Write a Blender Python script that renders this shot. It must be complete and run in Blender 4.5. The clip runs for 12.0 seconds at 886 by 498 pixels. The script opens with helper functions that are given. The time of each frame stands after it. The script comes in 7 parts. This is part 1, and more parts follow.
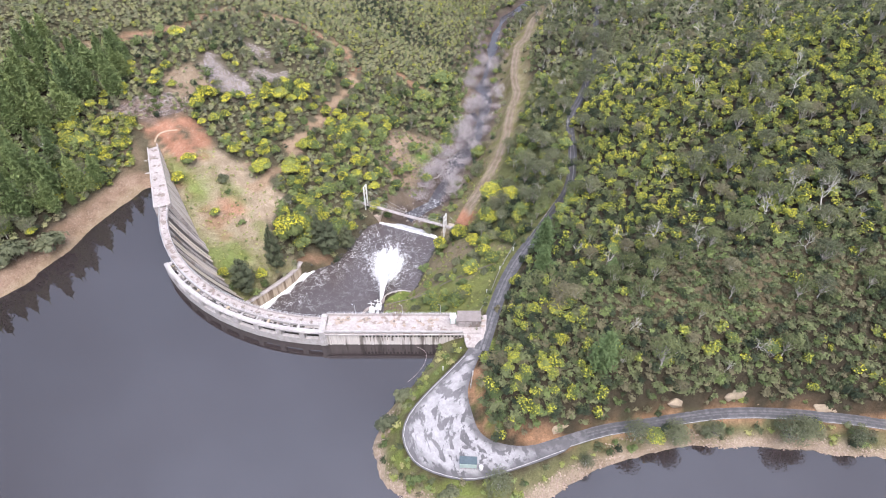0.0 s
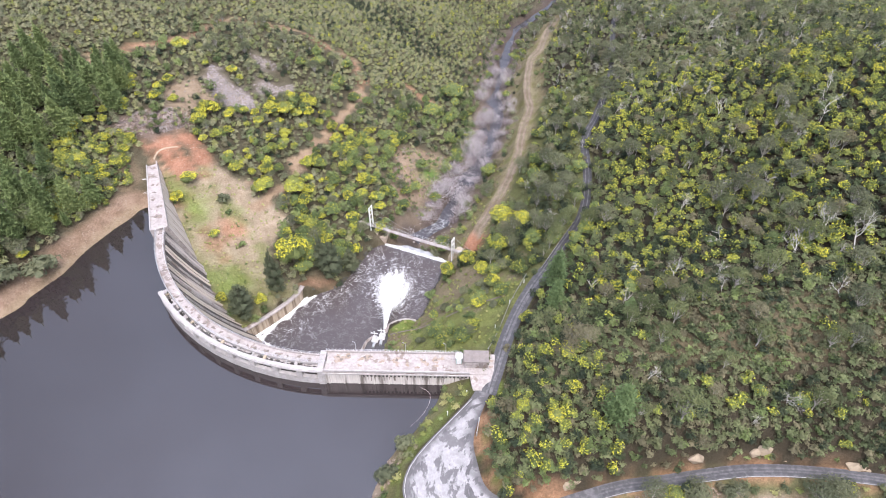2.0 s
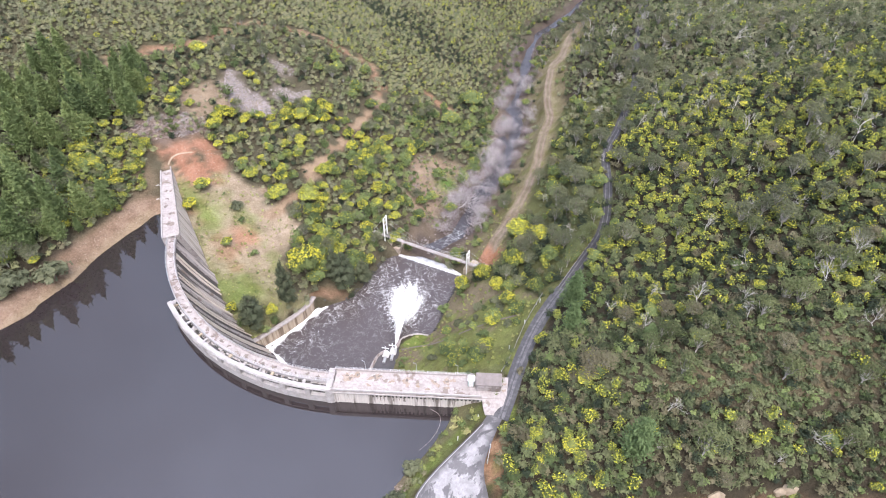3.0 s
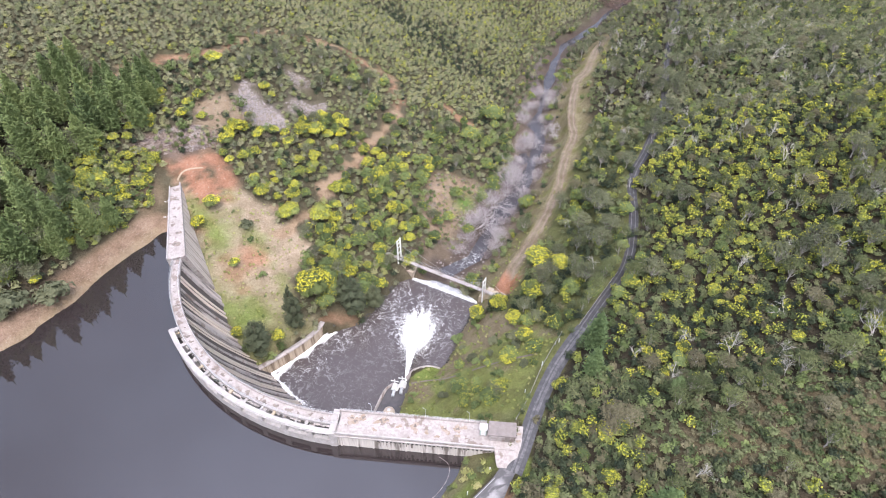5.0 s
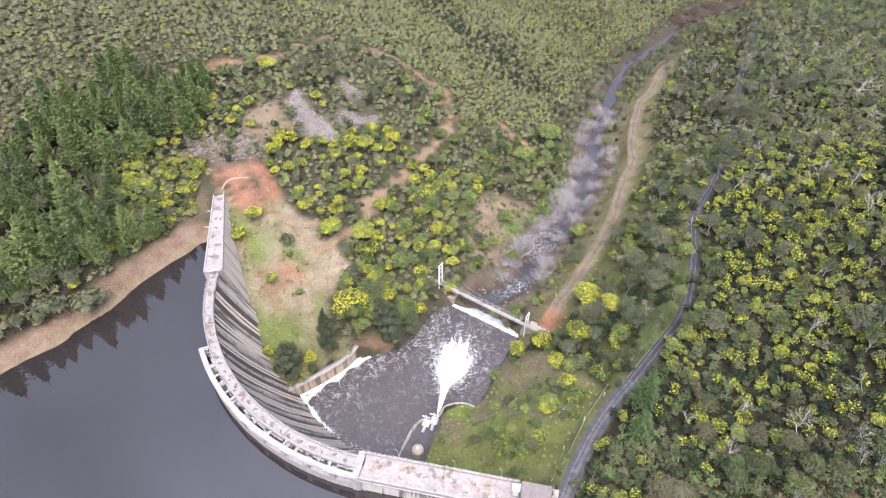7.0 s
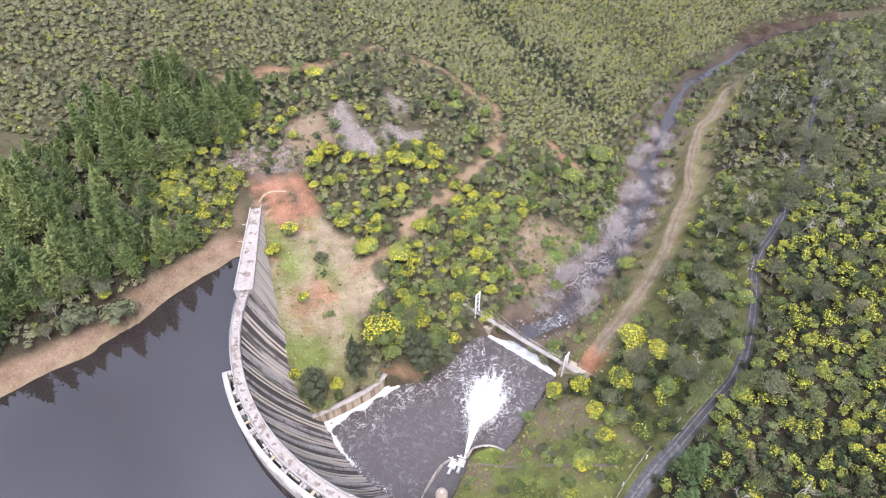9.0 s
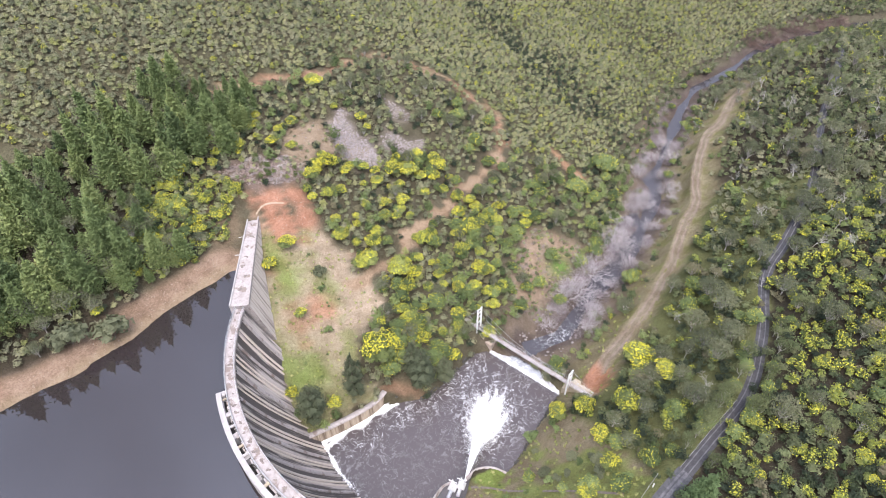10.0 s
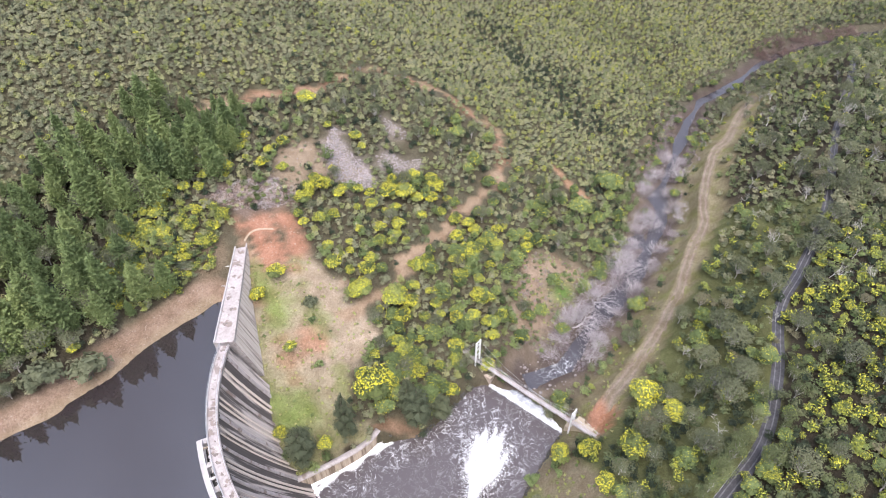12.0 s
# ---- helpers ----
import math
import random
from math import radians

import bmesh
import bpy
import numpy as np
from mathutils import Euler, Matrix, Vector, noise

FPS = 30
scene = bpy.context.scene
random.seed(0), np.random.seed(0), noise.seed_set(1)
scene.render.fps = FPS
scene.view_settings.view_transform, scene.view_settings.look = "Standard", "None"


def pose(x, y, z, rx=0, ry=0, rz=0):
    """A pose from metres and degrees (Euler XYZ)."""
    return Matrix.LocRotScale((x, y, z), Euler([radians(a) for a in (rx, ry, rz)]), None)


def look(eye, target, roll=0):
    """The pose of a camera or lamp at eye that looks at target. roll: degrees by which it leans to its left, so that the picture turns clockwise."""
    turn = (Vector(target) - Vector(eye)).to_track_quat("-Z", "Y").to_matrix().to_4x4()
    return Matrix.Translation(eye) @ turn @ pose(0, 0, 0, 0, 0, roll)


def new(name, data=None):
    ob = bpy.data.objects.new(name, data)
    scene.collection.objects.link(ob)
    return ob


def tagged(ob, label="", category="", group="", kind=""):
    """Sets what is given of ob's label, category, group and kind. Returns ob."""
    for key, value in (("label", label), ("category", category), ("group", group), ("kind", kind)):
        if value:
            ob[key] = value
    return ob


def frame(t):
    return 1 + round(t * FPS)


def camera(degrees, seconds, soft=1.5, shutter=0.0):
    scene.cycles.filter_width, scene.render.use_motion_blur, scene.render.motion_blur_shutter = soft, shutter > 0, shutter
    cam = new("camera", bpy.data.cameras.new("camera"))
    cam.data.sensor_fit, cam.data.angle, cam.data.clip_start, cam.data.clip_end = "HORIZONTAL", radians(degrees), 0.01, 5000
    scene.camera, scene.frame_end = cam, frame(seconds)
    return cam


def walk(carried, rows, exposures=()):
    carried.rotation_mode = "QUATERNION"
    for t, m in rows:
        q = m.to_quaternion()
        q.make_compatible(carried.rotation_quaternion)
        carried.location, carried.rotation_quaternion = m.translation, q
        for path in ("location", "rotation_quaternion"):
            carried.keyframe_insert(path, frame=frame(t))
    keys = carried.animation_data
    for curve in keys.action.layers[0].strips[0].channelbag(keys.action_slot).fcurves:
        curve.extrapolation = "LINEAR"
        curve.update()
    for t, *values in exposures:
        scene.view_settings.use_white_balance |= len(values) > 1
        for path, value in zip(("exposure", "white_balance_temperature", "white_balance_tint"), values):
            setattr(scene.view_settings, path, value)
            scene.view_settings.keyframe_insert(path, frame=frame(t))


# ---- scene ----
import itertools

cam = camera(72.3, 12.0, 1.0)
METRES, EYE, TILT, LEAN, TURN = 66.0, 114.0, -43.5, 0.0, 0.0
ROWS = [
    (0.0, 0.0, 0.0, 0.0, 0.0, 0.0, 0.0),
    (0.5, 0.0026, 0.0295, 0.0287, 0.02, 0.02, -0.02),
    (1.0, 0.0047, 0.0591, 0.0573, 0.16, 0.04, -0.17),
    (1.5, 0.0067, 0.0886, 0.0865, 0.48, 0.05, -0.46),
    (2.0, 0.0076, 0.118, 0.1157, 0.89, 0.05, -0.86),
    (2.5, 0.0088, 0.1475, 0.1447, 1.61, 0.05, -1.51),
    (3.0, 0.0089, 0.1769, 0.1738, 2.37, 0.05, -2.22),
    (5.0, 0.004, 0.295, 0.2905, 3.98, -0.03, -3.85),
    (5.5, 0.0007, 0.3244, 0.3203, 4.63, -0.09, -4.48),
    (6.0, -0.0034, 0.3538, 0.3495, 5.68, -0.17, -5.46),
    (6.5, -0.0083, 0.3829, 0.3793, 6.89, -0.3, -6.55),
    (7.0, -0.0139, 0.4126, 0.4084, 8.25, -0.46, -7.76),
    (9.0, -0.0418, 0.5306, 0.5225, 12.26, -1.11, -11.13),
    (9.5, -0.0501, 0.5599, 0.5512, 12.5, -1.17, -11.31),
    (10.0, -0.0589, 0.5891, 0.58, 12.52, -1.18, -11.31),
    (10.5, -0.0681, 0.6186, 0.6088, 12.53, -1.2, -11.34),
    (11.0, -0.0761, 0.6481, 0.6375, 12.55, -1.21, -11.37),
    (11.5, -0.0856, 0.6774, 0.6661, 12.55, -1.2, -11.4),
    (12.0, -0.094, 0.7063, 0.6949, 12.58, -1.2, -11.42),
]
walk(cam, [(t, pose(0, 0, EYE, TILT, LEAN, TURN) @ pose(METRES * x, METRES * y, METRES * z, 90 + pitch, roll, yaw)) for t, x, y, z, yaw, pitch, roll in ROWS],
     [(0.0, 0.2, 6330, 14), (12.0, 0.2, 6330, 14)])

# ---- sky and sun: a bright overcast day ----
SUN_EL, SUN_AZ = radians(64), radians(165)
world = bpy.data.worlds.new("overcast_sky")
scene.world = world
world.use_nodes = True
wn = world.node_tree
sky = wn.nodes.new("ShaderNodeTexSky")
sky.sky_type, sky.sun_disc = "NISHITA", False
sky.sun_elevation, sky.sun_rotation = SUN_EL, SUN_AZ
sky.air_density, sky.dust_density = 1.0, 3.0
veil = wn.nodes.new("ShaderNodeHueSaturation")
veil.inputs["Saturation"].default_value = 0.62
wn.links.new(sky.outputs[0], veil.inputs["Color"])
# broken cloud brightness
tc = wn.nodes.new("ShaderNodeTexCoord")
cn = wn.nodes.new("ShaderNodeTexNoise")
cn.inputs["Scale"].default_value, cn.inputs["Detail"].default_value = 2.6, 5.0
wn.links.new(tc.outputs["Generated"], cn.inputs["Vector"])
cr = wn.nodes.new("ShaderNodeMapRange")
cr.inputs["From Min"].default_value, cr.inputs["From Max"].default_value = 0.3, 0.7
cr.inputs["To Min"].default_value, cr.inputs["To Max"].default_value = 0.7, 1.3
wn.links.new(cn.outputs["Fac"], cr.inputs["Value"])
cm = wn.nodes.new("ShaderNodeMix")
cm.data_type, cm.blend_type = "RGBA", "MULTIPLY"
cm.inputs["Factor"].default_value = 1.0
wn.links.new(veil.outputs[0], cm.inputs[6])
wn.links.new(cr.outputs[0], cm.inputs[7])
# an overcast sky is brighter overhead than at the horizon
sep = wn.nodes.new("ShaderNodeSeparateXYZ")
wn.links.new(tc.outputs["Generated"], sep.inputs[0])
zr = wn.nodes.new("ShaderNodeMapRange")
zr.inputs["From Min"].default_value, zr.inputs["From Max"].default_value = 0.0, 1.0
zr.inputs["To Min"].default_value, zr.inputs["To Max"].default_value = 0.45, 4.9
wn.links.new(sep.outputs["Z"], zr.inputs["Value"])
zm = wn.nodes.new("ShaderNodeMix")
zm.data_type, zm.blend_type = "RGBA", "MULTIPLY"
zm.inputs["Factor"].default_value = 1.0
wn.links.new(cm.outputs[2], zm.inputs[6])
wn.links.new(zr.outputs[0], zm.inputs[7])
bg = wn.nodes["Background"]
bg.inputs["Strength"].default_value = 0.15
wn.links.new(zm.outputs[2], bg.inputs["Color"])

sun = new("sun", bpy.data.lights.new("sun", "SUN"))
sun.data.energy, sun.data.angle, sun.data.color = 1.2, radians(14), (1.0, 0.97, 0.93)
sun.matrix_world = look((0, 0, 0), (-math.sin(SUN_AZ) * math.cos(SUN_EL), -math.cos(SUN_AZ) * math.cos(SUN_EL), -math.sin(SUN_EL)))

# ---- materials ----
def material(name, rough=0.9, spec=0.3):
    m = bpy.data.materials.new(name)
    m.use_nodes = True
    nt = m.node_tree
    b = nt.nodes["Principled BSDF"]
    b.inputs["Roughness"].default_value = rough
    b.inputs["Specular IOR Level"].default_value = spec
    return m, nt, b


def nd(nt, kind, **kw):
    n = nt.nodes.new("ShaderNode" + kind)
    for k, v in kw.items():
        n.inputs[k].default_value = v
    return n


def coords(nt):
    return nt.nodes.new("ShaderNodeTexCoord").outputs["Object"]


def noise_fac(nt, scale, detail=5.0, rough=0.6, lo=0.35, hi=0.65, vec=None, dist=0.0):
    n = nd(nt, "TexNoise", Scale=scale, Detail=detail, Roughness=rough, Distortion=dist)
    nt.links.new(vec or coords(nt), n.inputs["Vector"])
    r = nt.nodes.new("ShaderNodeMapRange")
    r.inputs["From Min"].default_value, r.inputs["From Max"].default_value = lo, hi
    nt.links.new(n.outputs["Fac"], r.inputs["Value"])
    return r.outputs[0]


def mix(nt, fac, a, b, blend="MIX"):
    m = nt.nodes.new("ShaderNodeMix")
    m.data_type, m.blend_type = "RGBA", blend
    for sock, v in ((m.inputs[0], fac), (m.inputs[6], a), (m.inputs[7], b)):
        if isinstance(v, (int, float)):
            sock.default_value = v
        elif isinstance(v, tuple):
            sock.default_value = (*v, 1)
        else:
            nt.links.new(v, sock)
    return m.outputs[2]


def times(nt, a, k):
    m = nt.nodes.new("ShaderNodeMath")
    m.operation = "MULTIPLY"
    for sock, v in zip(m.inputs, (a, k)):
        if isinstance(v, (int, float)):
            sock.default_value = v
        else:
            nt.links.new(v, sock)
    return m.outputs[0]


def relief(nt, b, height, strength=0.4, distance=0.1):
    bu = nd(nt, "Bump", Strength=strength, Distance=distance)
    nt.links.new(height, bu.inputs["Height"])
    nt.links.new(bu.outputs[0], b.inputs["Normal"])


def simple(name, base, dark, scale=1.0, rough=0.85, fine=None, metal=0.0, spec=0.3, bump=0.3):
    m, nt, b = material(name, rough, spec)
    c = mix(nt, noise_fac(nt, scale), base, dark)
    f2 = noise_fac(nt, fine or scale * 9, 3)
    c = mix(nt, times(nt, f2, 0.35), c, tuple(v * 0.55 for v in base))
    nt.links.new(c, b.inputs["Base Color"])
    b.inputs["Metallic"].default_value = metal
    relief(nt, b, f2, bump, 0.03)
    return m


def foliage(name, tones, spread=0.5, joined=False, cool=1.14):
    """Leaf clumps: the tone differs from clump to clump and from plant to plant; leaves let some light through."""
    m, nt, b = material(name, 0.75, 0.15)
    geo = nt.nodes.new("ShaderNodeNewGeometry")
    if joined:
        at = nt.nodes.new("ShaderNodeAttribute")
        at.attribute_name = "tone"
        own = at.outputs["Fac"]
    else:
        own = nt.nodes.new("ShaderNodeObjectInfo").outputs["Random"]
    ramp = nt.nodes.new("ShaderNodeValToRGB")
    el = ramp.color_ramp.elements
    while len(el) < len(tones):
        el.new(0.5)
    for k, (e, c) in enumerate(zip(el, tones)):
        e.position, e.color = k / (len(tones) - 1), (c[0], c[1], c[2] * cool, 1)
    a = nt.nodes.new("ShaderNodeMath")
    a.operation = "MULTIPLY_ADD"
    nt.links.new(geo.outputs["Random Per Island"], a.inputs[0])
    a.inputs[1].default_value = spread
    nt.links.new(times(nt, own, 1 - spread), a.inputs[2])
    nt.links.new(a.outputs[0], ramp.inputs["Fac"])
    c = ramp.outputs["Color"]
    nt.links.new(c, b.inputs["Base Color"])
    tr = nt.nodes.new("ShaderNodeBsdfTranslucent")
    nt.links.new(c, tr.inputs["Color"])
    ms = nt.nodes.new("ShaderNodeMixShader")
    ms.inputs[0].default_value = 0.2
    nt.links.new(b.outputs[0], ms.inputs[1])
    nt.links.new(tr.outputs[0], ms.inputs[2])
    nt.links.new(ms.outputs[0], nt.nodes["Material Output"].inputs["Surface"])
    return m


def ground_material():
    m, nt, b = material("ground_cover", 0.95, 0.15)
    at = nt.nodes.new("ShaderNodeAttribute")
    at.attribute_name = "cover"
    n1 = noise_fac(nt, 0.22, 6, 0.65)
    n2 = noise_fac(nt, 1.7, 6, 0.7)
    n3 = noise_fac(nt, 7.0, 3, 0.7)
    c = mix(nt, times(nt, n1, 0.45), at.outputs["Color"], (0.36, 0.29, 0.19), "MULTIPLY")
    c = mix(nt, times(nt, n2, 0.65), c, (0.58, 0.56, 0.50), "MULTIPLY")
    n4 = noise_fac(nt, 3.6, 6, 0.75, 0.47, 0.6, None, 0.8)
    c = mix(nt, times(nt, n4, 0.5), c, (0.5, 0.47, 0.4), "MULTIPLY")
    c = mix(nt, times(nt, n3, 0.5), c, (0.45, 0.43, 0.38), "MULTIPLY")
    nt.links.new(c, b.inputs["Base Color"])
    relief(nt, b, n2, 0.6, 0.25)
    return m


def concrete_material():
    m, nt, b = material("weathered_concrete", 0.9, 0.25)
    big = noise_fac(nt, 0.35, 6, 0.65)
    mid = noise_fac(nt, 1.6, 6, 0.7, 0.42, 0.62)
    fine = noise_fac(nt, 9.0, 4)
    c = mix(nt, big, (0.385, 0.348, 0.338), (0.28, 0.246, 0.237))
    c = mix(nt, times(nt, mid, 0.55), c, (0.18, 0.155, 0.14))
    spots = noise_fac(nt, 0.36, 8, 0.62, 0.555, 0.60)
    c = mix(nt, times(nt, spots, 0.8), c, (0.14, 0.102, 0.084))
    c = mix(nt, times(nt, fine, 0.3), c, (0.2, 0.185, 0.175))
    nt.links.new(c, b.inputs["Base Color"])
    relief(nt, b, fine, 0.3, 0.03)
    return m


def streaked_concrete(name, u_scale, dark=(0.05, 0.045, 0.043), light=(0.50, 0.455, 0.42), cut=(0.53, 0.61)):
    """Old concrete with dark runs of algae: the runs follow the fall line by the mesh's own map."""
    m, nt, b = material(name, 0.85, 0.3)
    uv = nt.nodes.new("ShaderNodeUVMap").outputs[0]
    mp = nt.nodes.new("ShaderNodeMapping")
    mp.inputs["Scale"].default_value = (u_scale, 0.035, 1)
    nt.links.new(uv, mp.inputs["Vector"])
    run = noise_fac(nt, 1.0, 5, 0.62, cut[0], cut[1], mp.outputs[0], 0.15)
    mp2 = nt.nodes.new("ShaderNodeMapping")
    mp2.inputs["Scale"].default_value = (u_scale * 5, 0.12, 1)
    nt.links.new(uv, mp2.inputs["Vector"])
    thin = noise_fac(nt, 1.0, 4, 0.6, 0.4, 0.65, mp2.outputs[0])
    blot = noise_fac(nt, 0.5, 6, 0.7)
    c = mix(nt, times(nt, thin, 0.55), light, tuple(v * 0.5 for v in light))
    c = mix(nt, times(nt, blot, 0.25), c, tuple(v * 0.6 for v in light))
    c = mix(nt, times(nt, run, 0.93), c, dark)
    nt.links.new(c, b.inputs["Base Color"])
    relief(nt, b, thin, 0.3, 0.05)
    return m


def asphalt_material(name, worn, dark=(0.026, 0.025, 0.028), lo=0.46, hi=0.54, by_map=False):
    m, nt, b = material(name, 0.8, 0.35)
    big = noise_fac(nt, 0.16, 4, 0.6, 0.38, 0.62)
    chip = noise_fac(nt, 0.85, 12, 0.66 if by_map else 0.72, lo, hi, nt.nodes.new("ShaderNodeUVMap").outputs[0] if by_map else None, 0.3)
    add = nt.nodes.new("ShaderNodeMath")
    add.operation, add.use_clamp = "MULTIPLY_ADD", True
    nt.links.new(chip, add.inputs[0])
    add.inputs[1].default_value = 0.85
    nt.links.new(times(nt, big, 0.25), add.inputs[2])
    big = add.outputs[0]
    if by_map:
        at = nt.nodes.new("ShaderNodeAttribute")
        at.attribute_name = "wear"
        big = times(nt, big, at.outputs["Fac"])
    mid = noise_fac(nt, 1.1, 5, 0.7)
    fine = noise_fac(nt, 12.0, 3)
    c = mix(nt, times(nt, big, worn), dark, (0.325, 0.312, 0.317))
    c = mix(nt, times(nt, mid, 0.4), c, tuple(v * 1.3 for v in dark))
    c = mix(nt, times(nt, fine, 0.3), c, (0.05, 0.05, 0.053))
    nt.links.new(c, b.inputs["Base Color"])
    relief(nt, b, fine, 0.25, 0.02)
    return m


def water_material(name, deep, ripple, scale, rough=0.03, ior=1.38):
    m, nt, b = material(name, rough, 0.5)
    b.inputs["IOR"].default_value = ior
    n = noise_fac(nt, 0.02, 3, 0.5, 0.3, 0.7)
    nt.links.new(mix(nt, n, deep, tuple(v * 0.8 for v in deep)), b.inputs["Base Color"])
    w = nd(nt, "TexNoise", Scale=scale, Detail=4.0)
    nt.links.new(coords(nt), w.inputs["Vector"])
    relief(nt, b, w.outputs["Fac"], ripple, 0.05)
    return m


def foam_water(name, deep, chop=0.5):
    """Churned brown water with streaks and nets of foam."""
    m, nt, b = material(name, 0.12, 0.5)
    co = coords(nt)
    at = nt.nodes.new("ShaderNodeAttribute")
    at.attribute_name = "foam"
    n1 = nd(nt, "TexNoise", Scale=0.35, Detail=2.5, Roughness=0.55, Distortion=0.6)
    nt.links.new(co, n1.inputs["Vector"])
    n2 = nd(nt, "TexNoise", Scale=0.9, Detail=6.0, Roughness=0.66, Distortion=2.2)
    nt.links.new(co, n2.inputs["Vector"])
    bend = nt.nodes.new("ShaderNodeVectorMath")
    bend.operation = "MULTIPLY_ADD"
    nt.links.new(n1.outputs["Color"], bend.inputs[0])
    bend.inputs[1].default_value = (4.5, 4.5, 0)
    nt.links.new(co, bend.inputs[2])
    thin = []
    for size, wide in ((0.16, 0.02), (0.42, 0.035)):
        curl = nd(nt, "TexNoise", Scale=size, Detail=5.0, Roughness=0.55, Distortion=1.4)
        nt.links.new(bend.outputs[0], curl.inputs["Vector"])
        off = nd(nt, "Math")
        off.operation = "SUBTRACT"
        nt.links.new(curl.outputs["Fac"], off.inputs[0])
        off.inputs[1].default_value = 0.5
        ridge = nd(nt, "Math")
        ridge.operation = "ABSOLUTE"
        nt.links.new(off.outputs[0], ridge.inputs[0])
        line = nt.nodes.new("ShaderNodeMapRange")
        nt.links.new(ridge.outputs[0], line.inputs["Value"])
        line.inputs["From Min"].default_value, line.inputs["From Max"].default_value = 0.0, wide
        line.inputs["To Min"].default_value, line.inputs["To Max"].default_value = 1.0, 0.0
        thin.append(times(nt, line.outputs[0], noise_fac(nt, size * 2.3, 3, 0.6, 0.42, 0.62, bend.outputs[0])))
    thread = nd(nt, "Math")
    thread.operation = "MAXIMUM"
    nt.links.new(thin[0], thread.inputs[0])
    nt.links.new(thin[1], thread.inputs[1])
    amount = nt.nodes.new("ShaderNodeMath")
    amount.operation = "MULTIPLY_ADD"
    nt.links.new(at.outputs["Fac"], amount.inputs[0])
    amount.inputs[1].default_value = 1.0
    nt.links.new(times(nt, n2.outputs["Fac"], 0.5), amount.inputs[2])
    solid = nt.nodes.new("ShaderNodeMapRange")
    nt.links.new(amount.outputs[0], solid.inputs["Value"])
    solid.inputs["From Min"].default_value, solid.inputs["From Max"].default_value = 0.66, 1.25
    some = nt.nodes.new("ShaderNodeMapRange")
    nt.links.new(at.outputs["Fac"], some.inputs["Value"])
    some.inputs["From Min"].default_value, some.inputs["From Max"].default_value = 0.0, 0.5
    net = times(nt, times(nt, thread.outputs[0], some.outputs[0]), times(nt, n2.outputs["Fac"], 1.5))
    add = nt.nodes.new("ShaderNodeMath")
    add.operation, add.use_clamp = "ADD", True
    nt.links.new(solid.outputs[0], add.inputs[0])
    nt.links.new(net, add.inputs[1])
    nt.links.new(mix(nt, add.outputs[0], deep, (0.80, 0.80, 0.80)), b.inputs["Base Color"])
    rr = nt.nodes.new("ShaderNodeMapRange")
    nt.links.new(add.outputs[0], rr.inputs["Value"])
    rr.inputs["To Min"].default_value, rr.inputs["To Max"].default_value = 0.12, 0.9
    nt.links.new(rr.outputs[0], b.inputs["Roughness"])
    relief(nt, b, n2.outputs["Fac"], chop, 0.25)
    return m


GROUND = ground_material()
CONCRETE = concrete_material()
FACE = streaked_concrete("spillway_face_concrete", 0.42, (0.045, 0.038, 0.036), (0.40, 0.35, 0.32), (0.43, 0.51))
WALL = streaked_concrete("stained_wall_concrete", 0.5, (0.11, 0.095, 0.08), (0.52, 0.475, 0.44), (0.51, 0.60))
OLDWALL = streaked_concrete("old_retaining_concrete", 0.8, (0.12, 0.09, 0.06), (0.36, 0.30, 0.22), (0.5, 0.62))
WHITE = simple("pale_bleached_concrete", (0.38, 0.358, 0.35), (0.27, 0.25, 0.24), 0.8)
ASPHALT = asphalt_material("wet_dark_asphalt", 0.10)
WORN = asphalt_material("worn_pale_asphalt", 1.0, (0.068, 0.064, 0.067), 0.455, 0.50, True)
WORN_ROAD = asphalt_material("streaked_asphalt", 0.14, (0.042, 0.041, 0.045), 0.47, 0.57)
SHORE_ASPHALT = asphalt_material("pale_streaked_asphalt", 0.3, (0.05, 0.048, 0.051), 0.45, 0.58)
DRY_ASPHALT = asphalt_material("dry_asphalt", 0.35, (0.055, 0.053, 0.058), 0.44, 0.58)
LINE = simple("road_line_paint", (0.40, 0.39, 0.38), (0.24, 0.235, 0.23), 1.5)
RESERVOIR = water_material("still_brown_water", (0.026, 0.0205, 0.0205), 0.012, 0.5, 0.01, 1.8)
POOL = foam_water("churned_pool_water", (0.062, 0.051, 0.050), 0.3)
RIVER = foam_water("river_water", (0.045, 0.041, 0.045), 0.1)
STEEL = simple("galvanised_steel", (0.55, 0.56, 0.57), (0.40, 0.41, 0.42), 3.0, 0.45, metal=0.6)
RAIL = simple("weathered_zinc", (0.26, 0.255, 0.24), (0.17, 0.165, 0.15), 1.5, 0.7)
PAINT = simple("white_paint", (0.66, 0.66, 0.65), (0.52, 0.52, 0.50), 2.0, 0.5)
RUST = simple("pale_render", (0.42, 0.35, 0.29), (0.30, 0.24, 0.19), 1.2)
BARK = simple("grey_brown_bark", (0.20, 0.165, 0.13), (0.10, 0.08, 0.065), 2.0)
GREYBARK = simple("bleached_bark", (0.46, 0.43, 0.40), (0.30, 0.27, 0.25), 2.0)
WHITEBARK = simple("white_dead_wood", (0.50, 0.48, 0.45), (0.34, 0.32, 0.30), 2.0)
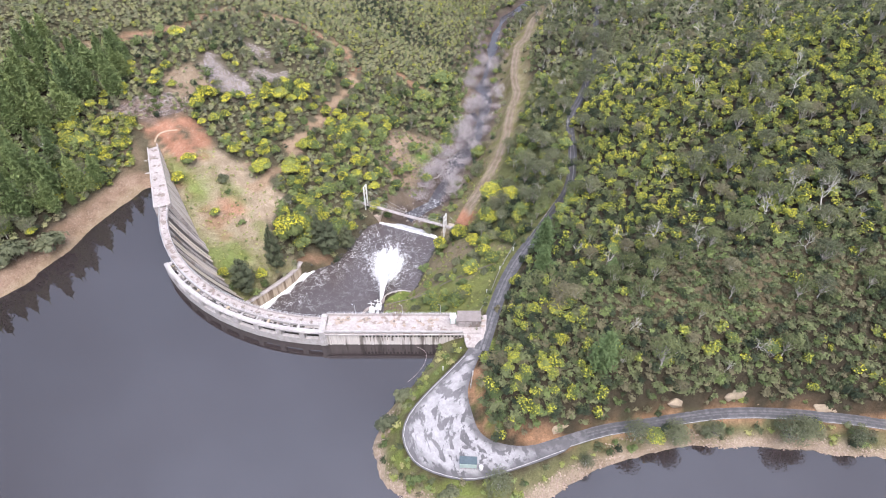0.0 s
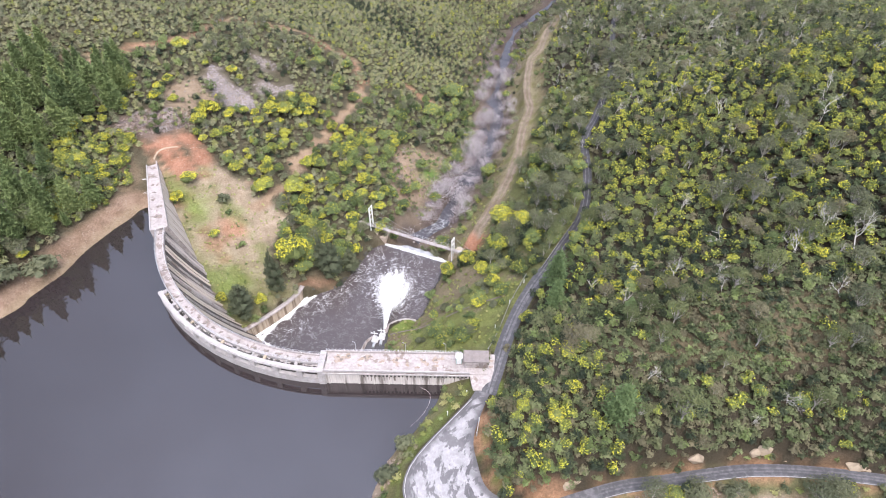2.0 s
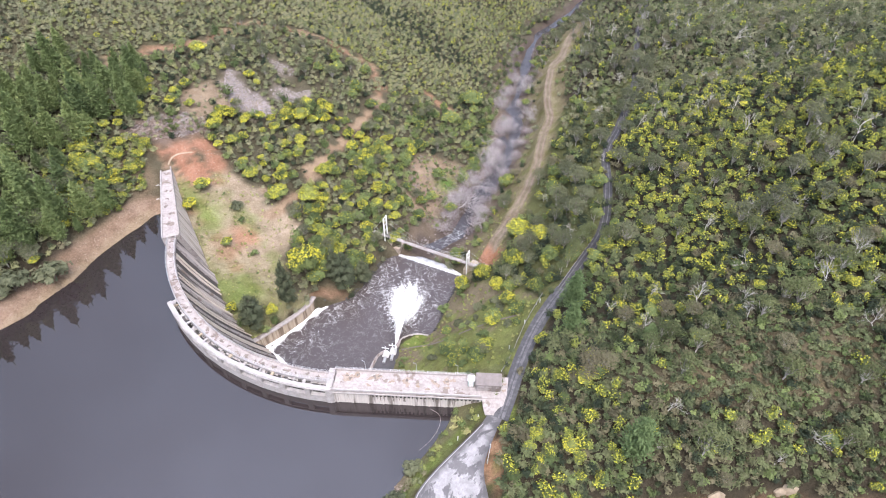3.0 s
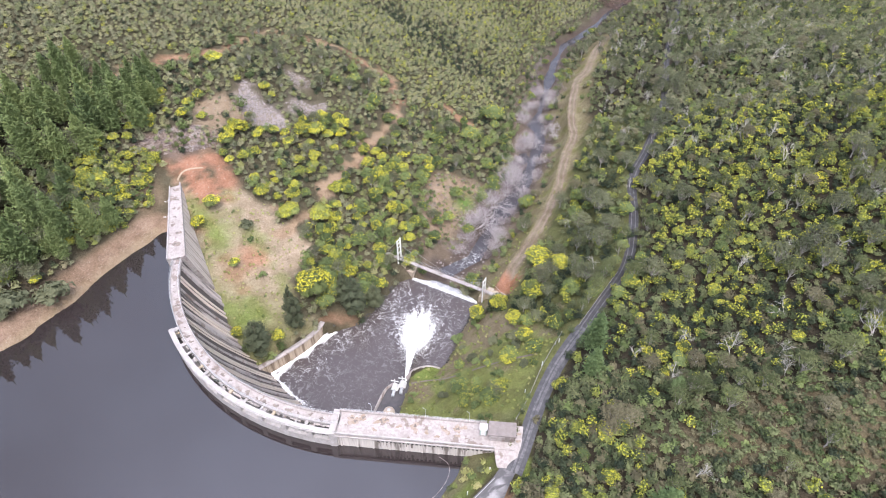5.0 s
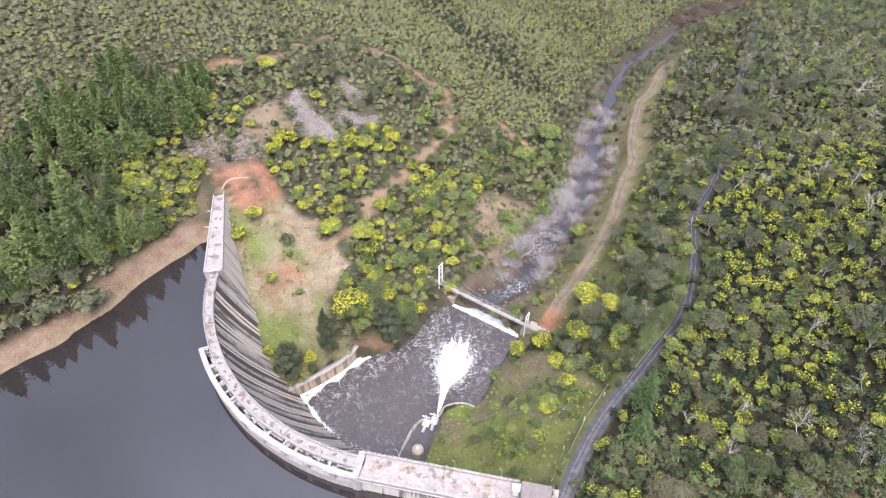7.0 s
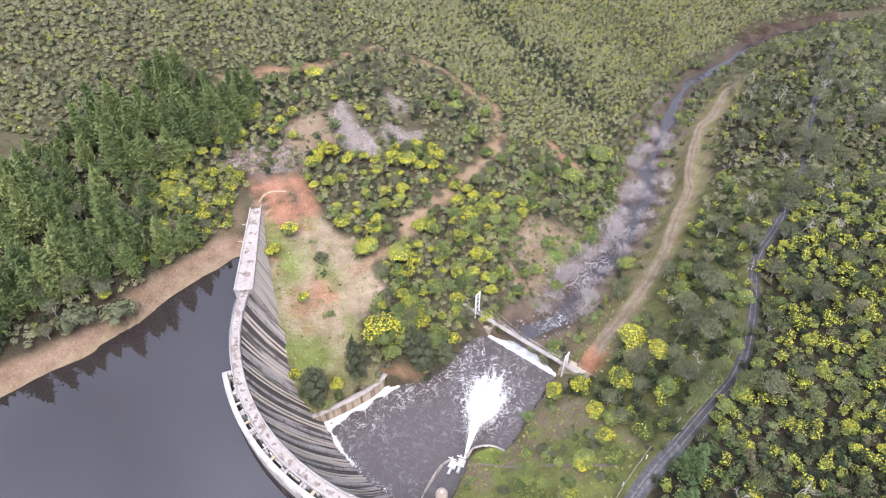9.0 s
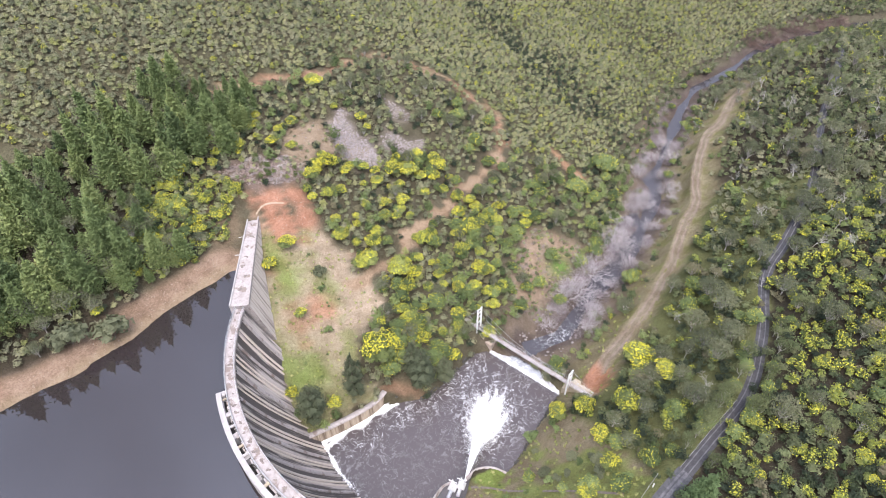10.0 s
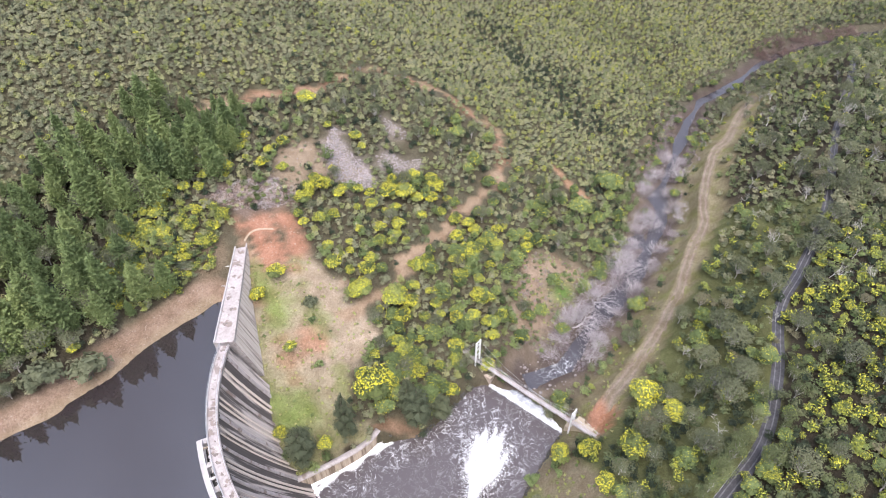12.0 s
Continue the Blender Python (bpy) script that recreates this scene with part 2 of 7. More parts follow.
TONES = {
    "pine": [(0.078, 0.112, 0.044), (0.145, 0.188, 0.066), (0.235, 0.275, 0.092)],
    "fresh": [(0.070, 0.106, 0.040), (0.112, 0.158, 0.060), (0.162, 0.212, 0.085)],
    "gum": [(0.044, 0.053, 0.029), (0.096, 0.108, 0.057), (0.178, 0.188, 0.095)],
    "gum_crown": [(0.058, 0.066, 0.036), (0.102, 0.111, 0.058), (0.162, 0.166, 0.086)],
    "olive_crown": [(0.052, 0.063, 0.026), (0.102, 0.118, 0.047), (0.168, 0.182, 0.075)],
    "mallee": [(0.033, 0.043, 0.022), (0.08, 0.099, 0.047), (0.156, 0.177, 0.085), (0.105, 0.109, 0.059)],
    "heath": [(0.115, 0.122, 0.076), (0.175, 0.178, 0.11), (0.245, 0.24, 0.15)],
    "green": [(0.050, 0.070, 0.026), (0.112, 0.146, 0.051), (0.200, 0.240, 0.084)],
    "she_oak": [(0.055, 0.066, 0.036), (0.082, 0.094, 0.050), (0.115, 0.128, 0.066)],
    "olive": [(0.125, 0.14, 0.072), (0.192, 0.204, 0.104), (0.27, 0.269, 0.135), (0.222, 0.222, 0.150)],
    "brown": [(0.095, 0.088, 0.050), (0.138, 0.127, 0.070), (0.190, 0.172, 0.095)],
    "lime": [(0.050, 0.066, 0.024), (0.118, 0.142, 0.044), (0.235, 0.258, 0.070)],
    "moss": [(0.12, 0.135, 0.056), (0.18, 0.195, 0.075), (0.25, 0.255, 0.095)],
    "bloom": [(0.40, 0.40, 0.052), (0.68, 0.61, 0.055), (0.52, 0.50, 0.052), (0.23, 0.265, 0.05)],
    "gold": [(0.25, 0.285, 0.05), (0.50, 0.48, 0.055), (0.37, 0.385, 0.05), (0.165, 0.205, 0.045)],
    # near-black leaves: shade between the crowns, put in as dark bushes
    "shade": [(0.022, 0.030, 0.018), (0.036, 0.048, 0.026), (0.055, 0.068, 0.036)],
    "grass": [(0.14, 0.17, 0.05), (0.22, 0.24, 0.07), (0.30, 0.27, 0.12)],
}
PINE, FRESH, EUCA, KHAKI, GREEN, DARK, BROWN, LIME, BLOOM = (foliage(k + "_leaves", TONES[k], 0.3 if k == "pine" else 0.36, cool=1.0 if k == "bloom" else 1.12) for k in ("pine", "fresh", "gum_crown", "olive_crown", "green", "she_oak", "brown", "lime", "bloom"))
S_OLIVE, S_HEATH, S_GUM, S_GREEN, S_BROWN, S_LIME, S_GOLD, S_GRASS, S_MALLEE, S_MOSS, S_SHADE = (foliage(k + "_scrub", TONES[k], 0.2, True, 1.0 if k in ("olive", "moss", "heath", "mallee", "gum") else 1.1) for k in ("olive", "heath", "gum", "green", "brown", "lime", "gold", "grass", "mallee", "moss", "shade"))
TWIG = simple("bare_grey_twigs", (0.47, 0.43, 0.435), (0.34, 0.305, 0.31), 0.5)
REED = simple("purple_brown_twigs", (0.27, 0.225, 0.235), (0.16, 0.13, 0.135), 0.3)
ROCK = simple("pale_shore_rock", (0.32, 0.25, 0.20), (0.21, 0.155, 0.12), 0.7)
ABUTMENT_FACE = streaked_concrete("beige_streaked_concrete", 1.1, (0.13, 0.105, 0.09), (0.52, 0.455, 0.395), (0.50, 0.64))
WING_FACE = streaked_concrete("beige_wall_concrete", 0.8, (0.11, 0.08, 0.055), (0.33, 0.27, 0.205), (0.48, 0.6))
SANDSTONE = simple("sandstone_outcrop", (0.30, 0.245, 0.175), (0.20, 0.155, 0.11), 0.6)
GREYROCK = simple("grey_slate_rock", (0.28, 0.245, 0.235), (0.17, 0.15, 0.145), 0.7)
DARKROCK_SHADE = simple("wet_rock_and_shade", (0.06, 0.055, 0.05), (0.03, 0.028, 0.025), 0.8, 0.5)
SPRAY = simple("white_spray", (0.9, 0.9, 0.9), (0.84, 0.85, 0.86), 1.0, 1.0)
ROOFGREY = simple("grey_roof_sheet", (0.215, 0.182, 0.17), (0.15, 0.13, 0.122), 0.8, 0.6)
ROOFBLUE = simple("blue_grey_roof_sheet", (0.075, 0.10, 0.115), (0.05, 0.07, 0.08), 0.8, 0.5)
PALEGREEN = simple("pale_green_panel", (0.36, 0.44, 0.40), (0.27, 0.34, 0.31), 0.8, 0.5)

# ---- lie of the land (metres above the reservoir) ----
RIVER_LINE = [(-13, 164), (-3, 172), (1, 186), (7, 200), (12, 211), (17, 230), (20, 246), (19, 262), (23, 283), (28, 315),
              (34, 337), (49, 358), (64, 387), (88, 414), (116, 437), (170, 470), (260, 520)]
TRACK_LINE = [(5, 150, -19.2), (10, 162, -17.5), (17.5, 179, -17), (24.4, 200.6, -17), (28.2, 222, -17), (31.7, 234, -17),
              (32, 253, -17), (36, 280, -17.5), (42, 294, -18), (47, 313, -18.5), (55, 335, -20)]
ROAD_LINE = [(8.6, 83.4, 3.4), (10.2, 88, 4.3), (11.4, 92, 4.45), (13.6, 99.1, 4.0), (17.5, 108.8, 3.4), (22.2, 117.4, 3), (24.6, 121.2, 2.9), (29.9, 130.4, 2.7), (35.9, 140.6, 2.5), (38.9, 148.8, 2.4), (40.7, 157.4, 2.3),
             (42, 165.2, 2.2), (43.4, 180, 2), (45.6, 188, 2), (50.8, 200, 2), (60.7, 228.5, 2), (68, 266, 2), (78, 303, 1), (90, 350, -2)]
SHORE_ROAD = [(16, 58.2), (24, 60.9), (33, 63.6), (42, 65.0), (49, 66.2), (57, 67.3), (66, 67.5), (76, 66.8), (88, 65.2), (110, 61), (140, 57)]
WING = [(-57.8, 117.8), (-52.2, 123.4), (-47.6, 128.8), (-45.6, 132), (-44.6, 135.2)]
CURVE = [(-18.2, 118.6), (-17.5, 119.9), (-16.8, 121.0), (-15.3, 122.0), (-12.7, 122.8), (-9.6, 122.4)]
APRON = [(-26.2, 98), (-25.4, 105.8), (-22.6, 116.2), (-19.6, 119.4), (-17.4, 120.4), (-17.2, 116), (-18.3, 111), (-19.0, 106), (-19.6, 98)]
LOW_TRACK = [(-19.2, 246.8), (-15.7, 245.5), (-7.7, 242.8)]
HILL_TRACK = [(-62, 158, -8.5), (-54, 170.6, -8), (-50, 188.4, -7), (-45, 200.6, -7), (-40, 216.6, -7.5), (-36, 230, -7.5)]
FIREBREAK = [(-127.5, 196.5, 21.5), (-123, 201, 20), (-118.3, 207, 18.5), (-113.5, 216, 17.2), (-108, 222, 16.3), (-102.5, 225.5, 15.4), (-97.6, 234.4, 14.4), (-94.2, 250, 13.5), (-90.9, 250.2, 13.2), (-82.2, 250.8, 12.1), (-71.3, 250.9, 10.2), (-60.4, 249, 8), (-53, 248.3, 4), (-46.7, 249.4, -0.7), (-42.2, 249.3, -3.5), (-38.8, 240, -5.3), (-35.7, 231.5, -7.8)]
LOT = [(4.8, 82.3), (0.7, 77.4), (-4.1, 71.7), (-7.2, 67), (-8.2, 62.5), (-6.8, 58.3), (-4.2, 55.6), (0.6, 53.7), (6, 53.1), (13.6, 55.1),
       (24, 59), (24.3, 61.5), (16.3, 60.1), (10.8, 60.9), (7.5, 63.1), (6, 67.6), (5.3, 73.1), (7.6, 80.4), (10.1, 86.7), (7.2, 86.5)]
POOL_EDGE = [(-57.4, 117.4), (-51.9, 123.0), (-47.3, 128.4), (-45, 132.2), (-43.6, 134), (-34.6, 138.5), (-32, 143), (-26, 156.3), (-21.2, 159.2), (-0.7, 151.2), (-3.4, 143), (-8.5, 126.5),
             (-10, 122.9), (-12.7, 123.3), (-15.6, 122.5), (-17.2, 121.4), (-18.3, 119.4), (-19, 118), (-21.5, 115.5), (-25, 106), (-30, 100), (-45, 100), (-58, 110)]
WEST_SHORE = [(-92, 146), (-96.7, 134.4), (-100.4, 124.6), (-103.9, 115.6), (-107.7, 106.4), (-112.5, 99.1), (-126, 86), (-150, 66)]
EAST_SHORE = [(-2, 87), (-3.7, 81.3), (-7.9, 75.3), (-11.3, 69.7), (-13.7, 64.4), (-14.8, 61.2), (-12.9, 55.9), (-9.6, 51.9), (-3, 48.6), (6, 47.2), (14, 48.6),
              (20.1, 51.6), (24.8, 54.1), (34.5, 58.8), (41.8, 60.6), (53.5, 61.6), (70.4, 61), (88.3, 58.4), (115, 54), (150, 48)]
SPOT_EAST = [(30.6, 103.7, 8.5), (23.5, 91.3, 9), (14, 74, 9), (20, 66, 8), (42, 72, 13), (57, 82, 18), (80, 83, 19), (100, 70, 10), (88, 122, 25), (72, 147, 14), (51.4, 127, 8),
             (51.7, 100, 17), (80, 175, 17), (87, 182, 20), (75, 232, 2), (93, 240, 7), (130, 100, 38), (135, 180, 38), (140, 260, 14), (110, 320, -6)]
SPOT_BANK = [(-10.1, 122, -19.6), (-15, 121, -19.7), (-12.5, 122, -19.6), (-16, 117.5, -19.5), (-9.4, 115.7, -16.3), (-15, 112, -17), (-1.4, 101.8, -7), (0.3, 112, -8), (7, 112, -3), (7, 136, -10), (15.8, 137, -6), (-3, 132, -19.5), (1, 143, -18),
             (25, 160, -9), (31, 190, -8), (44, 230, -8), (50, 270, -9), (60, 310, -14), (7, 100, -1.5), (-12, 101, -13), (-20, 104, -19.5)]
SPOT_WEST = [(-110, 132, 6), (-119, 130, 11), (-108, 164, 14), (-130, 188, 23), (-103, 183, 13.5), (-91, 178, 11), (-84, 211, 12.5), (-79, 204.5, 6.5), (-100, 216, 15), (-94.5, 168, 9),
             (-80.3, 158.5, 1.5), (-71.8, 151, -5), (-61, 155, -10), (-63.7, 139, -11.2), (-71.4, 140.5, -8), (-55, 127, -17.5), (-58, 119.6, -19.6), (-53, 125, -19.4), (-48.4, 130.2, -19.5), (-45.5, 136, -19.8), (-52, 133, -17.5), (-47, 143, -16), (-36, 146, -19)]
SPOT_VALLEY = [(-61, 193, -1), (-50.5, 218, -1), (-31.7, 210, -10.6), (-16.4, 240, -16.5), (-15.2, 203, -20), (-18.8, 170.5, -19), (-33, 168, -15), (-38, 185, -10), (-25, 158.5, -18.5),
               (-13, 181, -23.5), (-6, 215, -23.5), (2, 240, -24), (8, 275, -24), (14, 300, -23)]
SPOT_FAR = [(-139, 204, 31), (-118, 236, 22), (-162, 185, 36), (-88, 268, 15), (-64, 263, 5), (-31, 268, -6), (-27.5, 315, -4), (-5.4, 305, -12), (22, 364, -13), (38, 372, -24), (77, 415, -24),
            (-51.5, 310, -3), (9, 350, -16), (-100, 340, 17), (-60, 400, 12), (0, 430, 6), (-220, 260, 50), (-220, 140, 48), (60, 470, 2), (160, 400, -8)]
SPOT_TOE = [(-93, 160, 3.2), (-86, 146, -1), (-79, 134, -9), (-66, 121, -15.5), (-58, 114, -20), (-70, 112, -15), (-58, 100, -20), (-40, 92, -22), (-22, 90, -20), (-6, 90, -8), (5, 90, 2.5), (12, 84, 3.6)]
SPOT_LAKE = [(-60, 80, -14), (-30, 60, -16), (-90, 100, -8), (-100, 60, -12), (-40, 20, -16), (30, 30, -12), (80, 35, -10), (0, -40, -16), (-130, -20, -14), (120, -20, -12),
             (-260, 60, 30), (-300, -80, 35), (280, 40, 30), (280, -100, 30), (0, -300, 30), (-200, -260, 35), (200, -260, 35)]


def seg_distance(x, y, line, loop=False):
    """Distance from points to a polyline, and the height along it where it has one."""
    best, high = np.full(x.shape, 1e9), np.zeros(x.shape)
    pts = list(line) + ([line[0]] if loop else [])
    for a, b in zip(pts, pts[1:]):
        dx, dy = b[0] - a[0], b[1] - a[1]
        u = np.clip(((x - a[0]) * dx + (y - a[1]) * dy) / (dx * dx + dy * dy), 0, 1)
        d = np.hypot(x - a[0] - u * dx, y - a[1] - u * dy)
        near = d < best
        best = np.where(near, d, best)
        if len(a) > 2:
            high = np.where(near, a[2] + u * (b[2] - a[2]), high)
    return best, high


def inside(x, y, poly):
    hit = np.zeros(x.shape, bool)
    for a, b in zip(poly, poly[1:] + poly[:1]):
        cross = (a[1] > y) != (b[1] > y)
        dy = b[1] - a[1] if b[1] != a[1] else 1e-9
        hit ^= cross & (x < (b[0] - a[0]) * (y - a[1]) / dy + a[0])
    return hit


def signed(x, y, poly):
    d = seg_distance(x, y, poly, True)[0]
    return np.where(inside(x, y, poly), -d, d)


def smooth(v, lo, hi):
    t = np.clip((v - lo) / (hi - lo), 0, 1)
    return t * t * (3 - 2 * t)


def terrain_controls():
    c = []
    for line in (TRACK_LINE, ROAD_LINE, HILL_TRACK, FIREBREAK, SPOT_EAST, SPOT_BANK, SPOT_WEST, SPOT_VALLEY, SPOT_FAR, SPOT_TOE, SPOT_LAKE):
        c += line
    c += [(x, y, 3.3) for x, y in LOT[::2]] + [(x, y, 3.2) for x, y in SHORE_ROAD]
    c += [(x, y, 0.0) for x, y in WEST_SHORE + EAST_SHORE]
    c += [(x, y, -26.0 - 0.006 * k * 20) for k, (x, y) in enumerate(RIVER_LINE)]
    c += [(x, y, -23.2) for x, y in POOL_EDGE[5:10]] + [(x, y, -23.0) for x, y in POOL_EDGE[10:12]]
    return np.array(c, float)


CTRL = terrain_controls()
_d = np.hypot(CTRL[:, None, 0] - CTRL[None, :, 0], CTRL[:, None, 1] - CTRL[None, :, 1])
_n = len(CTRL)
_a = np.zeros((_n + 1, _n + 1))
_a[:_n, :_n] = _d - 0.6 * np.eye(_n)
_a[:_n, _n], _a[_n, :_n] = 1, 1
WEIGHT = np.linalg.solve(_a, np.r_[CTRL[:, 2], 0])


def river_level(x, y):
    """Water level of the stream below the weir: it falls slowly down the valley."""
    return -26.2 - 0.006 * np.clip(y - 160, 0, 400)


def ground(x, y):
    """Height of the bare ground."""
    x, y = np.asarray(x, float), np.asarray(y, float)
    z = np.full(x.shape, WEIGHT[-1])
    for (cx, cy, _), w in zip(CTRL, WEIGHT):
        z = z + w * np.hypot(x - cx, y - cy)
    z = z + 0.35 * np.sin(x * 0.31 + 1.3 * np.sin(y * 0.17)) * np.cos(y * 0.27 + 0.9 * np.sin(x * 0.21))
    # far hills
    away = smooth(np.hypot(x + 20, y - 150), 330, 700)
    z = z * (1 - away) + away * (45 + 28 * np.sin(x * 0.0041 + 1) * np.cos(y * 0.0037) + 12 * np.sin(x * 0.013) * np.sin(y * 0.011))
    # stream bed
    d = seg_distance(x, y, RIVER_LINE)[0]
    bed = river_level(x, y)
    half = 1.45 + 0.6 * np.sin(y * 0.13) - 0.4 * np.sin(y * 0.31) - 0.7 * smooth(y, 225, 270)
    z = np.where(y > 160, np.minimum(z, bed - 0.7 + np.maximum(0, d - half) * 0.75), z)
    # pool
    s = signed(x, y, POOL_EDGE)
    z = np.where(s < 0, np.minimum(z, -23.7 - np.minimum(-s, 2.2) * 1.2), np.where(s < 3, np.minimum(z, -23.7 + s * np.where((seg_distance(x, y, WING)[0] < 3.5) | (seg_distance(x, y, CURVE)[0] < 3.5), 9.0, 1.6)), z))
    w = seg_distance(x, y, WING)[0]
    z = np.where((s > 0.5) & (w < 5), z + (np.where(w < 2.5, -20.05, np.maximum(z, -20.05)) - z) * (1 - smooth(w, 2.0, 5)), z)
    z = np.where((s <= 0.5) & (w < 1.5), np.minimum(z, -24.6), z)
    w = seg_distance(x, y, CURVE)[0]
    lawn = inside(x, y, [(-18.4, 116), (-17.6, 119)] + CURVE[1:] + [(-6, 120), (-10, 114)])
    z = np.where(lawn, np.maximum(z, -19.65), z)
    s = signed(x, y, APRON)
    z = np.where(s < 0.9, np.minimum(z, -21.7 + np.maximum(s, 0) * 6), z)
    # levelled strips for the roads
    d, h = seg_distance(x, y, ROAD_LINE)
    k = smooth(d, 2.2, 4.2)
    z = np.where(d < 4.2, (h - 0.10) * (1 - k) + z * k, z)
    d = seg_distance(x, y, SHORE_ROAD)[0]
    k = smooth(d, 2.0, 3.6)
    z = np.where(d < 3.6, 3.2 * (1 - k) + z * k, z)
    s = signed(x, y, LOT)
    k = smooth(s, 0.5, 2.2)
    z = np.where(s < 2.2, 3.2 * (1 - k) + z * k, z)
    d, h = seg_distance(x, y, TRACK_LINE)
    k = smooth(d, 1.6, 4.0)
    z = np.where(d < 4, h * (1 - k) + z * k, z)
    return z

# ---- mesh helpers ----
def mesh_of(name, verts, faces, mat, uv=None, attr=None, smooth_faces=False):
    """A mesh from arrays: verts (n, 3), faces (m, 3 or 4) or a list of tuples."""
    me = bpy.data.meshes.new(name)
    verts = np.asarray(verts, np.float32)
    if isinstance(faces, np.ndarray):
        k = faces.shape[1]
        me.vertices.add(len(verts))
        me.vertices.foreach_set("co", verts.ravel())
        me.loops.add(faces.size)
        me.loops.foreach_set("vertex_index", faces.astype(np.int32).ravel())
        me.polygons.add(len(faces))
        me.polygons.foreach_set("loop_start", np.arange(0, faces.size, k, dtype=np.int32))
        me.polygons.foreach_set("loop_total", np.full(len(faces), k, np.int32))
        me.update(calc_edges=True)
    else:
        me.from_pydata([tuple(v) for v in verts.tolist()], [], faces)
    if uv is not None:
        lay = me.uv_layers.new(name="UVMap")
        idx = np.empty(len(me.loops), np.int32)
        me.loops.foreach_get("vertex_index", idx)
        lay.data.foreach_set("uv", np.asarray(uv, np.float32)[idx].ravel())
    for key, values in (attr or {}).items():
        values = np.asarray(values, np.float32)
        if values.ndim == 2:
            a = me.attributes.new(key, "FLOAT_COLOR", "POINT")
            a.data.foreach_set("color", np.c_[values, np.ones(len(values), np.float32)].astype(np.float32).ravel())
        else:
            a = me.attributes.new(key, "FLOAT", "POINT")
            a.data.foreach_set("value", values)
    if smooth_faces:
        me.polygons.foreach_set("use_smooth", np.ones(len(me.polygons), bool))
    me.materials.append(mat)
    return me


def part_mesh(name, me, parent=None, label=""):
    ob = new(name, me)
    ob.parent = parent
    return tagged(ob, label)


def part(name, bm, mat, parent=None, label=""):
    me = bpy.data.meshes.new(name)
    bmesh.ops.recalc_face_normals(bm, faces=bm.faces[:])
    bm.to_mesh(me)
    bm.free()
    me.materials.append(mat)
    return part_mesh(name, me, parent, label)


def thing(name, label, category, group="", kind="", at=(0, 0, 0), turn=0.0):
    ob = new(name)
    ob.matrix_world = pose(*at, 0, 0, turn)
    return tagged(ob, label, category, group, kind)


def box(bm, lo, hi, bevel=0.0):
    c = [(a + b) / 2 for a, b in zip(lo, hi)]
    d = [max(b - a, 1e-3) for a, b in zip(lo, hi)]
    r = bmesh.ops.create_cube(bm, size=1, matrix=Matrix.Translation(c) @ Matrix.Diagonal((*d, 1)))
    if bevel:
        ed = list({e for v in r["verts"] for e in v.link_edges})
        bmesh.ops.bevel(bm, geom=ed, offset=bevel, segments=1, affect="EDGES")
    return bm


def rod(bm, a, b, r0, r1=None, n=6):
    a, b = Vector(a), Vector(b)
    q = (b - a).to_track_quat("Z", "Y").to_matrix().to_4x4()
    bmesh.ops.create_cone(bm, cap_ends=True, segments=n, radius1=r0, radius2=r1 if r1 is not None else r0, depth=(b - a).length,
                          matrix=Matrix.Translation((a + b) / 2) @ q)
    return bm


def tube(points, radii, sides=5):
    """Vertices and faces of a tapering round limb along points."""
    p = np.asarray(points, float)
    d = np.gradient(p, axis=0)
    d /= np.linalg.norm(d, axis=1)[:, None] + 1e-9
    ref = np.where(np.abs(d[:, 2:3]) > 0.9, [[1.0, 0, 0]], [[0, 0, 1.0]])
    u = np.cross(d, ref)
    u /= np.linalg.norm(u, axis=1)[:, None] + 1e-9
    v = np.cross(d, u)
    a = np.linspace(0, 2 * np.pi, sides, endpoint=False)
    ring = p[:, None] + np.asarray(radii)[:, None, None] * (np.cos(a)[None, :, None] * u[:, None] + np.sin(a)[None, :, None] * v[:, None])
    faces = []
    for k in range(len(p) - 1):
        for s in range(sides):
            t = (s + 1) % sides
            faces.append((k * sides + s, k * sides + t, (k + 1) * sides + t, (k + 1) * sides + s))
    return ring.reshape(-1, 3), np.array(faces)


def merge(pieces):
    vs, fs, n = [], [], 0
    for v, f in pieces:
        vs.append(v)
        fs.append(f + n)
        n += len(v)
    return np.concatenate(vs), np.concatenate(fs)


def grid_faces(nu, nv):
    i = np.arange(nu - 1)[:, None] * nv + np.arange(nv - 1)[None, :]
    return np.stack([i, i + nv, i + nv + 1, i + 1], -1).reshape(-1, 4)


def ribbon(line, width, lift, step=2.0):
    """A strip along a plan line: vertices, faces and (along, across) map."""
    pts = [Vector((p[0], p[1], p[2] if len(p) > 2 else 0)) for p in line]
    dense = []
    for k in range(len(pts) - 1):
        a, b = pts[max(k - 1, 0)], pts[k]
        c, d = pts[k + 1], pts[min(k + 2, len(pts) - 1)]
        m = max(2, int((c - b).length / step))
        for j in range(m):
            t = j / m
            dense.append(0.5 * (2 * b + (c - a) * t + (2 * a - 5 * b + 4 * c - d) * t * t + (3 * b - a - 3 * c + d) * t ** 3))
    dense.append(pts[-1])
    p = np.array([tuple(q) for q in dense])
    t = np.gradient(p[:, :2], axis=0)
    t /= np.linalg.norm(t, axis=1)[:, None]
    n = np.c_[t[:, 1], -t[:, 0]]
    s = np.r_[0, np.cumsum(np.linalg.norm(np.diff(p, axis=0), axis=1))]
    return p, n, s


